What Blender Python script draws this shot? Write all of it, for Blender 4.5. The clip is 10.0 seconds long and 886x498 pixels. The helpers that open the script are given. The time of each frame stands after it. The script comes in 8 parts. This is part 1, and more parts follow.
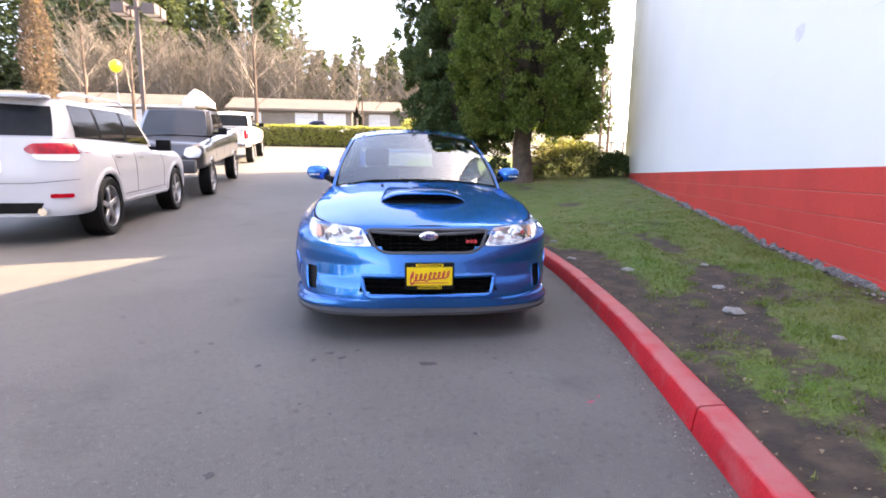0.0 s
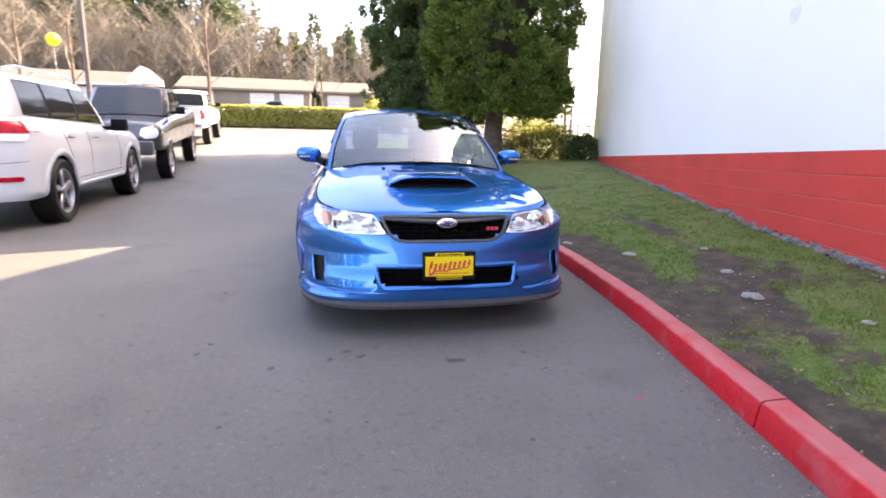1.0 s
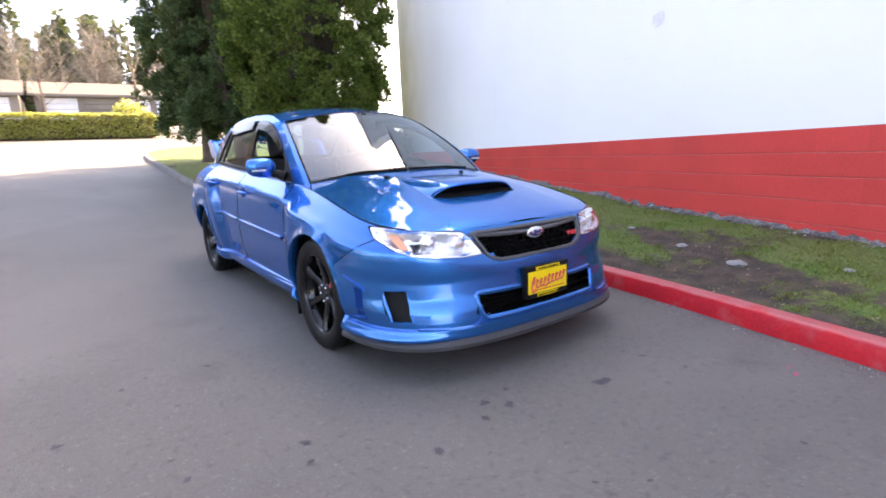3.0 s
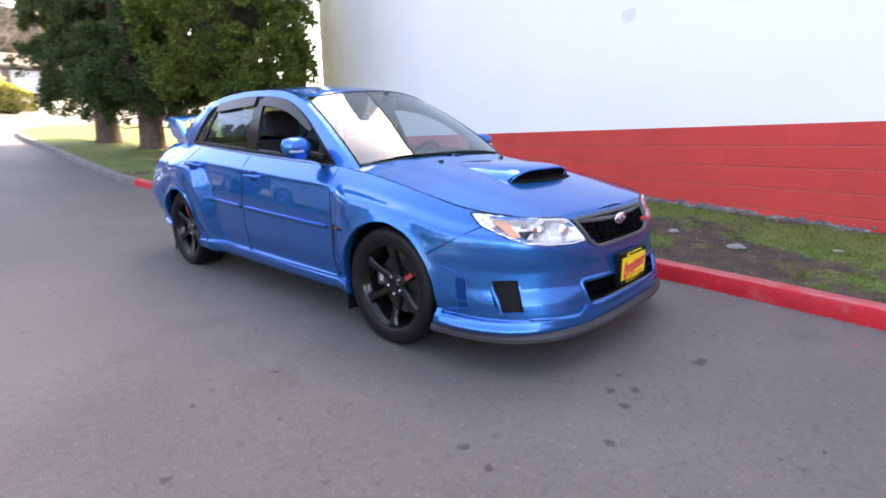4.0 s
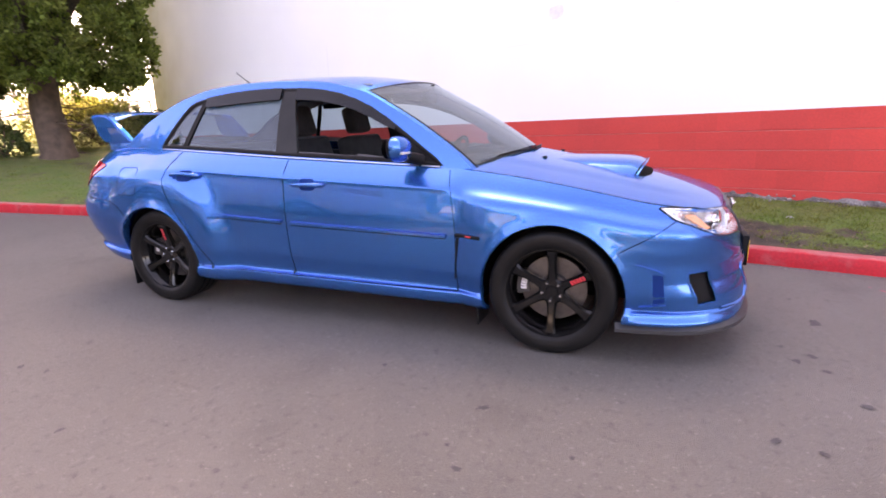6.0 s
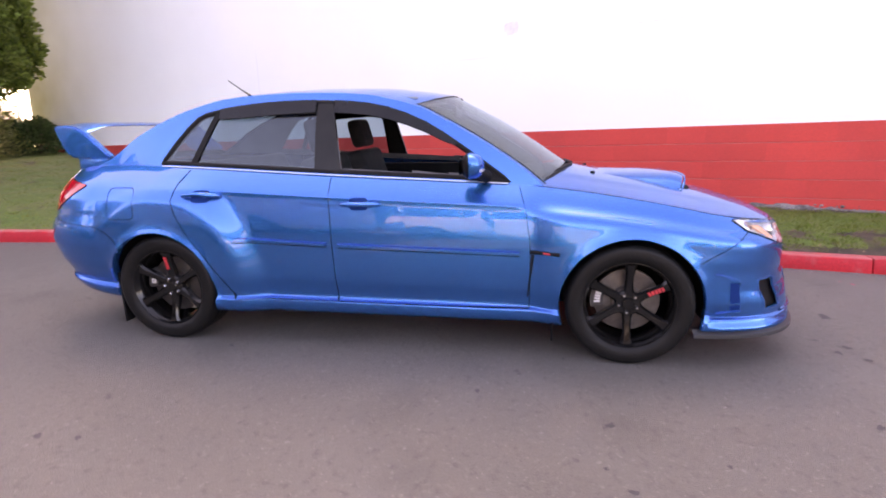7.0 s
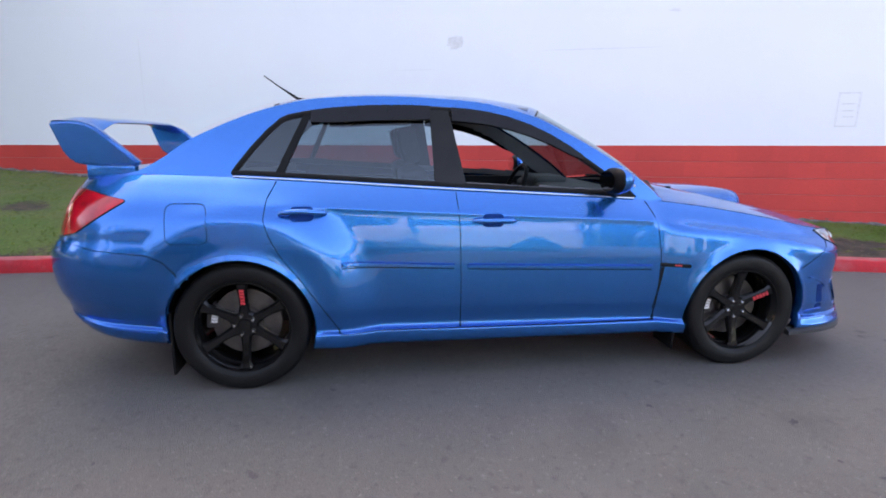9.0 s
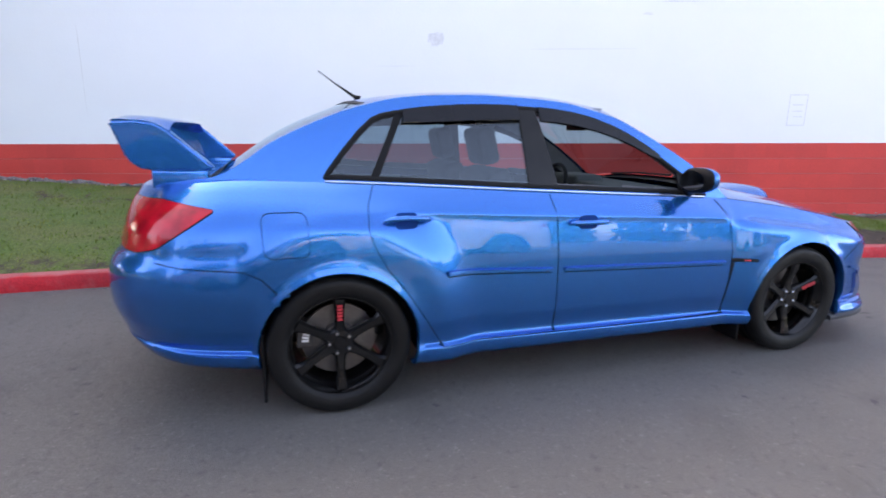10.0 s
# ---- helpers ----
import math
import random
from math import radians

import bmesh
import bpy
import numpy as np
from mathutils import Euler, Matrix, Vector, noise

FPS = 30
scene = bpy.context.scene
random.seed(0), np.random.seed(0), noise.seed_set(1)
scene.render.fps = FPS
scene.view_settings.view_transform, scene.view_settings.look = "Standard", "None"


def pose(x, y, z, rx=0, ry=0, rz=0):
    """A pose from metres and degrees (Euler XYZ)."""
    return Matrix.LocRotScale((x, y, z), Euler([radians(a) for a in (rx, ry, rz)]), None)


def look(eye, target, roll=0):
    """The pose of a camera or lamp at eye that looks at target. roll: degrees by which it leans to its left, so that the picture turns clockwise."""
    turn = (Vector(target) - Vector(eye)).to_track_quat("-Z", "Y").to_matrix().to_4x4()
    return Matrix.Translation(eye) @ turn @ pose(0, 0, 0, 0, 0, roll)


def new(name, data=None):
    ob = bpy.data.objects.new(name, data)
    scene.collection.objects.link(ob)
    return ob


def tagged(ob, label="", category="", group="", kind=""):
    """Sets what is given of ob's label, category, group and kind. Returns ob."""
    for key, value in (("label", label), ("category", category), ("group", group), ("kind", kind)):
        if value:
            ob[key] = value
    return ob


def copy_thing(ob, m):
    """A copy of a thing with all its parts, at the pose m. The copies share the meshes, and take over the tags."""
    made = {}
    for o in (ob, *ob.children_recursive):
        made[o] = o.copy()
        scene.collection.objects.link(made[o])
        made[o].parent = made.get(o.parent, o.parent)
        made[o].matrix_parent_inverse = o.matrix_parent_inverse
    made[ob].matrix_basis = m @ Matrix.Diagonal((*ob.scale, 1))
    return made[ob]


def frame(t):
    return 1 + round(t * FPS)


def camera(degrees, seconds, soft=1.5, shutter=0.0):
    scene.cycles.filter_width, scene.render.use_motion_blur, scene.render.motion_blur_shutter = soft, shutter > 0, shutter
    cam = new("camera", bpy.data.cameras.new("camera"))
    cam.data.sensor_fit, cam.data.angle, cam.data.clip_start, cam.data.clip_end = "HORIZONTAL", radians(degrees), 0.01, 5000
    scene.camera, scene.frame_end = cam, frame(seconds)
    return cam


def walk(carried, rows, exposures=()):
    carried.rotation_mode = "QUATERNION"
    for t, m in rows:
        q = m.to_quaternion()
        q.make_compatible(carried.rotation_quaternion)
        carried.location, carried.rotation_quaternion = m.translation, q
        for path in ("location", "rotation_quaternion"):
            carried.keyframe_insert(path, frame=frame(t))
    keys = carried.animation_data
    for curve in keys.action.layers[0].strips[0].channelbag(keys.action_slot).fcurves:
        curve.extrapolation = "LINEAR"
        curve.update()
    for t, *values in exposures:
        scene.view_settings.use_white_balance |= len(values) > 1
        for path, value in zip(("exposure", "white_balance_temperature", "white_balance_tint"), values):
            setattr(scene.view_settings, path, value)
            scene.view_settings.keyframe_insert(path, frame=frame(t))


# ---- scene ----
cam = camera(81.3, 10.0, 1.7, 0.4)
PATH = [
    (0, (-0.262, -4.069, 1.108), (-0.047, -2.107, 0.785), 0.8),
    (0.5, (-0.372, -3.969, 1.086), (-0.096, -2.025, 0.708), 0.7),
    (1, (-0.589, -3.801, 1.093), (-0.22, -1.873, 0.709), 1.0),
    (1.5, (-0.928, -3.631, 1.095), (-0.307, -1.764, 0.732), 0.1),
    (2, (-1.261, -3.389, 1.099), (-0.519, -1.573, 0.71), -1.4),
    (3.3, (-2.145, -2.505, 1.124), (-0.932, -0.968, 0.717), -2.3),
    (3.5, (-2.272, -2.353, 1.105), (-1.035, -0.842, 0.678), -2.2),
    (4, (-2.598, -1.984, 1.114), (-1.168, -0.659, 0.668), -0.6),
    (4.5, (-2.858, -1.613, 1.129), (-1.312, -0.415, 0.71), -3.3),
    (5, (-3.055, -1.217, 1.149), (-1.445, -0.107, 0.729), 0.5),
    (5.5, (-3.255, -0.826, 1.174), (-1.512, 0.044, 0.72), -0.1),
    (5.7, (-3.283, -0.668, 1.154), (-1.515, 0.144, 0.692), -0.9),
    (6.8, (-3.394, 0.238, 1.222), (-1.518, 0.712, 0.716), -1.8),
    (7, (-3.466, 0.462, 1.223), (-1.555, 0.822, 0.757), -1.3),
    (7.5, (-3.442, 0.851, 1.235), (-1.505, 1.081, 0.792), -0.3),
    (8, (-3.471, 1.277, 1.247), (-1.525, 1.372, 0.794), -0.4),
    (8.5, (-3.398, 1.656, 1.23), (-1.453, 1.623, 0.769), 0.2),
    (9, (-3.32, 2.025, 1.226), (-1.387, 1.739, 0.8), 0.9),
    (9.5, (-3.21, 2.419, 1.249), (-1.318, 1.92, 0.836), -0.4),
    (10, (-3.034, 2.836, 1.233), (-1.17, 2.255, 0.799), 0.9),
]
EXPOSURES = [(0, 3.65, 8900, 19), (4.5, 3.65, 8900, 19), (4.8, 3.83, 10600, 31), (8.0, 3.7, 10800, 36), (8.3, 3.27, 8900, 18), (10, 3.47, 8900, 17)]
walk(cam, [(t, look(eye, target, roll)) for t, eye, target, roll in PATH], EXPOSURES)

# ---------------------------------------------------------------- light
SUN_TO = Vector((0.947 * math.cos(radians(45)), 0.32 * math.cos(radians(45)), math.sin(radians(45)))).normalized()
world = bpy.data.worlds.new("sky")
scene.world = world
world.use_nodes = True
wn = world.node_tree
sky = wn.nodes.new("ShaderNodeTexSky")
sky.sky_type = "NISHITA"
sky.sun_disc = False
sky.sun_elevation = radians(45)
sky.sun_rotation = radians(71.3)
sky.air_density, sky.dust_density, sky.ozone_density = 0.5, 1.6, 0.0
wn.links.new(sky.outputs[0], wn.nodes["Background"].inputs[0])
wn.nodes["Background"].inputs[1].default_value = 0.16
sun = new("sun", bpy.data.lights.new("sun", "SUN"))
sun.data.energy, sun.data.angle, sun.data.color = 2.1, radians(0.6), (1.0, 0.9, 0.76)
sun.matrix_world = look((0, 0, 30), Vector((0, 0, 30)) - SUN_TO)


# ---------------------------------------------------------------- materials
def surface(name, col, col2=None, scale=6.0, rough=0.6, bump=0.0, bump_scale=60.0, metal=0.0, coat=0.0, fine=0.0, rough2=None, per_object=0.0, per_island=0.0, spec=0.5, through_light=0.0):
    """A node material: two colours mixed by a large noise, fine grain, relief, optional lacquer."""
    m = bpy.data.materials.new(name)
    m.use_nodes = True
    n, l = m.node_tree.nodes, m.node_tree.links
    b = n["Principled BSDF"]
    geo = n.new("ShaderNodeNewGeometry")
    b.inputs["Roughness"].default_value = rough
    b.inputs["Metallic"].default_value = metal
    b.inputs["Coat Weight"].default_value = coat
    b.inputs["Coat Roughness"].default_value = 0.012
    b.inputs["Specular IOR Level"].default_value = spec
    col2 = col2 or tuple(c * 0.85 for c in col)
    big = n.new("ShaderNodeTexNoise")
    big.inputs["Scale"].default_value = scale
    big.inputs["Detail"].default_value = 5
    l.new(geo.outputs["Position"], big.inputs["Vector"])
    ramp = n.new("ShaderNodeMapRange")
    ramp.inputs[1].default_value, ramp.inputs[2].default_value = 0.35, 0.65
    l.new(big.outputs["Fac"], ramp.inputs[0])
    mix = n.new("ShaderNodeMix")
    mix.data_type = "RGBA"
    mix.inputs["A"].default_value = (*col, 1)
    mix.inputs["B"].default_value = (*col2, 1)
    l.new(ramp.outputs[0], mix.inputs["Factor"])
    out = mix.outputs["Result"]
    if fine:
        g = n.new("ShaderNodeTexNoise")
        g.inputs["Scale"].default_value = bump_scale
        g.inputs["Detail"].default_value = 3
        l.new(geo.outputs["Position"], g.inputs["Vector"])
        r = n.new("ShaderNodeMapRange")
        r.inputs[1].default_value, r.inputs[2].default_value = 0.3, 0.7
        r.inputs[3].default_value, r.inputs[4].default_value = 1 - fine, 1 + fine
        l.new(g.outputs["Fac"], r.inputs[0])
        s = n.new("ShaderNodeVectorMath")
        s.operation = "SCALE"
        l.new(out, s.inputs[0])
        l.new(r.outputs[0], s.inputs["Scale"])
        out = s.outputs[0]
    if per_object or per_island:
        if per_object:
            src = n.new("ShaderNodeObjectInfo").outputs["Random"]
        else:
            src = geo.outputs["Random Per Island"]
        r = n.new("ShaderNodeMapRange")
        k = per_object or per_island
        r.inputs[3].default_value, r.inputs[4].default_value = 1 - k, 1 + k
        l.new(src, r.inputs[0])
        s = n.new("ShaderNodeVectorMath")
        s.operation = "SCALE"
        l.new(out, s.inputs[0])
        l.new(r.outputs[0], s.inputs["Scale"])
        out = s.outputs[0]
    l.new(out, b.inputs["Base Color"])
    if through_light:
        tl = n.new("ShaderNodeBsdfTranslucent")
        warm = n.new("ShaderNodeVectorMath")
        warm.operation = "MULTIPLY"
        warm.inputs[1].default_value = (1.5, 1.45, 0.8)
        l.new(out, warm.inputs[0])
        l.new(warm.outputs[0], tl.inputs["Color"])
        ms = n.new("ShaderNodeMixShader")
        ms.inputs[0].default_value = through_light
        l.new(b.outputs[0], ms.inputs[1])
        l.new(tl.outputs[0], ms.inputs[2])
        l.new(ms.outputs[0], n["Material Output"].inputs[0])
    if rough2 is not None:
        r = n.new("ShaderNodeMapRange")
        r.inputs[3].default_value, r.inputs[4].default_value = rough, rough2
        l.new(big.outputs["Fac"], r.inputs[0])
        l.new(r.outputs[0], b.inputs["Roughness"])
    if bump:
        bn = n.new("ShaderNodeTexNoise")
        bn.inputs["Scale"].default_value = bump_scale
        bn.inputs["Detail"].default_value = 4
        l.new(geo.outputs["Position"], bn.inputs["Vector"])
        bp = n.new("ShaderNodeBump")
        bp.inputs["Strength"].default_value = bump
        bp.inputs["Distance"].default_value = 0.01
        l.new(bn.outputs["Fac"], bp.inputs["Height"])
        l.new(bp.outputs["Normal"], b.inputs["Normal"])
    return m


def asphalt_material():
    """Aged grey asphalt: pale aggregate specks, dark oil stains, worn patches and fine cracks."""
    m = surface("asphalt", (0.112, 0.107, 0.097), (0.092, 0.088, 0.080), 0.55, 0.66, 0.75, 170.0, fine=0.3)
    n, l = m.node_tree.nodes, m.node_tree.links
    b = n["Principled BSDF"]
    src = b.inputs["Base Color"].links[0].from_socket
    geo = n.new("ShaderNodeNewGeometry")

    def layer(prev, tex_out, lo, hi, colour, strength):
        r = n.new("ShaderNodeMapRange")
        r.inputs[1].default_value, r.inputs[2].default_value = lo, hi
        r.inputs[4].default_value = strength
        l.new(tex_out, r.inputs[0])
        x = n.new("ShaderNodeMix")
        x.data_type = "RGBA"
        l.new(prev, x.inputs["A"])
        x.inputs["B"].default_value = (*colour, 1)
        l.new(r.outputs[0], x.inputs["Factor"])
        return x.outputs["Result"]

    def voronoi(scale, feature="F1"):
        v = n.new("ShaderNodeTexVoronoi")
        v.feature = feature
        v.inputs["Scale"].default_value = scale
        l.new(geo.outputs["Position"], v.inputs["Vector"])
        return v

    def noise_tex(scale, detail=4.0):
        v = n.new("ShaderNodeTexNoise")
        v.inputs["Scale"].default_value = scale
        v.inputs["Detail"].default_value = detail
        l.new(geo.outputs["Position"], v.inputs["Vector"])
        return v

    src = layer(src, noise_tex(0.35, 3).outputs["Fac"], 0.5, 0.7, (0.165, 0.159, 0.145), 0.45)
    src = layer(src, noise_tex(1.6, 6).outputs["Fac"], 0.56, 0.72, (0.06, 0.058, 0.054), 0.5)
    src = layer(src, noise_tex(26.0, 6).outputs["Fac"], 0.55, 0.72, (0.05, 0.049, 0.046), 0.55)
    src = layer(src, noise_tex(38.0, 4).outputs["Fac"], 0.60, 0.74, (0.22, 0.215, 0.205), 0.45)
    specks = voronoi(34.0)
    src = layer(src, specks.outputs["Distance"], 0.16, 0.05, (0.32, 0.305, 0.275), 0.42)
    src = layer(src, noise_tex(8.0, 5).outputs["Fac"], 0.69, 0.75, (0.03, 0.03, 0.032), 0.6)
    crack = voronoi(0.42, "DISTANCE_TO_EDGE")
    warp = noise_tex(2.5, 5)
    wob = n.new("ShaderNodeVectorMath")
    wob.operation = "MULTIPLY_ADD"
    l.new(warp.outputs["Color"], wob.inputs[0])
    wob.inputs[1].default_value = (0.5, 0.5, 0.0)
    l.new(geo.outputs["Position"], wob.inputs[2])
    l.new(wob.outputs[0], crack.inputs["Vector"])
    src = layer(src, crack.outputs["Distance"], 0.004, 0.001, (0.04, 0.04, 0.04), 0.16)
    l.new(src, b.inputs["Base Color"])
    return m


def lawn_material(name, grass, grass2, soil):
    """Turf that gives way to bare soil by the mesh's own "soil" attribute."""
    m = surface(name, grass, grass2, 2.2, 0.9, 0.9, 45.0, fine=0.4)
    n, l = m.node_tree.nodes, m.node_tree.links
    b = n["Principled BSDF"]
    src = b.inputs["Base Color"].links[0].from_socket
    at = n.new("ShaderNodeAttribute")
    at.attribute_name = "soil"
    geo = n.new("ShaderNodeNewGeometry")
    nz = n.new("ShaderNodeTexNoise")
    nz.inputs["Scale"].default_value = 14.0
    nz.inputs["Detail"].default_value = 6
    l.new(geo.outputs["Position"], nz.inputs["Vector"])
    add = n.new("ShaderNodeMath")
    add.operation = "ADD"
    l.new(at.outputs["Fac"], add.inputs[0])
    l.new(nz.outputs["Fac"], add.inputs[1])
    r = n.new("ShaderNodeMapRange")
    r.inputs[1].default_value, r.inputs[2].default_value = 0.85, 1.1
    l.new(add.outputs[0], r.inputs[0])
    soilmix = n.new("ShaderNodeMix")
    soilmix.data_type = "RGBA"
    soilmix.inputs["A"].default_value = (*soil, 1)
    soilmix.inputs["B"].default_value = (soil[0] * 2.6, soil[1] * 2.5, soil[2] * 2.3, 1)
    n2 = n.new("ShaderNodeTexNoise")
    n2.inputs["Scale"].default_value = 7.0
    n2.inputs["Detail"].default_value = 8
    l.new(geo.outputs["Position"], n2.inputs["Vector"])
    r2 = n.new("ShaderNodeMapRange")
    r2.inputs[1].default_value, r2.inputs[2].default_value = 0.42, 0.66
    l.new(n2.outputs["Fac"], r2.inputs[0])
    l.new(r2.outputs[0], soilmix.inputs["Factor"])
    x = n.new("ShaderNodeMix")
    x.data_type = "RGBA"
    l.new(src, x.inputs["A"])
    l.new(soilmix.outputs["Result"], x.inputs["B"])
    l.new(r.outputs[0], x.inputs["Factor"])
    l.new(x.outputs["Result"], b.inputs["Base Color"])
    return m


def white_wall_material():
    """White masonry paint with faint roller marks, dust runs and a mossy green strip by the far corner."""
    m = surface("white_wall_paint", (0.81, 0.81, 0.81), (0.78, 0.78, 0.785), 0.7, 0.55, 0.12, 30.0)
    n, l = m.node_tree.nodes, m.node_tree.links
    b = n["Principled BSDF"]
    src = b.inputs["Base Color"].links[0].from_socket
    at = n.new("ShaderNodeAttribute")
    at.attribute_name = "moss"
    x = n.new("ShaderNodeMix")
    x.data_type = "RGBA"
    l.new(src, x.inputs["A"])
    x.inputs["B"].default_value = (0.27, 0.255, 0.13, 1)
    geo = n.new("ShaderNodeNewGeometry")
    nz = n.new("ShaderNodeTexNoise")
    nz.inputs["Scale"].default_value = 1.4
    l.new(geo.outputs["Position"], nz.inputs["Vector"])
    mul = n.new("ShaderNodeMath")
    mul.operation = "MULTIPLY_ADD"
    l.new(nz.outputs["Fac"], mul.inputs[0])
    mul.inputs[1].default_value = 0.5
    mul.inputs[2].default_value = 0.65
    mm = n.new("ShaderNodeMath")
    mm.operation = "MULTIPLY"
    mm.use_clamp = True
    l.new(at.outputs["Fac"], mm.inputs[0])
    l.new(mul.outputs[0], mm.inputs[1])
    l.new(mm.outputs[0], x.inputs["Factor"])
    l.new(x.outputs["Result"], b.inputs["Base Color"])
    return m


def glass_material(name, tint, rough=0.0, ior=1.55):
    m = bpy.data.materials.new(name)
    m.use_nodes = True
    n, l = m.node_tree.nodes, m.node_tree.links
    n.remove(n["Principled BSDF"])
    tr = n.new("ShaderNodeBsdfTransparent")
    tr.inputs[0].default_value = (*tint, 1)
    gl = n.new("ShaderNodeBsdfGlossy")
    gl.inputs["Roughness"].default_value = rough
    gl.inputs[0].default_value = (0.84, 0.94, 1.0, 1)
    f0 = ((ior - 1) / (ior + 1)) ** 2
    lw = n.new("ShaderNodeLayerWeight")
    lw.inputs[0].default_value = 0.5
    pw = n.new("ShaderNodeMath")
    pw.operation = "POWER"
    l.new(lw.outputs["Facing"], pw.inputs[0])
    pw.inputs[1].default_value = 5.0
    fr = n.new("ShaderNodeMapRange")
    fr.inputs[3].default_value, fr.inputs[4].default_value = f0, 1.0
    l.new(pw.outputs[0], fr.inputs[0])
    mx = n.new("ShaderNodeMixShader")
    l.new(fr.outputs[0], mx.inputs[0])
    l.new(tr.outputs[0], mx.inputs[1])
    l.new(gl.outputs[0], mx.inputs[2])
    l.new(mx.outputs[0], n["Material Output"].inputs[0])
    return m


ASPHALT = asphalt_material()
LAWN = lawn_material("lawn", (0.066, 0.118, 0.016), (0.11, 0.125, 0.032), (0.031, 0.022, 0.015))
BLADE = surface("grass_blade", (0.090, 0.168, 0.018), (0.15, 0.168, 0.040), 2.0, 0.6, per_island=0.35, through_light=0.3)
WHITE_WALL = white_wall_material()
RED_PAINT = surface("red_wall_paint", (0.66, 0.064, 0.052), (0.58, 0.058, 0.050), 1.1, 0.55, 0.25, 55.0, per_object=0.05, fine=0.06, spec=0.2)
JOINT = surface("wall_joint_paint", (0.58, 0.16, 0.14), (0.54, 0.13, 0.11), 5.0, 0.7)


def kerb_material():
    """Red kerb paint, chipped to bare concrete in spots. The mesh's own mask pales the top: chalky, scuffed wear with
    sky sheen put into the colour.
    """
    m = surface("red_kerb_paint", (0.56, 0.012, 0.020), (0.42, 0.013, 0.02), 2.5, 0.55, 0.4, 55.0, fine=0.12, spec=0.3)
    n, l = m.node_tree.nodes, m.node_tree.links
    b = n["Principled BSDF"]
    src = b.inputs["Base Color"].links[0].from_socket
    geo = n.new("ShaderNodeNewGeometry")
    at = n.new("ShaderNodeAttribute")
    at.attribute_name = "wear_sheen"

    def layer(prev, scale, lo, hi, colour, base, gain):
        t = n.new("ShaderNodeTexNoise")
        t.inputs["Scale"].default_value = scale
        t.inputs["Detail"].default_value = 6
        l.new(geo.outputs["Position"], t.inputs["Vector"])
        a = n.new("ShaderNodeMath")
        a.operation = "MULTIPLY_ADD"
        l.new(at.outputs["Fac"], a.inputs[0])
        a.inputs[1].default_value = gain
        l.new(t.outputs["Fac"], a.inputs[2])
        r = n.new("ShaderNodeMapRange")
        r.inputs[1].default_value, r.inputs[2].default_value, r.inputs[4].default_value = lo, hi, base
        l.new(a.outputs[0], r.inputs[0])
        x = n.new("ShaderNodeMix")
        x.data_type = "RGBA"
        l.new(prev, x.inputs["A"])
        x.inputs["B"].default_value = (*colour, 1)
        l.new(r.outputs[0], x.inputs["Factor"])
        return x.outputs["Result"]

    # pale pink: chalky wear plus the top face's sky sheen, as colour
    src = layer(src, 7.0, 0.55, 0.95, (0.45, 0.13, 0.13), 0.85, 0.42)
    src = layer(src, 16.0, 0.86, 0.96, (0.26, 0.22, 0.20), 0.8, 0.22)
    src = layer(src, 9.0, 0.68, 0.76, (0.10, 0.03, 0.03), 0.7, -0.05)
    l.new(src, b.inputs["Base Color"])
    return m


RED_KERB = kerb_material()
KERB_GREY = surface("old_kerb_concrete", (0.17, 0.165, 0.155), (0.12, 0.115, 0.11), 3.0, 0.85, 0.5, 80.0, fine=0.25)
CONCRETE = surface("concrete", (0.30, 0.29, 0.27), (0.21, 0.205, 0.19), 3.0, 0.85, 0.5, 80.0, fine=0.2, per_object=0.08)
RUBBLE = surface("rubble", (0.12, 0.11, 0.10), (0.25, 0.235, 0.22), 9.0, 0.9, 0.5, 60.0, per_island=0.7)
FOOTING = surface("crumbling_footing", (0.085, 0.075, 0.072), (0.20, 0.185, 0.178), 9.0, 0.9, 0.9, 60.0, fine=0.5)
LITTER = surface("dry_leaf_litter", (0.12, 0.08, 0.045), (0.24, 0.18, 0.11), 9.0, 0.8, per_island=0.4)
BARK = surface("bark", (0.13, 0.085, 0.06), (0.075, 0.05, 0.037), 7.0, 0.9, 1.0, 30.0)
FOLIAGE = surface("cypress_foliage", (0.085, 0.135, 0.026), (0.13, 0.165, 0.040), 1.6, 0.7, per_island=0.5, spec=0.25, through_light=0.25)
DARK_FOLIAGE = surface("dark_conifer_foliage", (0.042, 0.074, 0.028), (0.068, 0.10, 0.036), 1.3, 0.75, per_island=0.45, spec=0.2, through_light=0.12)
INNER_TWIGS = surface("dry_inner_twigs", (0.075, 0.052, 0.034), (0.045, 0.040, 0.024), 9.0, 0.95, 1.0, 40.0, fine=0.5)
FAR_GREEN = surface("far_conifer_foliage", (0.060, 0.085, 0.045), (0.085, 0.11, 0.06), 0.3, 0.8, per_island=0.4, spec=0.2, through_light=0.3)
HEDGE = surface("hedge_leaf", (0.26, 0.285, 0.095), (0.36, 0.36, 0.16), 1.2, 0.55, per_island=0.55, through_light=0.4)
SHRUB = surface("mixed_shrub_leaf", (0.13, 0.16, 0.055), (0.25, 0.25, 0.13), 3.0, 0.5, per_island=0.6, through_light=0.35)
TWIG = surface("bare_twig", (0.20, 0.17, 0.135), (0.15, 0.125, 0.10), 3.0, 0.9)
COPPER = surface("copper_leaf", (0.17, 0.125, 0.105), (0.12, 0.088, 0.075), 2.0, 0.7, per_island=0.4, through_light=0.4)
SHINGLE = surface("roof_shingle", (0.10, 0.085, 0.075), (0.078, 0.068, 0.062), 0.8, 0.9, 0.4, 8.0)
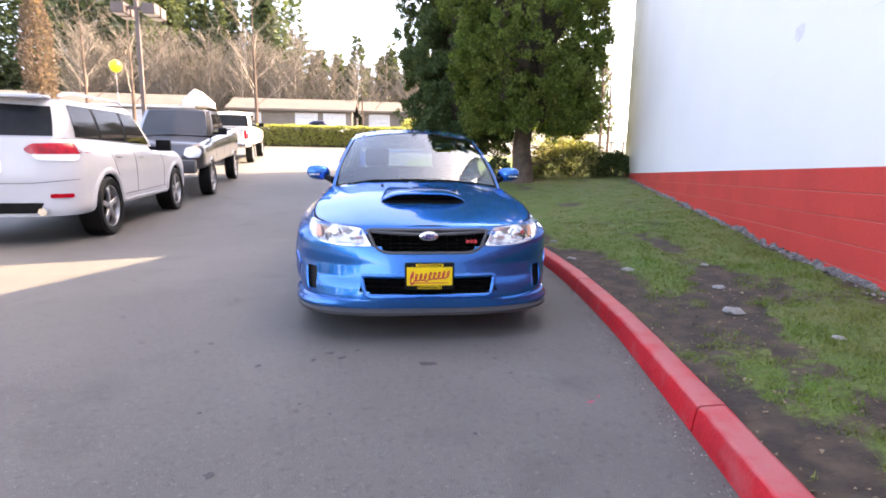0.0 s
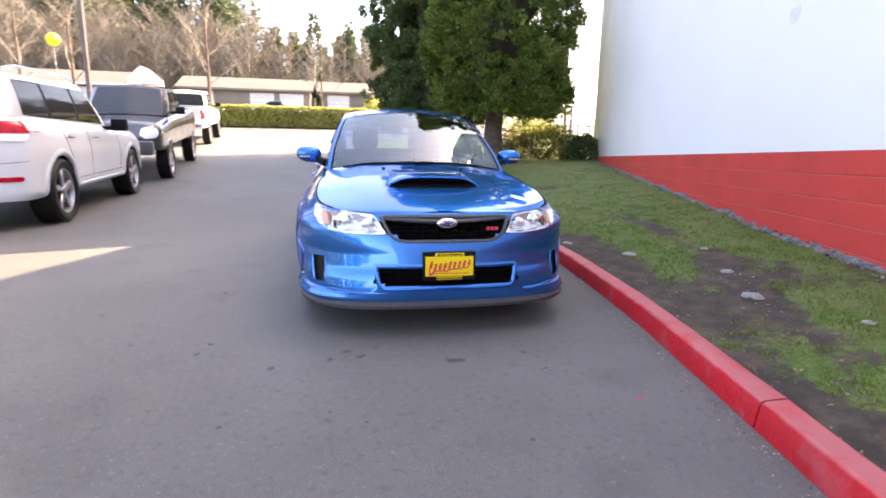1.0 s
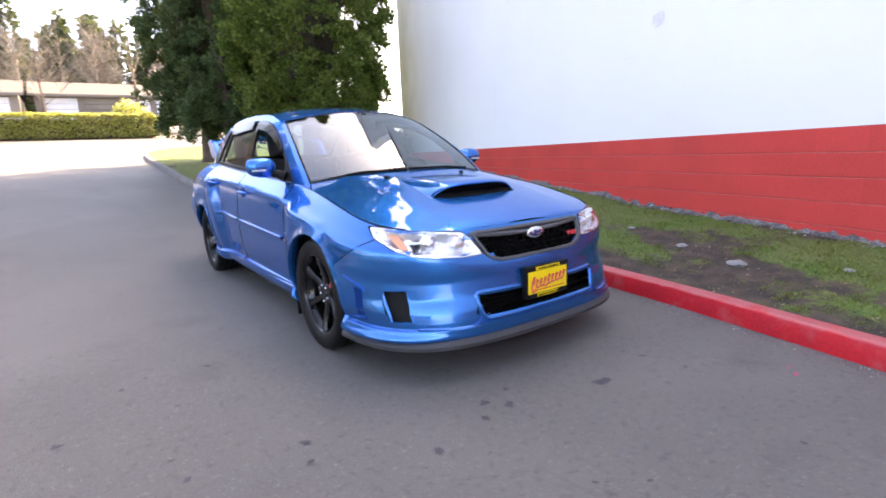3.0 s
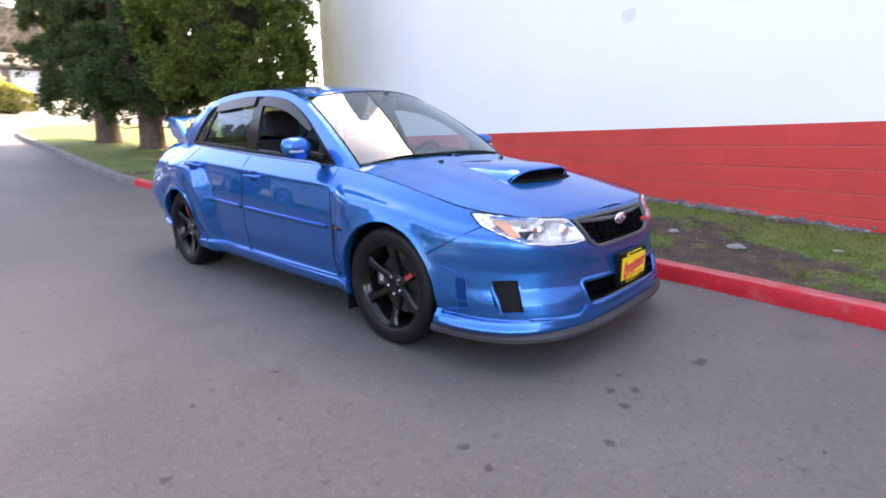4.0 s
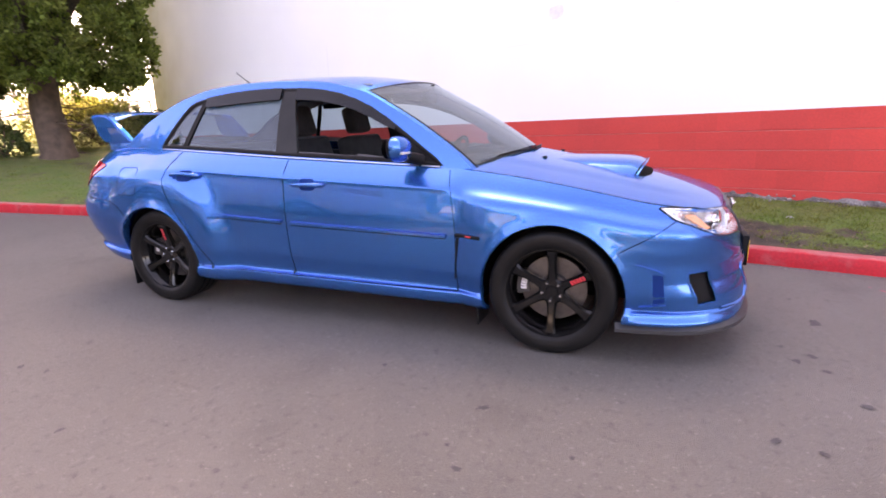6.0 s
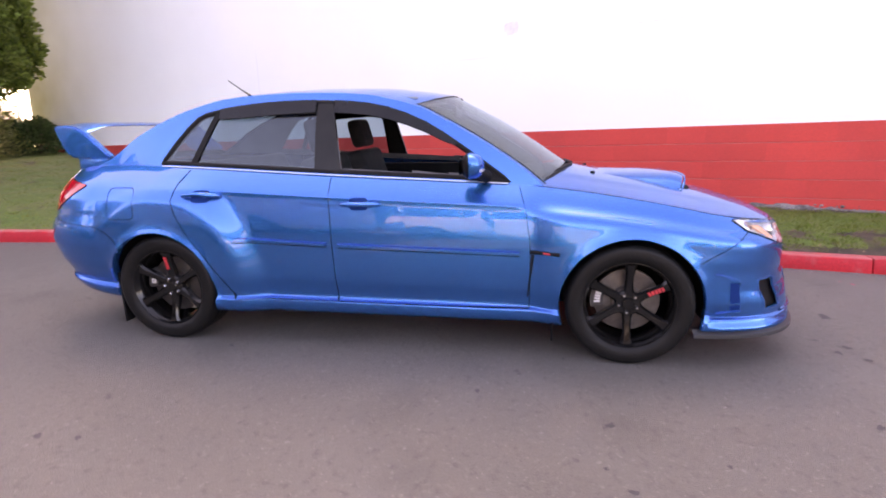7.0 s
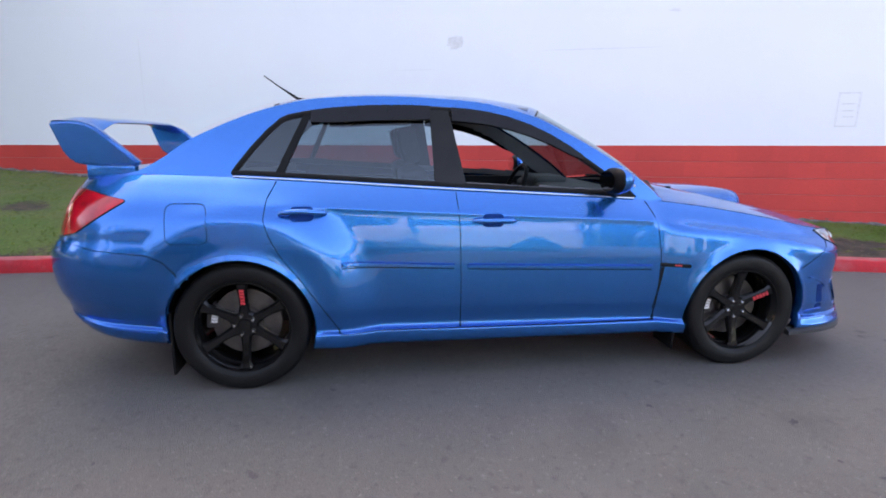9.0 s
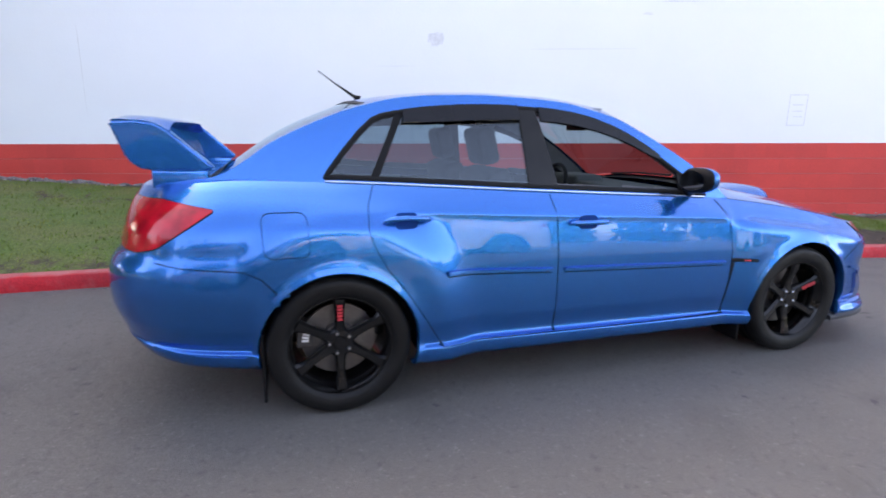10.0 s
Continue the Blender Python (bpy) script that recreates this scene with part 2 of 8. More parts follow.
STUCCO = surface("beige_siding", (0.17, 0.145, 0.12), (0.14, 0.12, 0.10), 0.5, 0.8)
WHITE_TRIM = surface("white_trim", (0.55, 0.55, 0.55), (0.48, 0.48, 0.48), 2.0, 0.5)
POLE_BROWN = surface("brown_pole_paint", (0.11, 0.075, 0.062), (0.085, 0.06, 0.05), 3.0, 0.5)
LENS = surface("lamp_lens", (0.5, 0.48, 0.45), (0.42, 0.4, 0.38), 4.0, 0.3)
YELLOW = surface("yellow_balloon", (0.80, 0.72, 0.03), (0.75, 0.66, 0.03), 3.0, 0.3)


# ---------------------------------------------------------------- mesh helpers
def link_mesh(name, verts, faces, material, parent=None, label="", smooth=False):
    me = bpy.data.meshes.new(name)
    me.from_pydata([tuple(v) for v in verts], [], faces)
    me.update()
    if smooth:
        me.shade_smooth()
    if material:
        me.materials.append(material)
    ob = new(name, me)
    if parent:
        ob.parent = parent
    if label:
        ob["label"] = label
    return ob


def part(name, bm, material, parent=None, label="", smooth=False, sharp=40):
    me = bpy.data.meshes.new(name)
    bm.normal_update()
    bm.to_mesh(me)
    bm.free()
    if smooth:
        me.shade_smooth()
        me.set_sharp_from_angle(angle=radians(sharp))
    if material:
        me.materials.append(material)
    ob = new(name, me)
    if parent:
        ob.parent = parent
    if label:
        ob["label"] = label
    return ob


def empty(name, x, y, z, rz=0.0, label="", category="", group=""):
    ob = new(name)
    ob.empty_display_size = 0.2
    ob.matrix_world = pose(x, y, z, 0, 0, rz)
    return tagged(ob, label, category, group)


def add_box(bm, x0, x1, y0, y1, z0, z1, bevel=0.0, seg=2, m=None):
    r = bmesh.ops.create_cube(bm, size=1.0)
    vs = r["verts"]
    for v in vs:
        v.co = Vector((x0 + (v.co.x + 0.5) * (x1 - x0), y0 + (v.co.y + 0.5) * (y1 - y0), z0 + (v.co.z + 0.5) * (z1 - z0)))
    if bevel:
        es = list({e for v in vs for e in v.link_edges})
        g = bmesh.ops.bevel(bm, geom=es, offset=bevel, segments=seg, affect="EDGES", profile=0.6)
        vs = list({v for f in g["faces"] for v in f.verts} | {v for v in vs if v.is_valid})
    if m is not None:
        bmesh.ops.transform(bm, matrix=m, verts=vs)
    return vs


def add_tube(bm, pts, radii, sides=8, caps=True):
    """A tapered tube along points."""
    pts = [Vector(p) for p in pts]
    if not isinstance(radii, (list, tuple)):
        radii = [radii] * len(pts)
    rings = []
    up = Vector((0, 0, 1))
    for i, p in enumerate(pts):
        d = (pts[min(i + 1, len(pts) - 1)] - pts[max(i - 1, 0)]).normalized()
        a = d.cross(up if abs(d.z) < 0.95 else Vector((1, 0, 0))).normalized()
        b = d.cross(a)
        rings.append([bm.verts.new(p + radii[i] * (math.cos(t) * a + math.sin(t) * b)) for t in (2 * math.pi * k / sides for k in range(sides))])
    for r0, r1 in zip(rings, rings[1:]):
        for k in range(sides):
            bm.faces.new((r0[k], r0[(k + 1) % sides], r1[(k + 1) % sides], r1[k]))
    if caps:
        bm.faces.new(rings[0])
        bm.faces.new(list(reversed(rings[-1])))
    return rings


def interp(x, table):
    """Piecewise linear over (x, value) pairs."""
    return float(np.interp(x, [t[0] for t in table], [t[1] for t in table]))


def smooth_interp(x, table):
    """Monotone-ish cubic through (x, value) pairs."""
    xs = [t[0] for t in table]
    ys = [t[1] for t in table]
    if x <= xs[0]:
        return ys[0]
    if x >= xs[-1]:
        return ys[-1]
    i = max(k for k in range(len(xs) - 1) if xs[k] <= x)
    h = xs[i + 1] - xs[i]

    def slope(k):
        if k == 0:
            return (ys[1] - ys[0]) / (xs[1] - xs[0])
        if k == len(xs) - 1:
            return (ys[-1] - ys[-2]) / (xs[-1] - xs[-2])
        a = (ys[k] - ys[k - 1]) / (xs[k] - xs[k - 1])
        b = (ys[k + 1] - ys[k]) / (xs[k + 1] - xs[k])
        if a * b <= 0:
            return 0.0
        return 2 * a * b / (a + b)

    t = (x - xs[i]) / h
    m0, m1 = slope(i) * h, slope(i + 1) * h
    return (2 * t**3 - 3 * t**2 + 1) * ys[i] + (t**3 - 2 * t**2 + t) * m0 + (-2 * t**3 + 3 * t**2) * ys[i + 1] + (t**3 - t**2) * m1


# ---------------------------------------------------------------- lie of the land
def ground_z(y):
    """The road is flat by the car, then climbs away."""
    if y < 3:
        return 0.0
    if y < 10:
        return 0.09 * (y - 3) ** 2 / 14
    if y < 70:
        return 0.315 + 0.09 * (y - 10)
    return 5.715


KERB_LINE = [(-40, -4.5), (-14, -0.6), (-8, -0.1), (-5, 0.44), (-3.4, 0.75), (-2.56, 0.935), (-2.1, 1.025), (-1.5, 1.14), (-0.9, 1.25), (0.0, 1.37), (1.0, 1.47), (2.5, 1.53), (4.1, 1.50), (4.9, 1.44),
             (6.0, 1.21), (7.2, 0.86), (8.3, 0.55), (10, 0.42), (14, 0.38), (17, 0.34), (19, 0.5), (20.5, 1.1), (21.5, 2.4), (22.3, 5.0), (22.8, 10.0), (23.2, 34.0)]
WALL_SLOPE = 0.33
WALL_AT = Vector((3.785, 0.914, 0))
WALL_ALONG = Vector((WALL_SLOPE, 1, 0)).normalized()
WALL_OUT = Vector((-WALL_ALONG.y, WALL_ALONG.x, 0))
WALL_END = 12.6


def kerb_x(y):
    return smooth_interp(y, KERB_LINE)


def wall_x(y):
    return WALL_AT.x + WALL_SLOPE * (y - WALL_AT.y)


def wall_point(s, out, z):
    """Along the wall, out from its face, height; the courses fall a little against the climbing road."""
    p = WALL_AT + float(s) * WALL_ALONG + float(out) * WALL_OUT
    return Vector((p.x, p.y, float(z) - 0.017 * float(s)))


def wall_foot(y):
    return smooth_interp(y, [(-8, 0.27), (-2, 0.27), (0.5, 0.30), (2.0, 0.35), (4, 0.44), (6.5, 0.55), (13, 0.86), (22, 1.6), (30, 2.4)])


def soil_at(x, y):
    """How bare the turf is: worn along the kerb and in patches."""
    d = x - kerb_x(y) - 0.15
    n = noise.noise(Vector((x * 1.3, y * 0.8, 0))) + 0.5 * noise.noise(Vector((x * 3.7, y * 2.4, 5)))
    along = interp(y, [(-9, 0.8), (-3, 1.0), (2, 1.0), (5, 0.55), (8, 0.15)])
    strip = (0.95 * math.exp(-((d - 0.10) / 0.30) ** 2) + 0.62 * math.exp(-((d - 0.95 - 0.15 * y - 0.12 * math.sin(1.3 * y)) / 0.20) ** 2)) * along
    foot = math.exp(-((wall_x(y) - x) / 0.16) ** 2) * 0.8 if y < 13 else 0.0
    trees = 0.30 * math.exp(-(((x - 3.0) / 1.5) ** 2 + ((y - 12.4) / 2.4) ** 2))
    mid = 0.2 * math.exp(-(((x - 2.2) / 0.7) ** 2 + ((y - 0.2) / 1.7) ** 2))
    return max(0.0, min(1.0, strip + foot + trees + mid + 0.8 * n + 0.45 * noise.noise(Vector((x * 8.5, y * 6.5, 11))) - 0.06))


def lawn_z(x, y):
    k = kerb_x(y) + 0.15
    t = max(0.0, min(1.0, (x - k) / max(0.3, wall_x(y) - k)))
    z = (ground_z(y) + 0.116) * (1 - t) + max(wall_foot(y), ground_z(y) + 0.1) * t
    return z + 0.02 * noise.noise(Vector((x * 2.1, y * 2.1, 1))) + 0.012 * noise.noise(Vector((x * 7, y * 7, 2))) - 0.02 * soil_at(x, y)


# ---------------------------------------------------------------- ground, kerb, lawn
def build_ground():
    ys = sorted(set(list(np.arange(-30, 75, 0.75)) + [-400, -200, -100, -60, 90, 120, 200, 400, 800]))
    xs = [-800, -300, -120, -60, -30, -15, -8, -4, 0, 4, 8, 15, 30, 60, 120, 300, 800]
    verts = [(x, y, ground_z(y)) for y in ys for x in xs]
    w = len(xs)
    faces = [(j * w + i, j * w + i + 1, (j + 1) * w + i + 1, (j + 1) * w + i) for j in range(len(ys) - 1) for i in range(w - 1)]
    ob = link_mesh("ground", verts, faces, ASPHALT, smooth=True)
    tagged(ob, "worn grey asphalt road with pale grit and oil stains, climbing gently", "road", kind="structure")


def build_lawn():
    ys = list(np.arange(-14, 9, 0.14)) + list(np.arange(9, 22.9, 0.3))
    ts = [0, .02, .05, .09, .13, .18, .23, .28, .34, .4, .46, .52, .58, .64, .7, .76, .82, .88, .93, .97, 1.0, 1.15, 1.5, 2.2, 3.5, 6.0]
    verts, soil = [], []
    for y in ys:
        k = kerb_x(y) + 0.14
        w = max(wall_x(y) - k, 0.5)
        for t in ts:
            x = k + t * w
            verts.append((x, y, lawn_z(x, y)))
            soil.append(soil_at(x, y))
    n = len(ts)
    faces = [(j * n + i, j * n + i + 1, (j + 1) * n + i + 1, (j + 1) * n + i) for j in range(len(ys) - 1) for i in range(n - 1)]
    ob = link_mesh("lawn", verts, faces, LAWN, smooth=True)
    ob.data.attributes.new("soil", "FLOAT", "POINT").data.foreach_set("value", soil)
    tagged(ob, "mossy lawn verge worn to bare dark soil beside the kerb", "lawn", kind="structure")
    rnd = random.Random(4)
    bv, bf = [], []
    for y0, y1, count in ((-4.5, 4, 80000), (4, 12, 24000), (12, 20, 8000)):
        for _ in range(count):
            y = rnd.uniform(y0, y1)
            k = kerb_x(y) + 0.16
            x = k + rnd.random() * max(0.3, min(wall_x(y), 7) - k)
            if soil_at(x, y) > 0.42 + 0.3 * rnd.random():
                continue
            z = lawn_z(x, y) - 0.004
            h = rnd.uniform(0.008, 0.030) * (1.0 + 0.8 * noise.noise(Vector((x * 4, y * 4, 3))))
            a = rnd.uniform(0, 6.283)
            wd = rnd.uniform(0.002, 0.004) * (1 if y < 4 else 1.8)
            lx, ly = rnd.gauss(0, 0.018), rnd.gauss(0, 0.018)
            i = len(bv)
            bv += [(x - wd * math.cos(a), y - wd * math.sin(a), z), (x + wd * math.cos(a), y + wd * math.sin(a), z), (x + lx, y + ly, z + h)]
            bf.append((i, i + 1, i + 2))
    tagged(link_mesh("grass", bv, bf, BLADE), "short green grass blades on the verge", "grass", kind="stuff")
    lv, lf = [], []
    for _ in range(2600):
        y = rnd.uniform(-5, 9)
        k = kerb_x(y) + 0.16
        x = k + rnd.random() * (wall_x(y) - k)
        if soil_at(x, y) < 0.3:
            continue
        z = lawn_z(x, y) + 0.006
        a, r = rnd.uniform(0, 6.283), rnd.uniform(0.003, 0.012)
        i = len(lv)
        for q in range(4):
            lv.append((x + r * math.cos(a + q * 1.57) * (1.5 if q % 2 else 0.7), y + r * math.sin(a + q * 1.57), z + rnd.uniform(-0.003, 0.012)))
        lf.append((i, i + 1, i + 2, i + 3))
    gv, gf = [], []
    for _ in range(2200):
        y = rnd.uniform(-4.5, 8)
        x = kerb_x(y) - abs(rnd.gauss(0, 0.07)) - 0.004
        r = rnd.uniform(0.002, 0.007)
        i, g = len(gv), ground_z(y)
        a = rnd.uniform(0, 6.283)
        for q in range(3):
            gv.append((x + r * math.cos(a + q * 2.1), y + r * math.sin(a + q * 2.1), g + 0.0005))
        gv.append((x, y, g + r * rnd.uniform(0.7, 1.4)))
        gf += [(i, i + 1, i + 3), (i + 1, i + 2, i + 3), (i + 2, i, i + 3)]
    tagged(link_mesh("grit", gv, gf, RUBBLE), "grit and crumbs swept against the kerb", "gravel", kind="stuff")
    tagged(link_mesh("leaf_litter", lv, lf, LITTER), "dry brown leaf scraps on bare soil", "leaves", kind="stuff")


def build_kerb():
    root = empty("kerb", 1.0, 0, 0, label="red-painted concrete kerb, scuffed, turning bare grey beyond the trees", category="kerb")
    root["kind"] = "structure"
    cuts = [-14, -11, -8, -5.2, -2.16, 0.28, 3.4, 5.3, 7.35, 8.6, 10.4, 12.5, 14.6, 16.8, 18.6]
    ys_all = cuts + [20.0]
    rnd = random.Random(8)
    for y0, y1 in zip(ys_all, ys_all[1:]):
        prof = [(0.0, -0.05), (0.007, 0.04), (0.020, 0.102), (0.026, 0.112), (0.040, 0.119), (0.132, 0.121), (0.150, 0.114), (0.156, 0.095), (0.157, -0.02)]
        n = max(4, int((y1 - y0) / 0.12))
        gap = 0.006
        rows = []
        for i in range(n + 1):
            y = y0 + gap + (y1 - y0 - 2 * gap) * i / n
            rows.append([(kerb_x(y) + px + 0.004 * noise.noise(Vector((y * 3, px * 20, 3))), y, ground_z(y) + pz + (0.004 * noise.noise(Vector((y * 5, px * 30, 7))) if pz > 0.05 else 0)) for px, pz in prof])
        verts = [v for r in rows for v in r]
        m = len(prof)
        faces = [(j * m + i, j * m + i + 1, (j + 1) * m + i + 1, (j + 1) * m + i) for j in range(n) for i in range(m - 1)]
        faces = [tuple(reversed(f)) for f in faces]
        faces += [tuple(range(m)), tuple(n * m + i for i in reversed(range(m)))]
        verts = [(x - 1.0, y, z) for x, y, z in verts]
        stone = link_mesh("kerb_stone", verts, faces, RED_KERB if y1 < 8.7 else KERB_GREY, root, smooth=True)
        # mask by profile height: worn paint and painted sky sheen on top
        stone.data.attributes.new("wear_sheen", "FLOAT", "POINT").data.foreach_set("value", [1.0 if pz > 0.115 else 0.45 if pz > 0.105 else 0.0 for _ in range(n + 1) for px, pz in prof])
        stone.data.set_sharp_from_angle(angle=radians(22))
    # far end of the kerb, round the tip of the island
    pts = [(kerb_x(y), y) for y in np.arange(20, 22.9, 0.1)]
    v, f = [], []
    for x, y in pts:
        g = ground_z(y)
        v += [(x - 1.0, y, g - 0.05), (x - 0.99, y - 0.01, g + 0.125), (x - 0.9, y - 0.14, g + 0.125), (x - 0.9, y - 0.14, g - 0.05)]
    for j in range(len(pts) - 1):
        for i in range(3):
            f.append((j * 4 + i, (j + 1) * 4 + i, (j + 1) * 4 + i + 1, j * 4 + i + 1))
    link_mesh("kerb_end", v, f, KERB_GREY, root)


# ---------------------------------------------------------------- building with the painted wall
RED_TOP = 1.11


def build_building():
    s0, s1, step = -34.0, WALL_END, 4.6
    # unseen heights, set from shadow edges; the taller one shades the parked vehicles
    low_h, high_h = 8.25, 13.6

    def storey(name, a, b, H, deep, grid, label):
        """One half of the building: a fine front sheet, end walls and back."""
        zs = [RED_TOP, 1.6, 2.4, 3.4, 4.6, 6.2, H]
        verts, moss = [], []
        for q in grid:
            for z in zs:
                verts.append(wall_point(q, 0.0, z))
                edge = max(0.0, min(1.0, (q - (s1 - 3.4)) / 2.8))
                moss.append(edge ** 1.4)
        n = len(zs)
        faces = [(j * n + i, j * n + i + 1, (j + 1) * n + i + 1, (j + 1) * n + i) for j in range(len(grid) - 1) for i in range(n - 1)]
        base = len(verts)
        verts += [wall_point(b, 0, H), wall_point(b, deep, H), wall_point(a, deep, H), wall_point(a, 0, H)]
        verts += [wall_point(b, -0.02, -1.0), wall_point(b, deep, -1.0), wall_point(a, deep, -1.0), wall_point(a, -0.02, -1.0)]
        faces += [(base, base + 4, base + 5, base + 1), (base + 1, base + 5, base + 6, base + 2), (base + 2, base + 6, base + 7, base + 3)]
        moss += [1.0, 0.4, 0, 0, 1.0, 0.4, 0, 0] if b == s1 else [0.0] * 8
        ob = link_mesh(name, verts, faces, WHITE_WALL)
        ob.data.attributes.new("moss", "FLOAT", "POINT").data.foreach_set("value", moss)
        tagged(ob, label, "wall", kind="structure")
        cap = [wall_point(b, 0.06, H), wall_point(b, deep, H), wall_point(a, deep, H), wall_point(a, 0.06, H)]
        cap += [p + Vector((0, 0, 0.12)) for p in cap]
        roof = link_mesh("roof_flat", cap, [(3, 2, 1, 0), (4, 5, 6, 7), (0, 1, 5, 4), (2, 3, 7, 6), (3, 0, 4, 7), (1, 2, 6, 5)], CONCRETE)
        tagged(roof, "flat roof edge of the white building", "roof", kind="structure")

    storey("wall_white", s0, step, low_h, -16.0, list(np.linspace(s0, -6, 15)) + list(np.arange(-5.5, step - 0.1, 0.25)) + [step], "white-painted masonry wall of the lower hall")
    storey("wall_white_tall", step, s1, high_h, -0.6, list(np.arange(step, s1 - 0.1, 0.25)) + [s1], "tall white-painted masonry wall, mossy green at its far corner")
    hall = [wall_point(q, o, z) for z in (-1.0, low_h) for q, o in ((step, -0.65), (s1, -0.65), (s1, -16.0), (step, -16.0))]
    back_hall = link_mesh("wall_white_rear", hall, [(4, 5, 6, 7), (0, 1, 5, 4), (1, 2, 6, 5), (2, 3, 7, 6), (3, 0, 4, 7)], CONCRETE)
    tagged(back_hall, "plain low hall behind the tall front wall", "building", kind="structure")
    # painted block courses: backing in the joint colour, blocks proud of it
    back = link_mesh("wall_red", [wall_point(s0, -0.002, -0.4), wall_point(s1, -0.002, -0.4), wall_point(s1, -0.002, RED_TOP), wall_point(s0, -0.002, RED_TOP),
                                  wall_point(s0, 0.004, RED_TOP), wall_point(s1, 0.004, RED_TOP)], [(1, 0, 3, 2), (2, 3, 4, 5)], JOINT)
    tagged(back, "red-painted concrete block base of the wall with pale joints", "wall", kind="structure")
    bw, bh = 0.405, 0.2
    protos = {}

    def block(w, h):
        key = (round(w, 3), round(h, 3))
        if key not in protos:
            bm = bmesh.new()
            add_box(bm, 0.0, w, -0.05, 0.007, 0.004, h - 0.004)
            me = bpy.data.meshes.new("block")
            fe = [e for e in bm.edges if all(abs(v.co.y - 0.007) < 1e-5 for v in e.verts) and abs(e.verts[0].co.z - e.verts[1].co.z) < 1e-5]
            bmesh.ops.bevel(bm, geom=fe, offset=0.003, segments=1, affect="EDGES")
            for q in bm.verts:
                if q.co.y > 0 and (q.co.x < 0.001 or q.co.x > w - 0.001):
                    q.co.y -= 0.0012
            bm.to_mesh(me)
            bm.free()
            me.materials.append(RED_PAINT)
            protos[key] = me
        return protos[key]

    turn = Matrix((( WALL_ALONG.x, WALL_OUT.x, 0, 0), (WALL_ALONG.y, WALL_OUT.y, 0, 0), (0, 0, 1, 0), (0, 0, 0, 1)))
    turn = turn @ Matrix.Rotation(math.atan(0.017), 4, "Y")
    for c in range(6):
        z = RED_TOP - (c + 1) * bh
        s = -7.3 + (0.2 if c % 2 else 0.0)
        while s < s1 - 0.01:
            w = min(bw, s1 - s)
            p = wall_point(s, 0, z)
            if z + bh > wall_foot(p.y) - 0.03 and w > 0.05:
                o = new("block", block(w, bh))
                o.matrix_world = Matrix.Translation(p) @ turn
                o.parent = back
            s += bw
    # the rest of the base, behind the walk's start, plain
    rest = link_mesh("block_course", [wall_point(s0, 0.006, -0.4), wall_point(-7.31, 0.006, -0.4), wall_point(-7.31, 0.006, RED_TOP), wall_point(s0, 0.006, RED_TOP)], [(1, 0, 3, 2)], RED_PAINT, back)
    rest["kind"] = "stuff"
    # crumbled footing
    rnd = random.Random(3)
    v, f = [], []
    ico = bmesh.new()
    bmesh.ops.create_icosphere(ico, subdivisions=1, radius=1)
    iv = [x.co.copy() for x in ico.verts]
    fi = [[x.index for x in q.verts] for q in ico.faces]
    ico.free()
    for _ in range(700):
        s = rnd.uniform(-7, 11.5)
        if rnd.random() > interp(s, [(-7, 0.35), (-4, 0.5), (-1, 1.0), (6, 1.0), (11, 0.5)]):
            continue
        p = wall_point(s, 0, 0)
        o = abs(rnd.gauss(0.02, 0.05))
        r = rnd.uniform(0.005, 0.016) * (1.6 if rnd.random() < 0.08 else 1)
        q = p + o * WALL_OUT
        zz = lawn_z(q.x, q.y) + rnd.uniform(-0.2, 0.8) * r + max(0, 0.06 - o) * rnd.random()
        i = len(v)
        sc = (rnd.uniform(0.7, 1.4), rnd.uniform(0.7, 1.4), rnd.uniform(0.5, 1.0))
        for a in iv:
            k = r * rnd.uniform(0.75, 1.15)
            v.append((q.x + a.x * k * sc[0], q.y + a.y * k * sc[1], zz + a.z * k * sc[2]))
        f += [[i + t for t in x] for x in fi]
    fv, ff = [], []
    ss = list(np.arange(-7, s1 - 0.05, 0.025))
    for s in ss:
        p = wall_point(s, 0, 0)
        g = lawn_z(p.x, p.y)
        h = 0.030 + 0.040 * noise.noise(Vector((s * 1.7, 0, 4))) + 0.035 * noise.noise(Vector((s * 6.5, 0, 9))) + 0.02 * noise.noise(Vector((s * 21, 0, 2)))
        h = max(0.004, h * interp(s, [(-7, 0.5), (-4.5, 0.7), (-1, 1.25), (5, 1.1), (9, 0.5), (12, 0.3)]))
        for k, (t, o) in enumerate(((-0.6, 0.05), (0.25, 0.040), (0.6, 0.030), (0.85, 0.022), (1.0, 0.010), (1.0, 0.0))):
            q = wall_point(s, o + (0.012 * noise.noise(Vector((s * 14, t * 5, 1))) + 0.006 * noise.noise(Vector((s * 40, t * 11, 6))) if 0 < k < 4 else 0), 0)
            fv.append((q.x, q.y, g + h * t))
    for j in range(len(ss) - 1):
        for i in range(5):
            ff.append((j * 6 + i, j * 6 + i + 1, (j + 1) * 6 + i + 1, (j + 1) * 6 + i))
    tagged(link_mesh("wall_footing", fv, ff, FOOTING), "rough grey concrete footing showing below the red paint", "footing", kind="structure")
    tagged(link_mesh("rubble", v, f, RUBBLE), "crumbled grey and white concrete along the wall foot", "rubble", kind="stuff")
    # loose stones on the turf
    for k, (x, y, r) in enumerate([(2.05, -0.95, 0.07), (2.35, -0.35, 0.05), (2.0, 0.5, 0.06), (1.75, 1.3, 0.05), (2.7, 0.4, 0.04), (2.2, -1.6, 0.035), (1.9, 2.4, 0.05)]):
        bm = bmesh.new()
        bmesh.ops.create_icosphere(bm, subdivisions=2, radius=r)
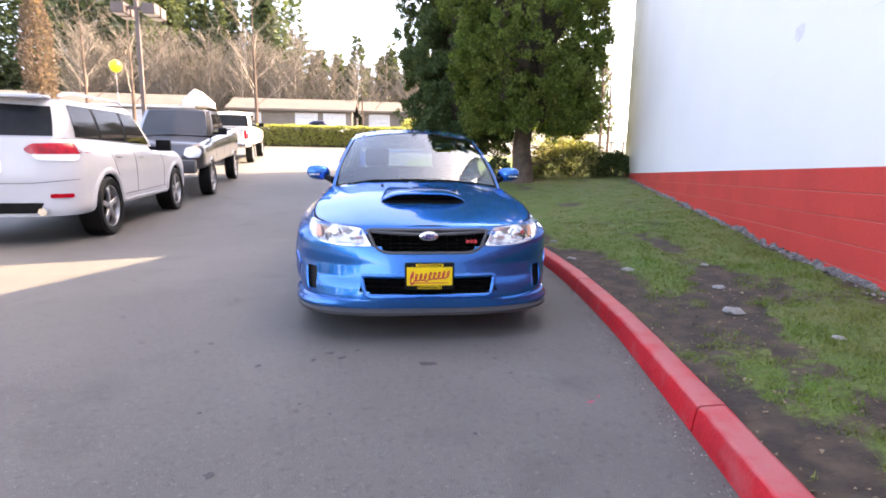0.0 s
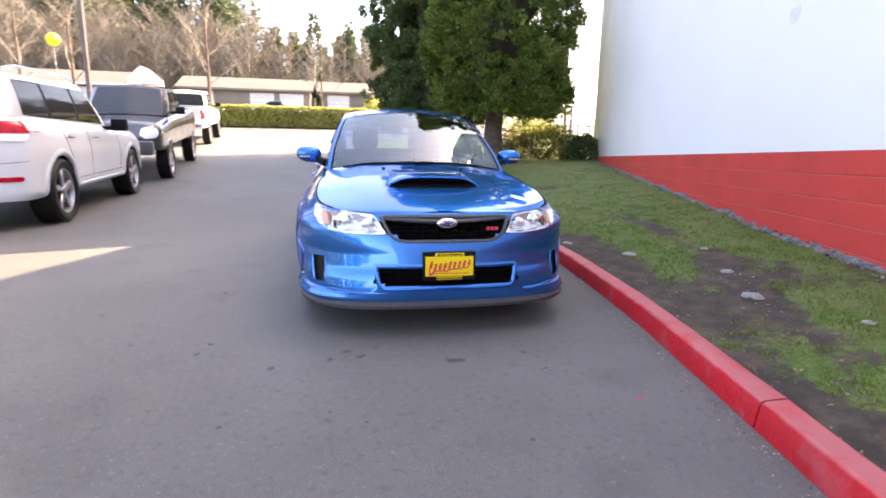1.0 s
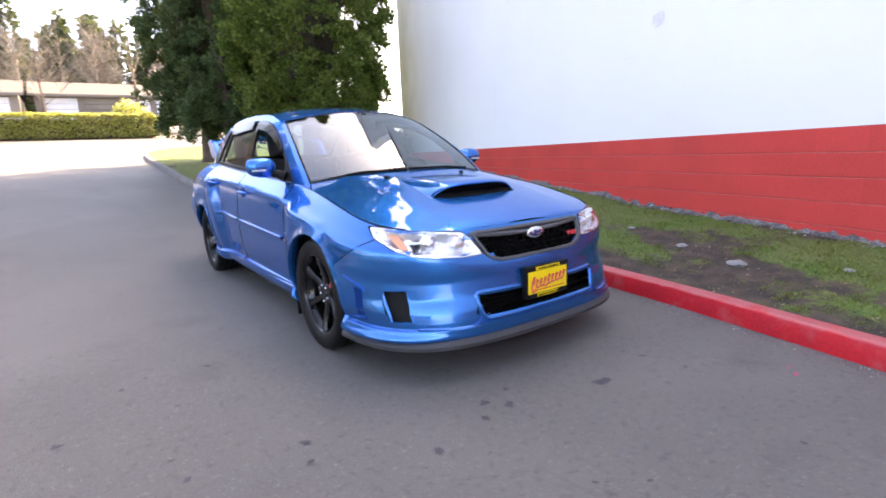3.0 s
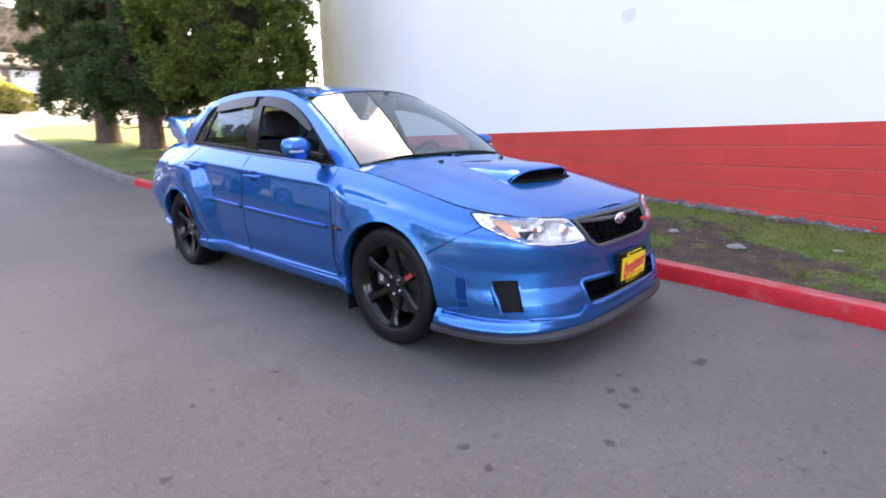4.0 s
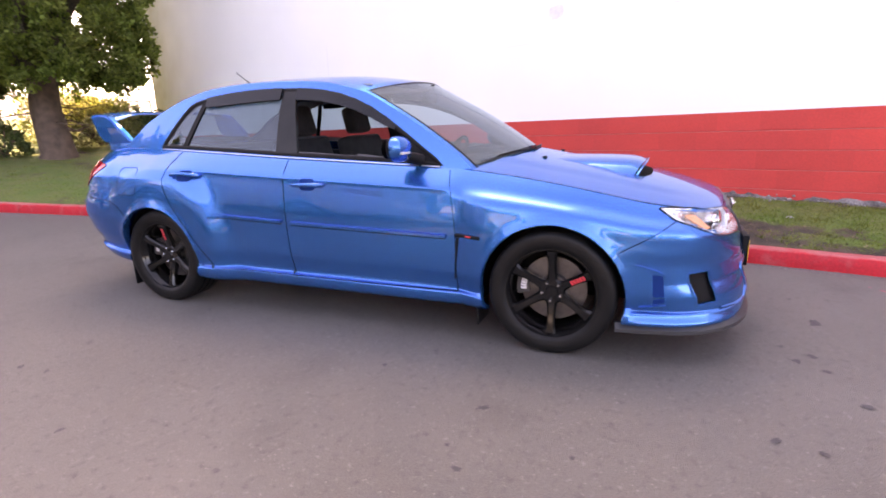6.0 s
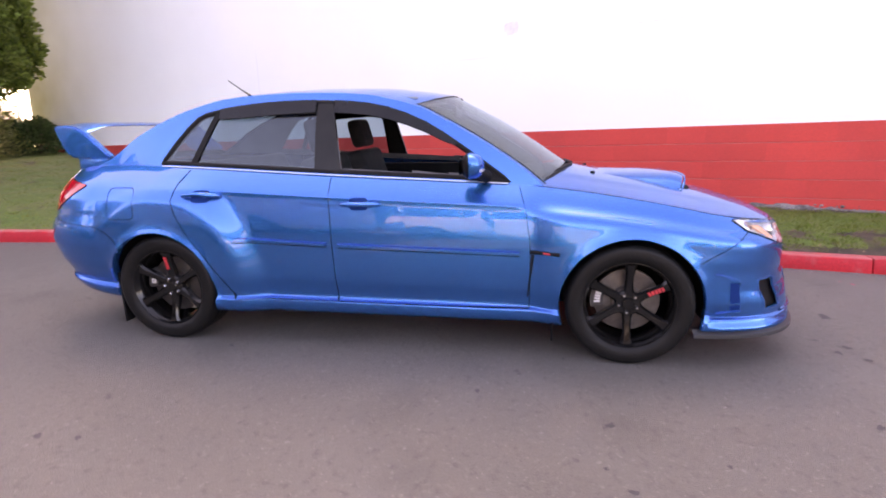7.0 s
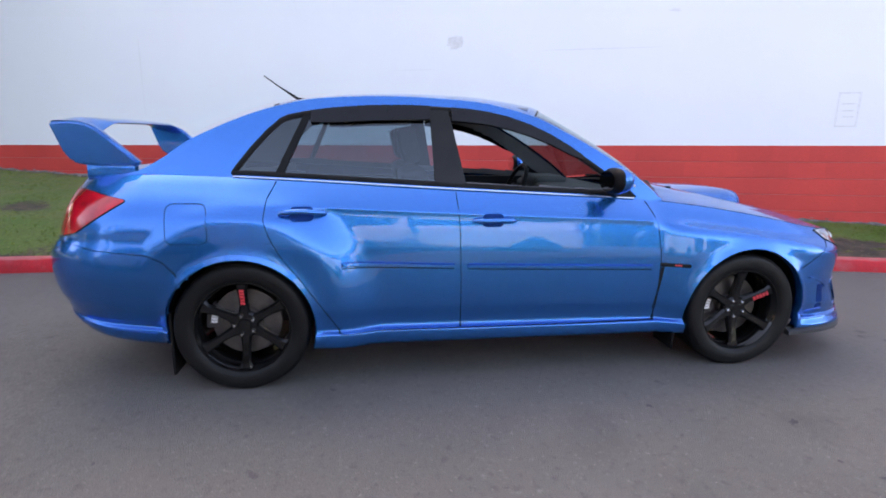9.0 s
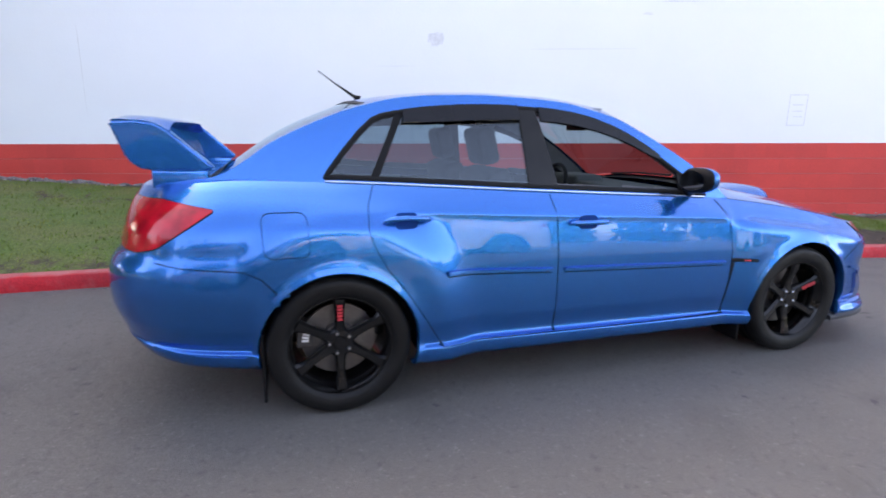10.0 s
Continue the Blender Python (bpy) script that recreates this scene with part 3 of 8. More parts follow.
        for q in bm.verts:
            q.co *= 1 + 0.3 * noise.noise(q.co * 20 + Vector((k * 7, 0, 0)))
            q.co.z *= 0.4
        o = part("stone", bm, CONCRETE, None, smooth=True)
        o.location = (x, y, lawn_z(x, y) + 0.1 * r)
        tagged(o, "flat grey stone lying on the turf", "stone", "stones on the verge")


def build_wall_marks():
    """Scars in the white paint: a scuffed patch, a ghost of a removed plate, a crack, a few scrapes."""
    grey = surface("scuffed_paint", (0.66, 0.65, 0.64), (0.75, 0.74, 0.735), 25.0, 0.8, 0.4, 60.0)
    rnd = random.Random(12)

    def blot(name, s, z, w, h, label, material, jag=0.25, n=18):
        vs = [wall_point(s, 0.004, z)]
        for k in range(n):
            a = 2 * math.pi * k / n
            j = 1 + rnd.uniform(-jag, jag)
            vs.append(wall_point(s + 0.5 * w * j * math.cos(a), 0.004, z + 0.5 * h * j * math.sin(a)))
        fs = [(0, k + 1, (k + 1) % n + 1) for k in range(n)]
        o = link_mesh(name, vs, fs, material)
        tagged(o, label, "paint mark", "marks on the wall", "structure")

    blot("paint_patch", -0.06, 2.43, 0.2, 0.19, "scuffed grey patch in the white wall paint", grey)
    blot("paint_scrape", -3.1, 2.86, 0.5, 0.018, "thin grey scrape in the white wall paint", grey, 0.5)
    blot("paint_scrape", -2.75, 2.72, 0.12, 0.03, "thin grey scrape in the white wall paint", grey, 0.5)
    blot("paint_scrape", -1.9, 2.30, 1.6, 0.009, "thin grey scrape in the white wall paint", grey, 0.3)
    blot("paint_scrape", 0.5, 2.1, 0.5, 0.007, "thin grey scrape in the white wall paint", grey, 0.4)
    blot("paint_crack", 4.62, 2.2, 0.012, 1.1, "fine upright crack in the white wall paint", grey, 0.4)
    # ghost of a plate: four thin strips
    bm = bmesh.new()
    for a0, a1, b0, b1 in ((-0.12, 0.12, -0.2, -0.185), (-0.12, 0.12, 0.185, 0.2), (-0.12, -0.105, -0.185, 0.185), (0.105, 0.12, -0.185, 0.185), (-0.07, 0.07, 0.06, 0.075), (-0.07, 0.07, -0.02, -0.005), (-0.07, 0.04, -0.09, -0.075)):
        q = [wall_point(-4.80 + s, 0.004, 1.53 + z) for s, z in ((a1, b0), (a0, b0), (a0, b1), (a1, b1))]
        bm.faces.new([bm.verts.new(c) for c in q])
    tagged(part("plate_outline", bm, grey), "faint painted-over outline of a removed plate on the wall", "paint mark", "marks on the wall", "structure")


def build_stains():
    """Oil drips, scuffs and one pink paint mark on the road."""
    oil = surface("oil_stain", (0.042, 0.042, 0.044), (0.062, 0.062, 0.064), 18.0, 0.7, 0.3, 120.0)
    pink = surface("pink_spray_paint", (0.55, 0.09, 0.16), (0.3, 0.08, 0.11), 25.0, 0.8)
    rnd = random.Random(17)

    def blot(name, x, y, r, mat, label, long=1.0, turn=0.0):
        n = 22
        up = rnd.uniform(0.002, 0.0045)
        v = [(x, y, ground_z(y) + up)]
        for k in range(n):
            a = 2 * math.pi * k / n
            q = 0.54 * r * (1 + rnd.uniform(-0.45, 0.4))
            ex, ey = q * long * math.cos(a), q * math.sin(a)
            px, py = x + ex * math.cos(turn) - ey * math.sin(turn), y + ex * math.sin(turn) + ey * math.cos(turn)
            v.append((px, py, ground_z(py) + up))
        o = link_mesh(name, v, [(0, k + 1, (k + 1) % n + 1) for k in range(n)], mat)
        tagged(o, label, "road stain", "stains on the road", "structure")

    for x, y, r in ((0.355, -1.27, 0.022), (0.33, -1.17, 0.018), (0.40, -1.48, 0.018), (-0.035, -1.32, 0.05), (-1.875, 0.125, 0.024), (-0.967, -1.289, 0.03), (-1.374, -1.047, 0.028), (-1.268, 0.727, 0.024), (-2.134, -0.296, 0.035),
                    (-1.90, 2.49, 0.03), (-1.478, 0.157, 0.028), (-0.60, -1.12, 0.03), (-0.52, -1.2, 0.032), (-0.44, -1.08, 0.025), (-0.68, -1.22, 0.03), (-0.9, -2.3, 0.03), (0.1, -2.1, 0.022), (-0.3, -2.6, 0.035), (-2.6, 0.9, 0.04), (-2.2, 1.7, 0.03)):
        blot("oil_stain", x, y, r, oil, "small dark oil spot on the asphalt", rnd.uniform(1.0, 1.9), rnd.uniform(0, 3))
    for _ in range(70):
        x, y = rnd.uniform(-3.6, 1.0), rnd.uniform(-3.4, 5.5)
        if -0.8 < x < 0.8 and -0.8 < y < 3.5:
            continue
        if x > kerb_x(y) - 0.1:
            continue
        blot("oil_stain", x, y, rnd.uniform(0.006, 0.022), oil, "small dark oil spot on the asphalt", rnd.uniform(1.0, 2.0), rnd.uniform(0, 3))
    blot("paint_mark", 0.70, -1.853, 0.022, pink, "pink spray-paint dab on the asphalt", 2.0, 0.4)
    blot("paint_mark", 0.76, -1.80, 0.012, pink, "pink spray-paint dab on the asphalt", 1.5, 0.9)


build_ground()
build_stains()
build_lawn()
build_kerb()
build_building()
build_wall_marks()


# ---------------------------------------------------------------- the blue saloon
from mathutils.bvhtree import BVHTree


def paint(name, col, metal=0.82, rough=0.30, coat=0.75):
    """Car lacquer: a base coat, metallic or plain, under clear varnish with a slight orange peel."""
    m = surface(name, col, tuple(c * 0.96 for c in col), 2.0, rough, metal=metal, coat=coat, spec=0.0)
    n, l = m.node_tree.nodes, m.node_tree.links
    b = n["Principled BSDF"]
    top = max(col)
    b.inputs["Specular Tint"].default_value = (*(0.22 + 0.78 * (c / top) ** 0.7 for c in col), 1)
    geo = n.new("ShaderNodeNewGeometry")
    tex = n.new("ShaderNodeTexNoise")
    tex.inputs["Scale"].default_value = 5.0
    l.new(geo.outputs["Position"], tex.inputs["Vector"])
    bp = n.new("ShaderNodeBump")
    bp.inputs["Strength"].default_value = 0.015
    bp.inputs["Distance"].default_value = 0.02
    l.new(tex.outputs["Fac"], bp.inputs["Height"])
    l.new(bp.outputs["Normal"], b.inputs["Coat Normal"])
    return m


BLUE = paint("blue_pearl_paint", (0.0, 0.142, 0.46), rough=0.27, coat=0.9)
# darker body blue that stands in for shade inside recesses
RECESS_SHADE = surface("recess_shade_blue", (0.0, 0.028, 0.14), None, 5.0, 0.5, spec=0.05)
GLOSS_BLACK = surface("gloss_black_trim", (0.010, 0.0095, 0.009), (0.014, 0.013, 0.012), 8.0, 0.12, spec=0.22)
BLACK_PLASTIC = surface("black_plastic", (0.006, 0.006, 0.0065), (0.009, 0.009, 0.0095), 8.0, 0.5, 0.1, 200.0, spec=0.1)
LIP_GREY = surface("dark_lip_plastic", (0.03, 0.031, 0.034), (0.022, 0.023, 0.025), 8.0, 0.5, 0.1, 200.0)
GREY_PLASTIC = surface("grey_plastic", (0.07, 0.072, 0.078), (0.055, 0.057, 0.06), 8.0, 0.5, 0.1, 200.0)
# near-black put into hollows in place of shade; also seams and print
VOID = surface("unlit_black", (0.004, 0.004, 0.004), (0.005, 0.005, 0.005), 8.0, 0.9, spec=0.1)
RUBBER = surface("tyre_rubber", (0.004, 0.004, 0.004), (0.006, 0.006, 0.006), 12.0, 0.5, 0.2, 90.0, spec=0.22)
RIM_BLACK = surface("black_rim", (0.004, 0.004, 0.004), (0.006, 0.006, 0.006), 6.0, 0.14, spec=0.4)
STEEL = surface("bright_steel", (0.62, 0.62, 0.62), (0.5, 0.5, 0.5), 20.0, 0.25, metal=1.0)
DISC = surface("brake_disc", (0.16, 0.15, 0.14), (0.11, 0.10, 0.10), 20.0, 0.4, metal=0.9)
CALIPER = surface("dark_caliper", (0.05, 0.045, 0.045), (0.03, 0.03, 0.03), 20.0, 0.4)
CHROME = surface("chrome", (0.78, 0.78, 0.78), (0.74, 0.74, 0.74), 20.0, 0.08, metal=1.0)
REFLECTOR = surface("lamp_reflector", (0.88, 0.88, 0.89), (0.72, 0.72, 0.74), 30.0, 0.16, metal=0.8, bump=0.5, bump_scale=38.0)
AMBER = surface("amber_lens", (0.75, 0.30, 0.14), (0.7, 0.28, 0.12), 20.0, 0.15, coat=1.0)
RED_LENS = surface("red_lens", (0.46, 0.003, 0.016), (0.26, 0.002, 0.010), 14.0, 0.16, coat=0.35, spec=0.3)
STICKER = surface("red_sticker", (0.62, 0.04, 0.05), (0.55, 0.04, 0.05), 20.0, 0.4)
WHITE_MARK = surface("white_mark", (0.75, 0.75, 0.75), (0.7, 0.7, 0.7), 20.0, 0.4)
PLATE_YELLOW = surface("plate_yellow", (0.85, 0.60, 0.015), (0.82, 0.57, 0.015), 20.0, 0.35)
CLOTH = surface("dark_cloth", (0.016, 0.016, 0.017), (0.026, 0.026, 0.028), 14.0, 0.9, 0.3, 150.0)
WAIST = surface("satin_bright_trim", (0.45, 0.45, 0.46), (0.4, 0.4, 0.41), 20.0, 0.3, metal=0.9)
LINING = surface("grey_cabin_lining", (0.10, 0.10, 0.105), (0.085, 0.085, 0.09), 8.0, 0.85)
CLEAR = glass_material("clear_glass", (0.34, 0.43, 0.46), ior=2.2)
TINTED = glass_material("tinted_glass", (0.36, 0.46, 0.50), ior=1.75)
LAMP_GLASS = glass_material("lamp_glass", (0.95, 0.95, 0.95))

HUB_Z, ARCH_F, ARCH_R = 0.315, 0.352, 0.345
TOP_Z = [(-0.82, 0.712), (-0.7, 0.722), (-0.45, 0.756), (-0.2, 0.806), (0.0, 0.842), (0.3, 0.885), (0.55, 0.912), (1.0, 0.936), (1.6, 0.966), (2.45, 1.012), (2.7, 1.022), (3.0, 1.03), (3.3, 1.01), (3.5, 0.985), (3.62, 0.96)]
LOW_Z = [(-0.95, 0.20), (-0.5, 0.195), (0.3, 0.182), (2.2, 0.182), (2.9, 0.20), (3.2, 0.235), (3.62, 0.30)]
TOP_X = [(-0.4, 0.785), (-0.15, 0.78), (0.1, 0.762), (0.3, 0.748), (0.55, 0.745), (0.8, 0.754), (1.6, 0.760), (2.3, 0.75), (2.7, 0.725), (3.1, 0.70)]
SIDE_X = [(0.0, 0.80), (0.018, 0.845), (0.05, 0.864), (0.09, 0.869), (0.110, 0.868), (0.118, 0.862), (0.130, 0.842), (0.142, 0.838), (0.252, 0.856), (0.262, 0.8585), (0.45, 0.869), (0.60, 0.870), (0.75, 0.860), (0.82, 0.853), (0.850, 0.8505), (0.858, 0.8515), (0.864, 0.8515), (0.93, 0.812), (1.0, 0.757)]
NOSE_Y = [(0.0, -0.915), (0.15, -0.928), (0.30, -0.924), (0.45, -0.908), (0.60, -0.892), (0.72, -0.874), (0.88, -0.838), (1.0, -0.79)]
TAIL_Y = [(0.0, 3.52), (0.15, 3.60), (0.35, 3.63), (0.55, 3.62), (0.66, 3.565), (0.85, 3.525), (1.0, 3.47)]
FRONT_Y0, REAR_Y0 = -0.18, 3.02


def hump(t):
    return 0.0 if abs(t) >= 1 else (1 - t * t) ** 2


def side_x(v, y):
    """Half width of the body at the height fraction v and the length y."""
    x = smooth_interp(v, SIDE_X)
    top = smooth_interp(y, TOP_X)
    crown = interp(y, [(0.1, 0.70), (0.45, 0.80), (0.55, 0.864), (2.4, 0.864), (2.65, 0.84), (3.0, 0.74)])
    if v > crown:
        t = (v - crown) / (1 - crown)
        x0 = smooth_interp(crown, SIDE_X)
        x = x0 + (top - x0) * (t ** interp(y, [(0.1, 2.2), (0.55, 1.12), (2.4, 1.12), (3.0, 2.0)]))
    fade = max(0.0, min(1.0, (0.93 - v) / 0.22))
    ledge = max(0.0, min(1.0, (0.90 - v) / 0.075))
    front = 0.046 * (hump(y / 0.62) if y < 0 else (1.0 if y < 0.28 else max(0.0, 1 - ((y - 0.28) / 0.20) ** 2))) * (ledge * ledge * (3 - 2 * ledge) if y > -0.1 else ledge * (1 + y + 0.1 if y > -0.6 else 0.5))
    z = smooth_interp(y, LOW_Z) + (smooth_interp(y, TOP_Z) - smooth_interp(y, LOW_Z)) * v
    b = max(0.0, min(1.0, (0.68 - math.hypot(y - 2.625, 0.92 * (z - HUB_Z))) / 0.21))
    rear = 0.056 * b * b * (3 - 2 * b) * min(1.0, fade * 1.6)
    if y > 2.62:
        rear = max(rear, 0.05 * hump((y - 2.62) / 0.95) * fade)
    low = max(0.0, min(1.0, (0.16 - v) / 0.05))
    gap_f, gap_r = hump(y / 0.75), hump((y - 2.62) / 0.75)
    tuck = 0.20 * max(0.0, 0.44 - v) * max(0.0, min(1.0, (y - 2.85) / 0.15))
    return x + max(front, rear) - 0.02 * low * max(gap_f, gap_r) - tuck


def body_point(u, v):
    """u runs 0..1 round the front corner, 1..2 along the side, 2..3 round the rear corner."""
    if u <= 1:
        a = math.pi / 2 * u
        n = 2.5 + 0.75 * max(0.0, (v - 0.55) / 0.45) + 0.8 * max(0.0, (0.38 - v) / 0.38)
        y = FRONT_Y0 - (FRONT_Y0 - smooth_interp(v, NOSE_Y)) * math.cos(a) ** (2 / n)
        x = (side_x(v, FRONT_Y0) + 0.045 * max(0.0, 1 - v / 0.09)) * math.sin(a) ** (2 / n)
    elif u <= 2:
        y = FRONT_Y0 + (REAR_Y0 - FRONT_Y0) * (u - 1)
        x = side_x(v, y)
    else:
        a = math.pi / 2 * (3 - u)
        n = 2.9
        y = REAR_Y0 + (smooth_interp(v, TAIL_Y) - REAR_Y0) * math.cos(a) ** (2 / n)
        x = side_x(v, REAR_Y0) * math.sin(a) ** (2 / n)
    z0, z1 = smooth_interp(y, LOW_Z), smooth_interp(y, TOP_Z)
    if 0.05 < v < 0.85:
        for hy, r in ((0.0, ARCH_F), (2.625, ARCH_R)):
            d = math.hypot(y - hy, z0 + (z1 - z0) * v - HUB_Z) - r
            if -0.05 < d < 0.055 and x > 0.7:
                x += 0.010 * hump(d / 0.055)
    return Vector((-x, y, z0 + (z1 - z0) * v))


def car_us():
    return [math.sin(k / 30 * math.pi / 2) ** 0.9 for k in range(31)] + [1 + k / 170 for k in range(1, 171)] + [2 + 1 - math.sin((26 - k) / 26 * math.pi / 2) ** 0.9 for k in range(1, 27)]


def hood_z(x, y):
    xe = hood_edge(y)
    t = min(1.0, abs(x) / max(xe, 0.02))
    zc = smooth_interp(y, [(-0.82, 0.712), (-0.7, 0.757), (-0.5, 0.814), (-0.3, 0.860), (-0.1, 0.900), (0.1, 0.934), (0.3, 0.972), (0.5, 1.0)])
    ze = smooth_interp(y, TOP_Z)
    k = max(0.0, min(1.0, (0.74 - t) / 0.15))
    crease = 0.07 * max(0.0, min(1.0, (y + 0.78) / 0.3))
    return ze + (zc - ze) * ((1 - crease) * (1 - t ** 2.2) + crease * k * k * (3 - 2 * k))


def hood_edge(y):
    """Half width of the bonnet, where it meets the wings."""
    if y >= FRONT_Y0:
        return side_x(1.0, y)
    n = 3.25
    c = (FRONT_Y0 - y) / (FRONT_Y0 - NOSE_Y[-1][1])
    return side_x(1.0, FRONT_Y0) * max(0.0, 1 - min(1.0, c) ** n) ** (1 / n)


def in_poly(px, py, poly):
    c = False
    j = len(poly) - 1
    for i in range(len(poly)):
        xi, yi = poly[i]
        xj, yj = poly[j]
        if (yi > py) != (yj > py) and px < (xj - xi) * (py - yi) / (yj - yi) + xi:
            c = not c
        j = i
    return c


def rounded(poly, r=0.02, n=4):
    """Round a polygon's corners."""
    out = []
    m = len(poly)
    for i in range(m):
        p, a, b = Vector(poly[i]), Vector(poly[i - 1]), Vector(poly[(i + 1) % m])
        d0, d1 = (a - p), (b - p)
        k = min(r, d0.length * 0.45, d1.length * 0.45)
        p0, p1 = p + d0.normalized() * k, p + d1.normalized() * k
        for t in range(n + 1):
            t /= n
            q = (1 - t) ** 2 * p0 + 2 * t * (1 - t) * p + t * t * p1
            out.append((q.x, q.y))
    return out


def offset_poly(poly, d):
    """Grow (d > 0) or shrink a polygon."""
    area = sum(poly[i - 1][0] * poly[i][1] - poly[i][0] * poly[i - 1][1] for i in range(len(poly)))
    s = 1 if area > 0 else -1
    out = []
    for i in range(len(poly)):
        p, a, b = Vector(poly[i]), Vector(poly[i - 1]), Vector(poly[(i + 1) % len(poly)])
        e0, e1 = (p - a).normalized(), (b - p).normalized()
        n = (Vector((e0.y, -e0.x)) + Vector((e1.y, -e1.x)))
        if n.length < 1e-6:
            n = Vector((e0.y, -e0.x))
        n.normalize()
        out.append((p.x + s * d * n.x, p.y + s * d * n.y))
    return out


class Skin:
    """A surface to lay trim on: outlines in a side, front or top view are projected on it."""

    def __init__(self, verts, faces):
        self.tree = BVHTree.FromPolygons([tuple(v) for v in verts], faces)

    def hit(self, a, b, view):
        if view == "side":
            o, d = Vector((-3, a, b)), Vector((1, 0, 0))
        elif view == "front":
            o, d = Vector((a, -4, b)), Vector((0, 1, 0))
        elif view == "back":
            o, d = Vector((a, 7, b)), Vector((0, -1, 0))
        else:
            o, d = Vector((a, b, 4)), Vector((0, 0, -1))
        p, n, _, _ = self.tree.ray_cast(o, d)
        if p is None:
            p, n, _, _ = self.tree.find_nearest(o + d * (2.15 if view == "side" else 3.2 if view == "front" else 3.4 if view == "back" else 3.0))
        return p, (-n if n.dot(d) > 0 else n)

    def patch(self, name, poly, view, lift_at, material, parent, label="", grid=0.03, thick=0.012, mirror=False, smooth=True):
        """A thin shell over the outline, lift above the skin, its rim turned in by thick."""
        bm = bmesh.new()
        bm.faces.new([bm.verts.new((p[0], p[1], 0)) for p in poly])
        xs, ys = [p[0] for p in poly], [p[1] for p in poly]
        for lo, hi, ax in ((min(xs), max(xs), 0), (min(ys), max(ys), 1)):
            k = lo + grid
            while k < hi:
                co, no = [0, 0, 0], [0, 0, 0]
                co[ax], no[ax] = k, 1
                bmesh.ops.bisect_plane(bm, geom=bm.verts[:] + bm.edges[:] + bm.faces[:], plane_co=co, plane_no=no)
                k += grid
        bmesh.ops.triangulate(bm, faces=[f for f in bm.faces if len(f.verts) > 4])
        normal = {}
        for v in bm.verts:
            lift = lift_at(v.co.x, v.co.y) if callable(lift_at) else lift_at
            p, n = self.hit(v.co.x, v.co.y, view)
            v.co = p + n * lift
            normal[v] = n
        bmesh.ops.recalc_face_normals(bm, faces=bm.faces[:])
        if bm.faces and sum((f.normal.dot(normal[f.verts[0]]) for f in bm.faces)) < 0:
            bmesh.ops.reverse_faces(bm, faces=bm.faces[:])
        if thick:
            edges = [e for e in bm.edges if e.is_boundary]
            r = bmesh.ops.extrude_edge_only(bm, edges=edges)
            made = [v for v in r["geom"] if isinstance(v, bmesh.types.BMVert)]
            for v in made:
                p, n, _, _ = self.tree.find_nearest(v.co)
                near = min(normal, key=lambda q: (q.co - v.co).length_squared) if len(normal) < 400 else None
                nn = normal[near] if near else n
                v.co = v.co - nn * thick
            bmesh.ops.recalc_face_normals(bm, faces=bm.faces[:])
            if sum((f.normal.dot(normal[f.verts[0]]) for f in bm.faces if f.verts[0] in normal)) < 0:
                bmesh.ops.reverse_faces(bm, faces=bm.faces[:])
        obs = []
        if mirror:
            b2 = bm.copy()
            for v in b2.verts:
                v.co.x = -v.co.x
            bmesh.ops.reverse_faces(b2, faces=b2.faces[:])
            obs.append(part(name, b2, material, parent, label, smooth))
        obs.insert(0, part(name, bm, material, parent, label, smooth))
        return obs

    def ring(self, name, poly, width, view, lift, material, parent, label="", mirror=False, round_up=0.4, closed=True):
        """A raised rim of the given width round an outline (or along an open line)."""
        m = len(poly)
        dense = []
        for i in range(m if closed else m - 1):
            a, b = Vector(poly[i]), Vector(poly[(i + 1) % m])
            k = max(1, int((b - a).length / 0.03))
            dense += [tuple(a + (b - a) * t / k) for t in range(k)]
        if not closed:
            dense.append(tuple(poly[-1]))
        if closed:
            outer, inner = offset_poly(dense, width / 2), offset_poly(dense, -width / 2)
        else:
            outer, inner = [], []
            for i, p in enumerate(dense):
                a, b = Vector(dense[max(i - 1, 0)]), Vector(dense[min(i + 1, len(dense) - 1)])
                t = (b - a).normalized()
                outer.append((p[0] + t.y * width / 2, p[1] - t.x * width / 2))
                inner.append((p[0] - t.y * width / 2, p[1] + t.x * width / 2))
        rows = []
        for k, base in ((-0.006, outer), (lift, [(o[0] * 0.75 + i[0] * 0.25, o[1] * 0.75 + i[1] * 0.25) for o, i in zip(outer, inner)]), (lift, [(o[0] * 0.25 + i[0] * 0.75, o[1] * 0.25 + i[1] * 0.75) for o, i in zip(outer, inner)]), (-0.006, inner)):
            r = []
            for q in base:
                p, n = self.hit(q[0], q[1], view)
                r.append(p + n * k)
            rows.append(r)
        n = len(dense)
        verts = [v for r in rows for v in r]
        faces = []
        for j in range(3):
            for i in range(n if closed else n - 1):
                i2 = (i + 1) % n
                faces.append((j * n + i, j * n + i2, (j + 1) * n + i2, (j + 1) * n + i))
        bm = bmesh.new()
        vs = [bm.verts.new(v) for v in verts]
        for f in faces:
            bm.faces.new([vs[i] for i in f])
        bmesh.ops.recalc_face_normals(bm, faces=bm.faces[:])
        p, nn = self.hit(dense[0][0], dense[0][1], view)
        f0 = bm.faces[:][n if closed else n - 1]
        if f0.normal.dot(nn) < 0:
            bmesh.ops.reverse_faces(bm, faces=bm.faces[:])
        if mirror:
            b2 = bm.copy()
            for v in b2.verts:
                v.co.x = -v.co.x
            bmesh.ops.reverse_faces(b2, faces=b2.faces[:])
            part(name, b2, material, parent, label, True, 60)
        return part(name, bm, material, parent, label, True, 60)


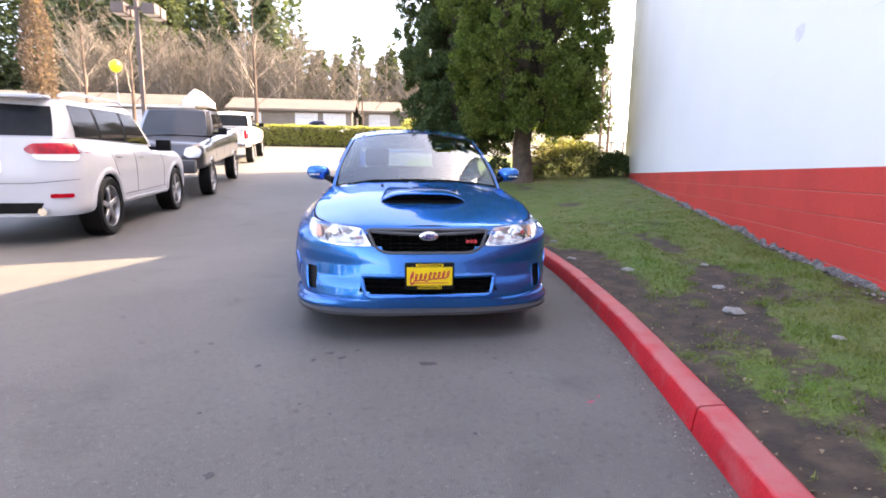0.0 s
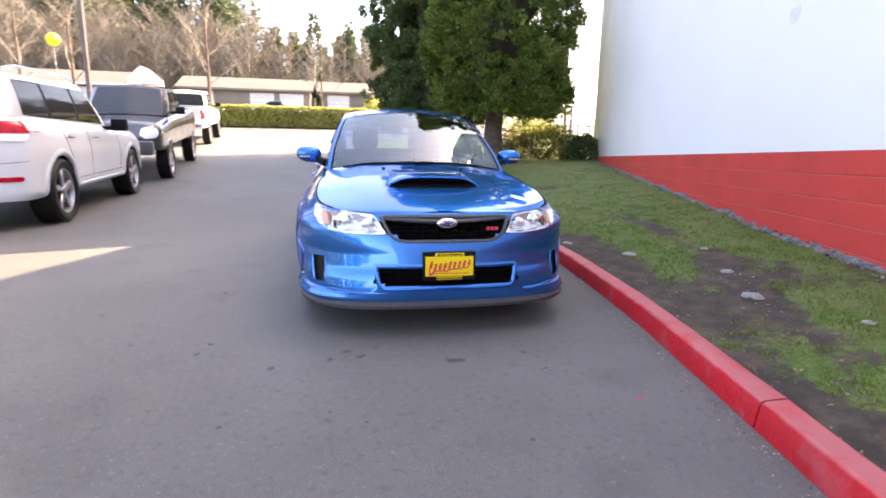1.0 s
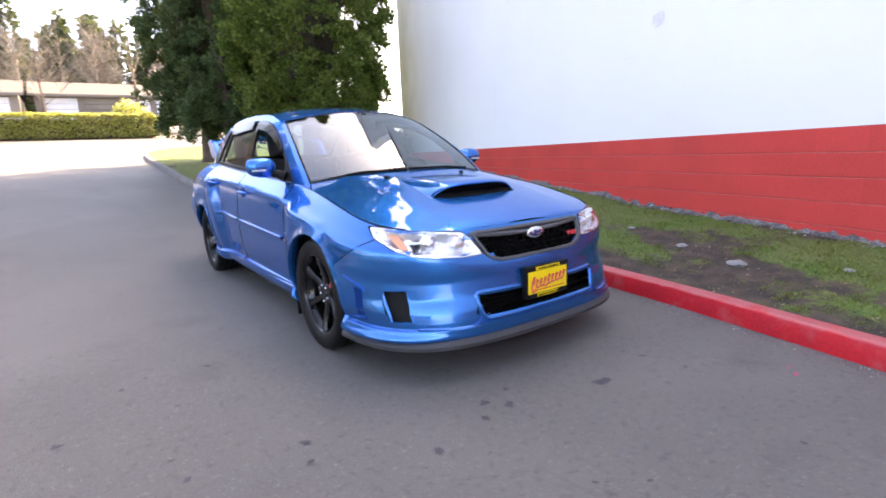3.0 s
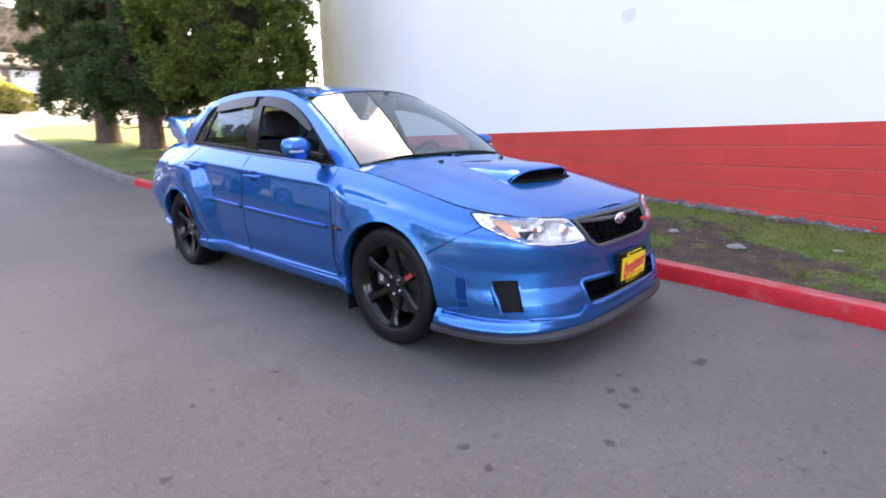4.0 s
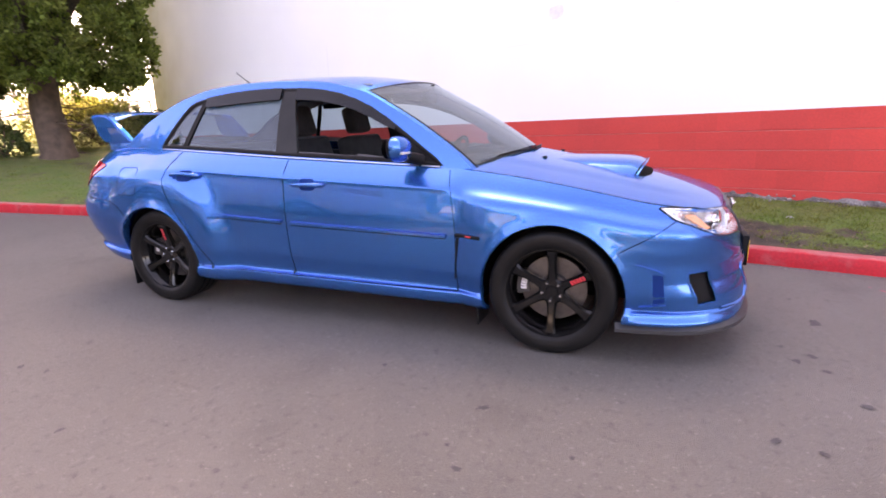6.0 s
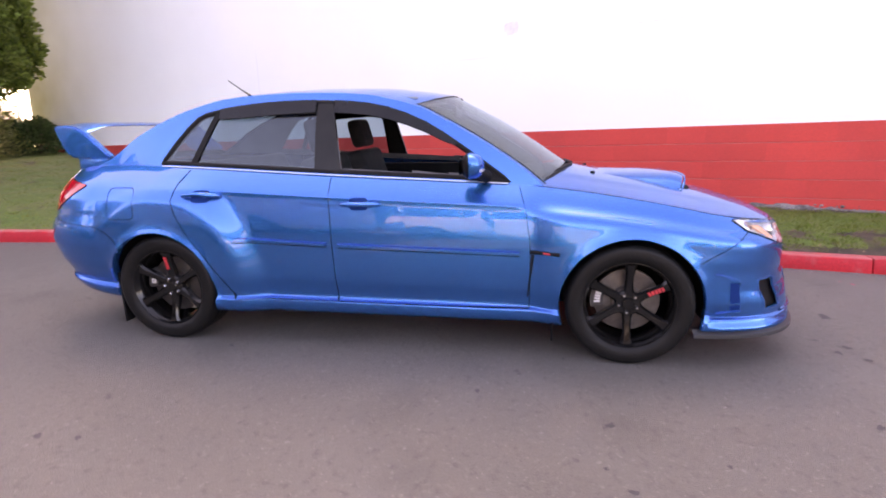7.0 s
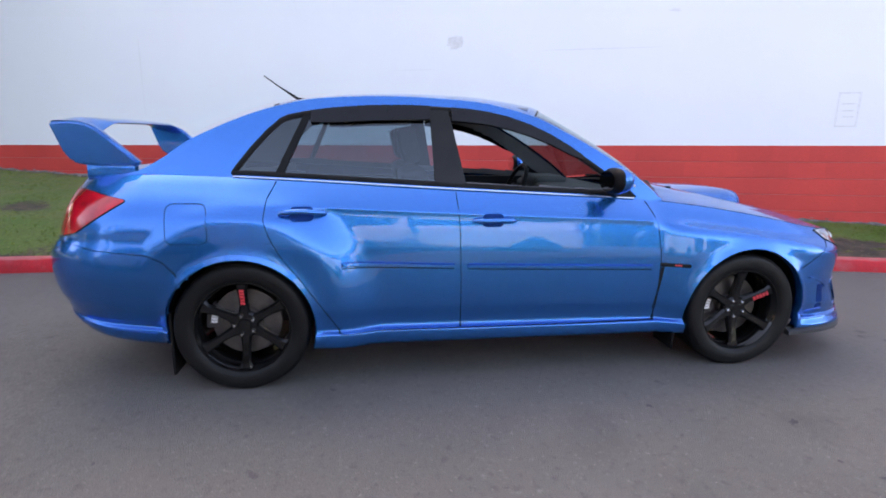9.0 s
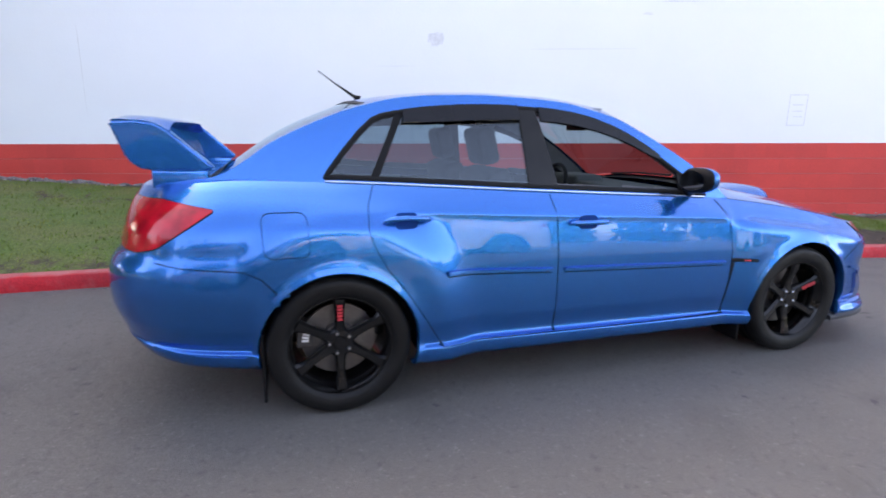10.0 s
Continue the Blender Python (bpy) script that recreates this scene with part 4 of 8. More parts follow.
def mirrored(bm):
    b2 = bm.copy()
    for v in b2.verts:
        v.co.x = -v.co.x
    bmesh.ops.reverse_faces(b2, faces=b2.faces[:])
    return b2


def twice(name, bm, material, parent, label="", smooth=True, sharp=40):
    b2 = mirrored(bm)
    return [part(name, bm, material, parent, label, smooth, sharp), part(name, b2, material, parent, label, smooth, sharp)]


def revolve(bm, prof, axis_x=True, n=48, close=False):
    """Turn (r, x) pairs about the x axis."""
    rings = [[bm.verts.new((x, r * math.cos(2 * math.pi * k / n), r * math.sin(2 * math.pi * k / n))) for k in range(n)] for r, x in prof]
    for a, b in zip(rings, rings[1:] + ([rings[0]] if close else [])):
        for k in range(n):
            bm.faces.new((a[k], a[(k + 1) % n], b[(k + 1) % n], b[k]))
    bmesh.ops.recalc_face_normals(bm, faces=bm.faces[:])


def build_wheel(name, x, y, z, parent, turn=0.0, r=0.318):
    """Outer face towards -x. Six-spoke black rim with a lettered sticker, brake disc and caliper."""
    hub = new(name)
    hub.parent = parent
    hub.matrix_basis = pose(x, y, z)
    hub.empty_display_size = 0.1
    bm = bmesh.new()
    revolve(bm, [(0.221, 0.004), (0.229, -0.010), (0.250, -0.020), (0.29, -0.022), (0.305, -0.016), (r - 0.004, 0.0), (r, 0.012), (r, 0.2), (r - 0.006, 0.215), (0.29, 0.225), (0.235, 0.22), (0.221, 0.21)], n=64)
    for v in bm.verts:
        if v.co.z < -r + 0.006:
            v.co.z = -r + 0.006
    tyre = part("tyre", bm, RUBBER, hub, smooth=True)
    # tread grooves
    bm = bmesh.new()
    for gx in (0.055, 0.105, 0.155):
        revolve(bm, [(r + 0.0006, gx - 0.005), (r + 0.0006, gx + 0.005)], n=64)
    part("tread_groove", bm, VOID, tyre)
    bm = bmesh.new()
    revolve(bm, [(0.215, 0.006), (0.222, -0.006), (0.228, -0.006), (0.228, 0.008), (0.219, 0.014), (0.207, 0.05), (0.2, 0.09), (0.198, 0.2), (0.205, 0.2), (0.207, 0.09)], n=64)
    rim = part("rim", bm, RIM_BLACK, hub, "gloss black six-spoke rim", True, 50)
    bm = bmesh.new()
    for k in range(6):
        a = turn + k * math.pi / 3
        prof = [(0.045, 0.030, 0.036, 0.055), (0.09, 0.022, 0.034, 0.050), (0.14, 0.020, 0.022, 0.042), (0.186, 0.025, 0.010, 0.04), (0.212, 0.034, 0.006, 0.035)]
        rows = []
        for rr, w, xf, th in prof:
            row = []
            for s, xx in ((-1, xf + 0.012), (-0.6, xf), (0.6, xf), (1, xf + 0.012), (0.8, xf + th), (-0.8, xf + th)):
                row.append(bm.verts.new((xx, rr * math.sin(a) + s * w * math.cos(a), rr * math.cos(a) - s * w * math.sin(a))))
            rows.append(row)
        for r0, r1 in zip(rows, rows[1:]):
            for i in range(6):
                bm.faces.new((r0[i], r0[(i + 1) % 6], r1[(i + 1) % 6], r1[i]))
    revolve(bm, [(0.0, 0.028), (0.028, 0.028), (0.032, 0.034), (0.058, 0.036), (0.066, 0.044), (0.066, 0.09)], n=36)
    bmesh.ops.recalc_face_normals(bm, faces=bm.faces[:])
    part("spokes", bm, RIM_BLACK, rim, smooth=True)
    for k in range(5):
        a = turn + 0.3 + k * 2 * math.pi / 5
        bm = bmesh.new()
        revolve(bm, [(0.0, -0.004), (0.006, -0.004), (0.009, 0.0), (0.009, 0.03)], n=6)
        bmesh.ops.translate(bm, vec=(0.028, 0.048 * math.sin(a), 0.048 * math.cos(a)), verts=bm.verts[:])
        part("wheel_nut", bm, STEEL, rim, "bright steel wheel nut")
    bm = bmesh.new()
    revolve(bm, [(0.06, 0.098), (0.165, 0.098), (0.165, 0.124), (0.06, 0.124)], n=48, close=True)
    revolve(bm, [(0.0, 0.075), (0.075, 0.075), (0.08, 0.1)], n=32)
    part("brake_disc", bm, DISC, hub, "steel brake disc", True)
    return hub, rim


def add_caliper(hub, angle, rim_label_angle):
    bm = bmesh.new()
    rows = []
    for k in range(13):
        a = angle + (k - 6) * 0.06
        trim_ = 0.010 if k in (0, 12) else 0.0
        rows.append([bm.verts.new((x, r * math.sin(a), r * math.cos(a))) for x, r in ((0.072 + trim_, 0.120 + trim_), (0.072 + trim_, 0.186 - trim_), (0.15, 0.186 - trim_), (0.15, 0.120 + trim_))])
    for p, q in zip(rows, rows[1:]):
        for j in range(4):
            bm.faces.new((p[j], p[(j + 1) % 4], q[(j + 1) % 4], q[j]))
    bm.faces.new(rows[0])
    bm.faces.new(list(reversed(rows[-1])))
    bmesh.ops.recalc_face_normals(bm, faces=bm.faces[:])
    cal = part("brake_caliper", bm, CALIPER, hub, "dark brake caliper with white marking", True)
    bm = bmesh.new()
    for k in range(4):
        a = angle + (k - 1.5) * 0.1
        m = Matrix.Rotation(-a, 4, "X")
        q = [m @ Vector((0.0705, s * 0.006, r)) for s, r in ((-1, 0.135), (1, 0.135), (1, 0.165), (-1, 0.165))]
        bm.faces.new([bm.verts.new(c) for c in q])
    part("caliper_marking", bm, WHITE_MARK, cal)
    bm = bmesh.new()
    m = Matrix.Rotation(-rim_label_angle, 4, "X")
    for k in range(5):
        r0 = 0.108 + k * 0.0165
        xx = 0.030 - 0.24 * max(0, r0 - 0.1)
        q = [m @ Vector((xx - dx - 0.003, s * 0.011, rr)) for s, rr, dx in ((-1, r0, 0), (1, r0, 0), (1, r0 + 0.013, 0.0030), (-1, r0 + 0.013, 0.0030))]
        bm.faces.new([bm.verts.new(c) for c in q])
    bmesh.ops.recalc_face_normals(bm, faces=bm.faces[:])
    part("rim_sticker", bm, STICKER, hub, "small red sticker on one spoke")


RAIL = [(0.44, 0.905), (0.53, 0.982), (0.64, 1.06), (0.82, 1.172), (0.98, 1.258), (1.13, 1.33), (1.285, 1.373), (1.43, 1.402), (1.64, 1.417), (1.87, 1.423), (2.10, 1.416), (2.30, 1.397), (2.437, 1.366), (2.58, 1.322), (2.72, 1.264), (2.88, 1.185), (2.99, 1.108), (3.08, 1.055), (3.15, 1.03)]
SCREEN_Y, BACK_Y = 1.15, 2.44


def cabin_x(y, z):
    """Half width of the cabin's side at the length y and the height z."""
    zb = smooth_interp(y, TOP_Z)
    base = smooth_interp(y, [(0.4, 0.725), (0.7, 0.752), (1.6, 0.762), (2.3, 0.750), (2.7, 0.722), (3.15, 0.66)])
    h = max(0.0, z - zb)
    return base - 0.31 * h - 0.20 * h * h - 0.10 * max(0.0, h - 0.32)


def rail_point(y):
    z = smooth_interp(y, RAIL)
    return Vector((-cabin_x(y, z), y, z))


def cabin_top(w, s):
    """w runs 0..1 up the windscreen, 1..2 along the roof, 2..3 down the rear window; s runs across."""
    if w <= 1:
        e = rail_point(0.44 + (SCREEN_Y - 0.44) * w)
        c = Vector((0, 0.28 + 0.72 * w, smooth_interp(w, [(0, 0.975), (0.5, 1.208), (1, 1.405)])))
        q = 2.0
    elif w <= 2:
        k = w - 1
        e = rail_point(SCREEN_Y + (BACK_Y - SCREEN_Y) * k)
        c = Vector((0, 1.0 + 1.50 * k, smooth_interp(k, [(0, 1.405), (0.12, 1.435), (0.3, 1.462), (0.5, 1.468), (0.7, 1.458), (0.88, 1.43), (1, 1.398)])))
        q = 2.3
    else:
        k = w - 2
        e = rail_point(BACK_Y + (3.15 - BACK_Y) * k)
        c = Vector((0, 2.50 + 0.64 * k, smooth_interp(k, [(0, 1.398), (0.5, 1.258), (1, 1.045)])))
        q = 2.4
    t = abs(s) ** q
    return Vector((e.x * -s, c.y + (e.y - c.y) * t, c.z + (e.z - c.z) * t))


def cabin_sheet(w0, w1, s0, s1, nw, ns, drop=0.0):
    """A piece of the cabin's upper surface."""
    bm = bmesh.new()
    grid = [[bm.verts.new(cabin_top(w0 + (w1 - w0) * i / nw, s0 + (s1 - s0) * j / ns)) for j in range(ns + 1)] for i in range(nw + 1)]
    for p, q in zip(grid, grid[1:]):
        for j in range(ns):
            bm.faces.new((p[j], p[j + 1], q[j + 1], q[j]))
    bmesh.ops.recalc_face_normals(bm, faces=bm.faces[:])
    if sum(f.normal.z for f in bm.faces) < 0:
        bmesh.ops.reverse_faces(bm, faces=bm.faces[:])
    if drop:
        bm.normal_update()
        for v in bm.verts:
            v.co -= v.normal * drop
    return bm


def build_car():
    car = empty("car", 0, 0, 0, label="glossy blue sports saloon with black wheels and a tall rear wing", category="car")
    us = car_us()
    vs = sorted([k / 44 for k in range(45) if k not in (5, 11, 38)] + [0.106, 0.110, 0.1145, 0.118, 0.124, 0.130, 0.248, 0.253, 0.259, 0.856, 0.861, 0.866])
    nu, nv = len(us), len(vs)
    P = [[body_point(u, v) for v in vs] for u in us]
    # snap the grid to the wheel arches
    for hy, r in ((0.0, ARCH_F), (2.625, ARCH_R)):
        for i in range(nu):
            for j in range(nv):
                p = P[i][j]
                if p.x > -0.7:
                    continue
                d = math.hypot(p.y - hy, p.z - HUB_Z)
                if abs(d - r) < (0.0125 if p.y > -0.2 else 0.017) and d > 0:
                    k = r / d
                    p.y, p.z = hy + (p.y - hy) * k, HUB_Z + (p.z - HUB_Z) * k
    verts = [p for col in P for p in col]
    quads = [(i * nv + j, (i + 1) * nv + j, (i + 1) * nv + j + 1, i * nv + j + 1) for i in range(nu - 1) for j in range(nv - 1)]

    def centre(f):
        return sum((verts[k] for k in f), Vector()) / 4

    def inside_arch(c):
        return c.x < -0.68 and (math.hypot(c.y, c.z - HUB_Z) < ARCH_F - 0.001 or math.hypot(c.y - 2.625, c.z - HUB_Z) < ARCH_R - 0.001)

    nvt = len(verts)
    skin = Skin(verts + [Vector((-p.x, p.y, p.z)) for p in verts], quads + [tuple(nvt + k for k in f) for f in quads])
    # outlines of openings, front view (x, z) on the car's right half
    lamp = rounded([(-0.772, 0.744), (-0.735, 0.741), (-0.66, 0.728), (-0.56, 0.718), (-0.43, 0.706), (-0.405, 0.680), (-0.385, 0.640), (-0.355, 0.596), (-0.46, 0.592), (-0.60, 0.599), (-0.69, 0.614), (-0.75, 0.642), (-0.785, 0.690)], 0.012)
    grille = rounded([(-0.388, 0.694), (0.388, 0.694), (0.335, 0.585), (0.27, 0.556), (-0.27, 0.556), (-0.335, 0.585)], 0.03)
    intake = rounded([(-0.43, 0.415), (0.43, 0.415), (0.40, 0.288), (-0.40, 0.288)], 0.03)
    duct = rounded([(-0.800, 0.450), (-0.714, 0.452), (-0.708, 0.300), (-0.788, 0.296)], 0.012)
    tail = rounded([(3.10, 0.922), (3.30, 0.958), (3.515, 0.955), (3.545, 0.758), (3.40, 0.758), (3.32, 0.780)], 0.015)

    def opening(c):
        if c.y < -0.2:
            for poly in (offset_poly(lamp, -0.010), grille, intake, duct):
                if in_poly(c.x, c.z, poly):
                    return True
        return False

    seam_f = [(-0.2, -0.305), (0.545, -0.305), (0.60, -0.40), (0.66, -0.50), (0.70, -0.56), (0.8, -0.6)]
    door_r = [(0.25, 2.16), (0.40, 2.23), (0.55, 2.335), (0.68, 2.44), (0.80, 2.495), (0.9, 2.50), (1.05, 2.46)]

    def panel_of(c):
        if c.y < interp(c.z, seam_f):
            return "front_bumper"
        if c.y < 0.5:
            return "front_wing"
        if c.z < 0.272 and c.y < 2.4:
            return "side_skirt"
        if c.y < 1.575:
            return "front_door"
        if c.y < interp(c.z, door_r) and c.z > 0.26:
            return "rear_door"
        if c.z < interp(c.y, [(2.87, 0.56), (2.94, 0.655), (3.0, 0.685), (3.24, 0.71), (3.45, 0.735)]) and c.y > 2.87:
            return "rear_bumper"
        return "rear_wing"

    groups = {}
    for f in quads:
        c = centre(f)
        if inside_arch(c) or opening(c):
            continue
        groups.setdefault(panel_of(c), []).append(f)
    full = bpy.data.meshes.new("skin")
    full.from_pydata([tuple(v) for v in verts], [], [tuple(reversed(f)) for f in quads])
    full.update()
    normals = [Vector(v.normal) for v in full.vertices]
    bpy.data.meshes.remove(full)
    for v, n in zip(verts, normals):
        if abs(v.x) < 1e-4:
            n.x = 0
            n.normalize()
    labels = {"front_door": "front door with its window open", "rear_bumper": "", "side_skirt": ""}
    doors = {}
    for name, fs in groups.items():
        both = name in ("front_bumper", "rear_bumper")
        ids = sorted({k for f in fs for k in f})
        remap = {k: n for n, k in enumerate(ids)}
        for side in (1, -1):
            vv = [Vector((verts[k].x * side, verts[k].y, verts[k].z)) for k in ids]
            nn = [Vector((normals[k].x * side, normals[k].y, normals[k].z)) for k in ids]
            ff = [tuple(remap[k] for k in (f if side < 0 else tuple(reversed(f)))) for f in fs]
            if both and side == -1:
                break
            if both:
                off = len(vv)
                vv2 = [Vector((-p.x, p.y, p.z)) for p in vv]
                nn = nn + [Vector((-p.x, p.y, p.z)) for p in nn]
                ff = ff + [tuple(off + k for k in reversed(f)) for f in ff]
                vv = vv + vv2
            ob = link_mesh(name, vv, ff, BLUE, car, labels.get(name, ""), True)
            ob.data.normals_split_custom_set_from_vertices([tuple(n) for n in nn])
            doors.setdefault(name, []).append(ob)
    # turned-in lips of the wheel arches, and near-black liners added to block light
    for hy, r, nm in ((0.0, ARCH_F, "front"), (2.625, ARCH_R, "rear")):
        bm = bmesh.new()
        rows = []
        for k in range(61):
            a = math.pi * (1.16 - 1.32 * k / 60)
            y, z = hy + (r + 0.004) * math.cos(a), HUB_Z + (r + 0.004) * math.sin(a)
            if z < smooth_interp(y, LOW_Z) + 0.005:
                continue
            p, n = skin.hit(y, z, "side")
            far, fn = skin.hit(hy + (r + 0.027) * math.cos(a), HUB_Z + (r + 0.027) * math.sin(a), "side")
            rows.append([bm.verts.new(far + fn * 0.0012), bm.verts.new(p + Vector((-0.005, 0, 0))), bm.verts.new((p.x + 0.02, hy + (r - 0.004) * math.cos(a), HUB_Z + (r - 0.004) * math.sin(a))), bm.verts.new((p.x + 0.05, y, z))])
        for a, b in zip(rows, rows[1:]):
            for q in range(3):
                bm.faces.new((a[q], b[q], b[q + 1], a[q + 1]))
        twice("arch_lip", bm, BLUE, car)
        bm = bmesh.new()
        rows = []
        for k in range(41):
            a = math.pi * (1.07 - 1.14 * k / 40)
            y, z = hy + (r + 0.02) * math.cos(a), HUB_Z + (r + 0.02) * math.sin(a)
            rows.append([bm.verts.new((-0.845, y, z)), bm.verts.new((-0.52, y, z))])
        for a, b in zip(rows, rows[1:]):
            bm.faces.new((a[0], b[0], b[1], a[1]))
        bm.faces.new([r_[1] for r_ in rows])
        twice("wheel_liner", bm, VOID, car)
    # floor pan and engine bay: black boxes added inside the body to block light
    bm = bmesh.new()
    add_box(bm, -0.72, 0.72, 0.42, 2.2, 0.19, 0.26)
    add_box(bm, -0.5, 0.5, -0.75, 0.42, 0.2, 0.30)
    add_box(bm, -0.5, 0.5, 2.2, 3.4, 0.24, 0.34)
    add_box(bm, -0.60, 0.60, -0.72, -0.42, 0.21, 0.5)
    part("floor_pan_block", bm, VOID, car)
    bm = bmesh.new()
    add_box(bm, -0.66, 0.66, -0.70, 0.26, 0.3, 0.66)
    part("engine_bay_block", bm, VOID, car)

    # bonnet and boot lid
    def deck(name, y0, y1, edge, height, cowl, n=46, w=26):
        bm = bmesh.new()
        grid = []
        for i in range(n + 1):
            row = []
            for j in range(-w, w + 1):
                s = j / w
                y = y0 + (y1 - y0) * (i / n)
                yy = y if cowl is None else y0 + (y1 + cowl * abs(s) ** 2.2 - y0) * (i / n)
                x = s * edge(yy)
                row.append(bm.verts.new((x, yy, height(x, yy))))
            grid.append(row)
        for i in range(n):
            for j in range(2 * w):
                try:
                    bm.faces.new((grid[i][j], grid[i][j + 1], grid[i + 1][j + 1], grid[i + 1][j]))
                except ValueError:
                    pass
        bmesh.ops.remove_doubles(bm, verts=bm.verts[:], dist=0.0005)
        bmesh.ops.recalc_face_normals(bm, faces=bm.faces[:])
        if sum(f.normal.z for f in bm.faces) < 0:
            bmesh.ops.reverse_faces(bm, faces=bm.faces[:])
        hv = [v.co.copy() for v in bm.verts]
        bm.verts.index_update()
        hf = [[v.index for v in f.verts] for f in bm.faces]
        return part(name, bm, BLUE, car, smooth=True, sharp=60), Skin(hv, hf)

    bonnet, hood_skin = deck("bonnet", -0.789, 0.27, lambda y: hood_edge(y) - 0.001, hood_z, 0.22)

    def boot_z(x, y):
        ze = smooth_interp(y, TOP_Z)
        xe = boot_edge(y)
        t = min(1.0, abs(x) / max(xe, 0.02))
        zc = smooth_interp(y, [(2.9, 1.055), (3.2, 1.052), (3.38, 1.03), (3.47, 0.99)])
        return ze + (zc - ze) * (1 - t ** 2.4)

    def boot_edge(y):
        if y <= REAR_Y0:
            return side_x(1.0, y)
        c = min(1.0, (y - REAR_Y0) / (TAIL_Y[-1][1] - REAR_Y0))
        return side_x(1.0, REAR_Y0) * max(0.0, 1 - c ** 2.9) ** (1 / 2.9)

    boot, boot_skin = deck("boot_lid", 2.86, 3.469, lambda y: boot_edge(y) - 0.001, boot_z, None, 30)

    def whole(bm):
        b2 = mirrored(bm)
        me = bpy.data.meshes.new("tmp")
        b2.to_mesh(me)
        b2.free()
        bm.from_mesh(me)
        bpy.data.meshes.remove(me)
        bmesh.ops.remove_doubles(bm, verts=bm.verts[:], dist=0.0008)
        return bm

    # cabin: windscreen, roof, rear window
    ws = part("windscreen", cabin_sheet(0.03, 0.990, -0.955, 0.955, 16, 28, 0.003), CLEAR, car, "clear laminated windscreen", True)
    ws.visible_shadow = False
    bl = part("rear_window", cabin_sheet(2.03, 2.93, -0.93, 0.93, 14, 24, 0.003), TINTED, car, "tinted rear window", True)
    bl.visible_shadow = False
    part("roof", cabin_sheet(1.0, 2.0, -1, 1, 40, 32), BLUE, car, smooth=True, sharp=60)
    bm = cabin_sheet(0.0, 1.0, -0.962, -0.946, 16, 2, -0.001)
    twice("windscreen_seal", bm, BLACK_PLASTIC, car, "black windscreen border")
    part("windscreen_seal", cabin_sheet(0.988, 0.999, -0.95, 0.95, 1, 28, 0.001), BLACK_PLASTIC, car)
    twice("windscreen_pillar", cabin_sheet(0.0, 1.0, -1.0, -0.955, 16, 3), BLUE, car)
    twice("rear_pillar_edge", cabin_sheet(2.0, 3.0, -1.0, -0.92, 16, 3), BLUE, car)
    part("rear_window_seal", cabin_sheet(2.0, 2.04, -0.93, 0.93, 1, 24), BLACK_PLASTIC, car)
    part("rear_window_foot", cabin_sheet(2.92, 3.0, -0.93, 0.93, 1, 24), BLACK_PLASTIC, car)
    # sides of the cabin, cut out for the windows
    def waist(y):
        return smooth_interp(y, TOP_Z) + 0.010

    dlo = [(0.60, waist(0.60)), (0.672, 0.988), (0.814, 1.088), (0.965, 1.188), (1.07, 1.248), (1.185, 1.298), (1.29, 1.332), (1.403, 1.356), (1.52, 1.37), (1.643, 1.377), (1.76, 1.38), (1.876, 1.38), (2.02, 1.374), (2.16, 1.363), (2.324, 1.34), (2.40, 1.324), (2.445, 1.303), (2.509, 1.245), (2.585, 1.159), (2.655, 1.070), (2.672, 1.040), (2.662, 1.028)]
    dlo += [(y, waist(y)) for y in (2.60, 2.3, 2.0, 1.7, 1.4, 1.1, 0.8)]
    ny, nz = 190, 34
    sv, sf = [], []
    for i in range(ny + 1):
        y = 0.44 + (3.15 - 0.44) * i / ny
        zb, zr = min(smooth_interp(y, TOP_Z), smooth_interp(y, RAIL) - 0.002), smooth_interp(y, RAIL)
        for j in range(nz + 1):
            z = zb + (zr - zb) * j / nz
            sv.append(Vector((-cabin_x(y, z), y, z)))
    for i in range(ny):
        for j in range(nz):
            k = i * (nz + 1) + j
            sf.append((k, k + 1, k + nz + 2, k + nz + 1))
    cab = Skin(sv, sf)

    def side_piece(keep, drop=0.0):
        bm = bmesh.new()
        vs_ = [bm.verts.new(v + Vector((drop, 0, 0))) for v in sv]
        for f in sf:
            c = sum((sv[k] for k in f), Vector()) / 4
            if keep(c):
                bm.faces.new([vs_[k] for k in f])
        for v in [v for v in bm.verts if not v.link_faces]:
            bm.verts.remove(v)
        bmesh.ops.recalc_face_normals(bm, faces=bm.faces[:])
        if sum(f.normal.x for f in bm.faces) > 0:
            bmesh.ops.reverse_faces(bm, faces=bm.faces[:])
        return bm

    small = offset_poly(dlo, -0.012)
    twice("windscreen_pillar", side_piece(lambda c: c.y < 1.2 and not in_poly(c.y, c.z, small)), BLUE, car)
    twice("roof_rail", side_piece(lambda c: 1.2 <= c.y < 2.3 and not in_poly(c.y, c.z, small)), BLUE, car)
    twice("rear_pillar", side_piece(lambda c: c.y >= 2.3 and not in_poly(c.y, c.z, small)), BLUE, car)
    inner = offset_poly(dlo, -0.03)
    twice("pillar_lining", side_piece(lambda c: not in_poly(c.y, c.z, inner), 0.025), LINING, car)
    cab.ring("window_frame", small, 0.030, "side", 0.004, BLACK_PLASTIC, car, "black window frame", mirror=True)

    def top_z(y):
        return max(interp(y, sorted(dlo[:20])), waist(y)) - 0.012

    def pane(name, y0b, y1b, y0t, y1t, lift, mat, label, thick=0.004):
        """A piece of the window band between two leaning lines."""
        n = 7
        up = [(y0t + (y1t - y0t) * k / n, top_z(y0t + (y1t - y0t) * k / n)) for k in range(n + 1)]
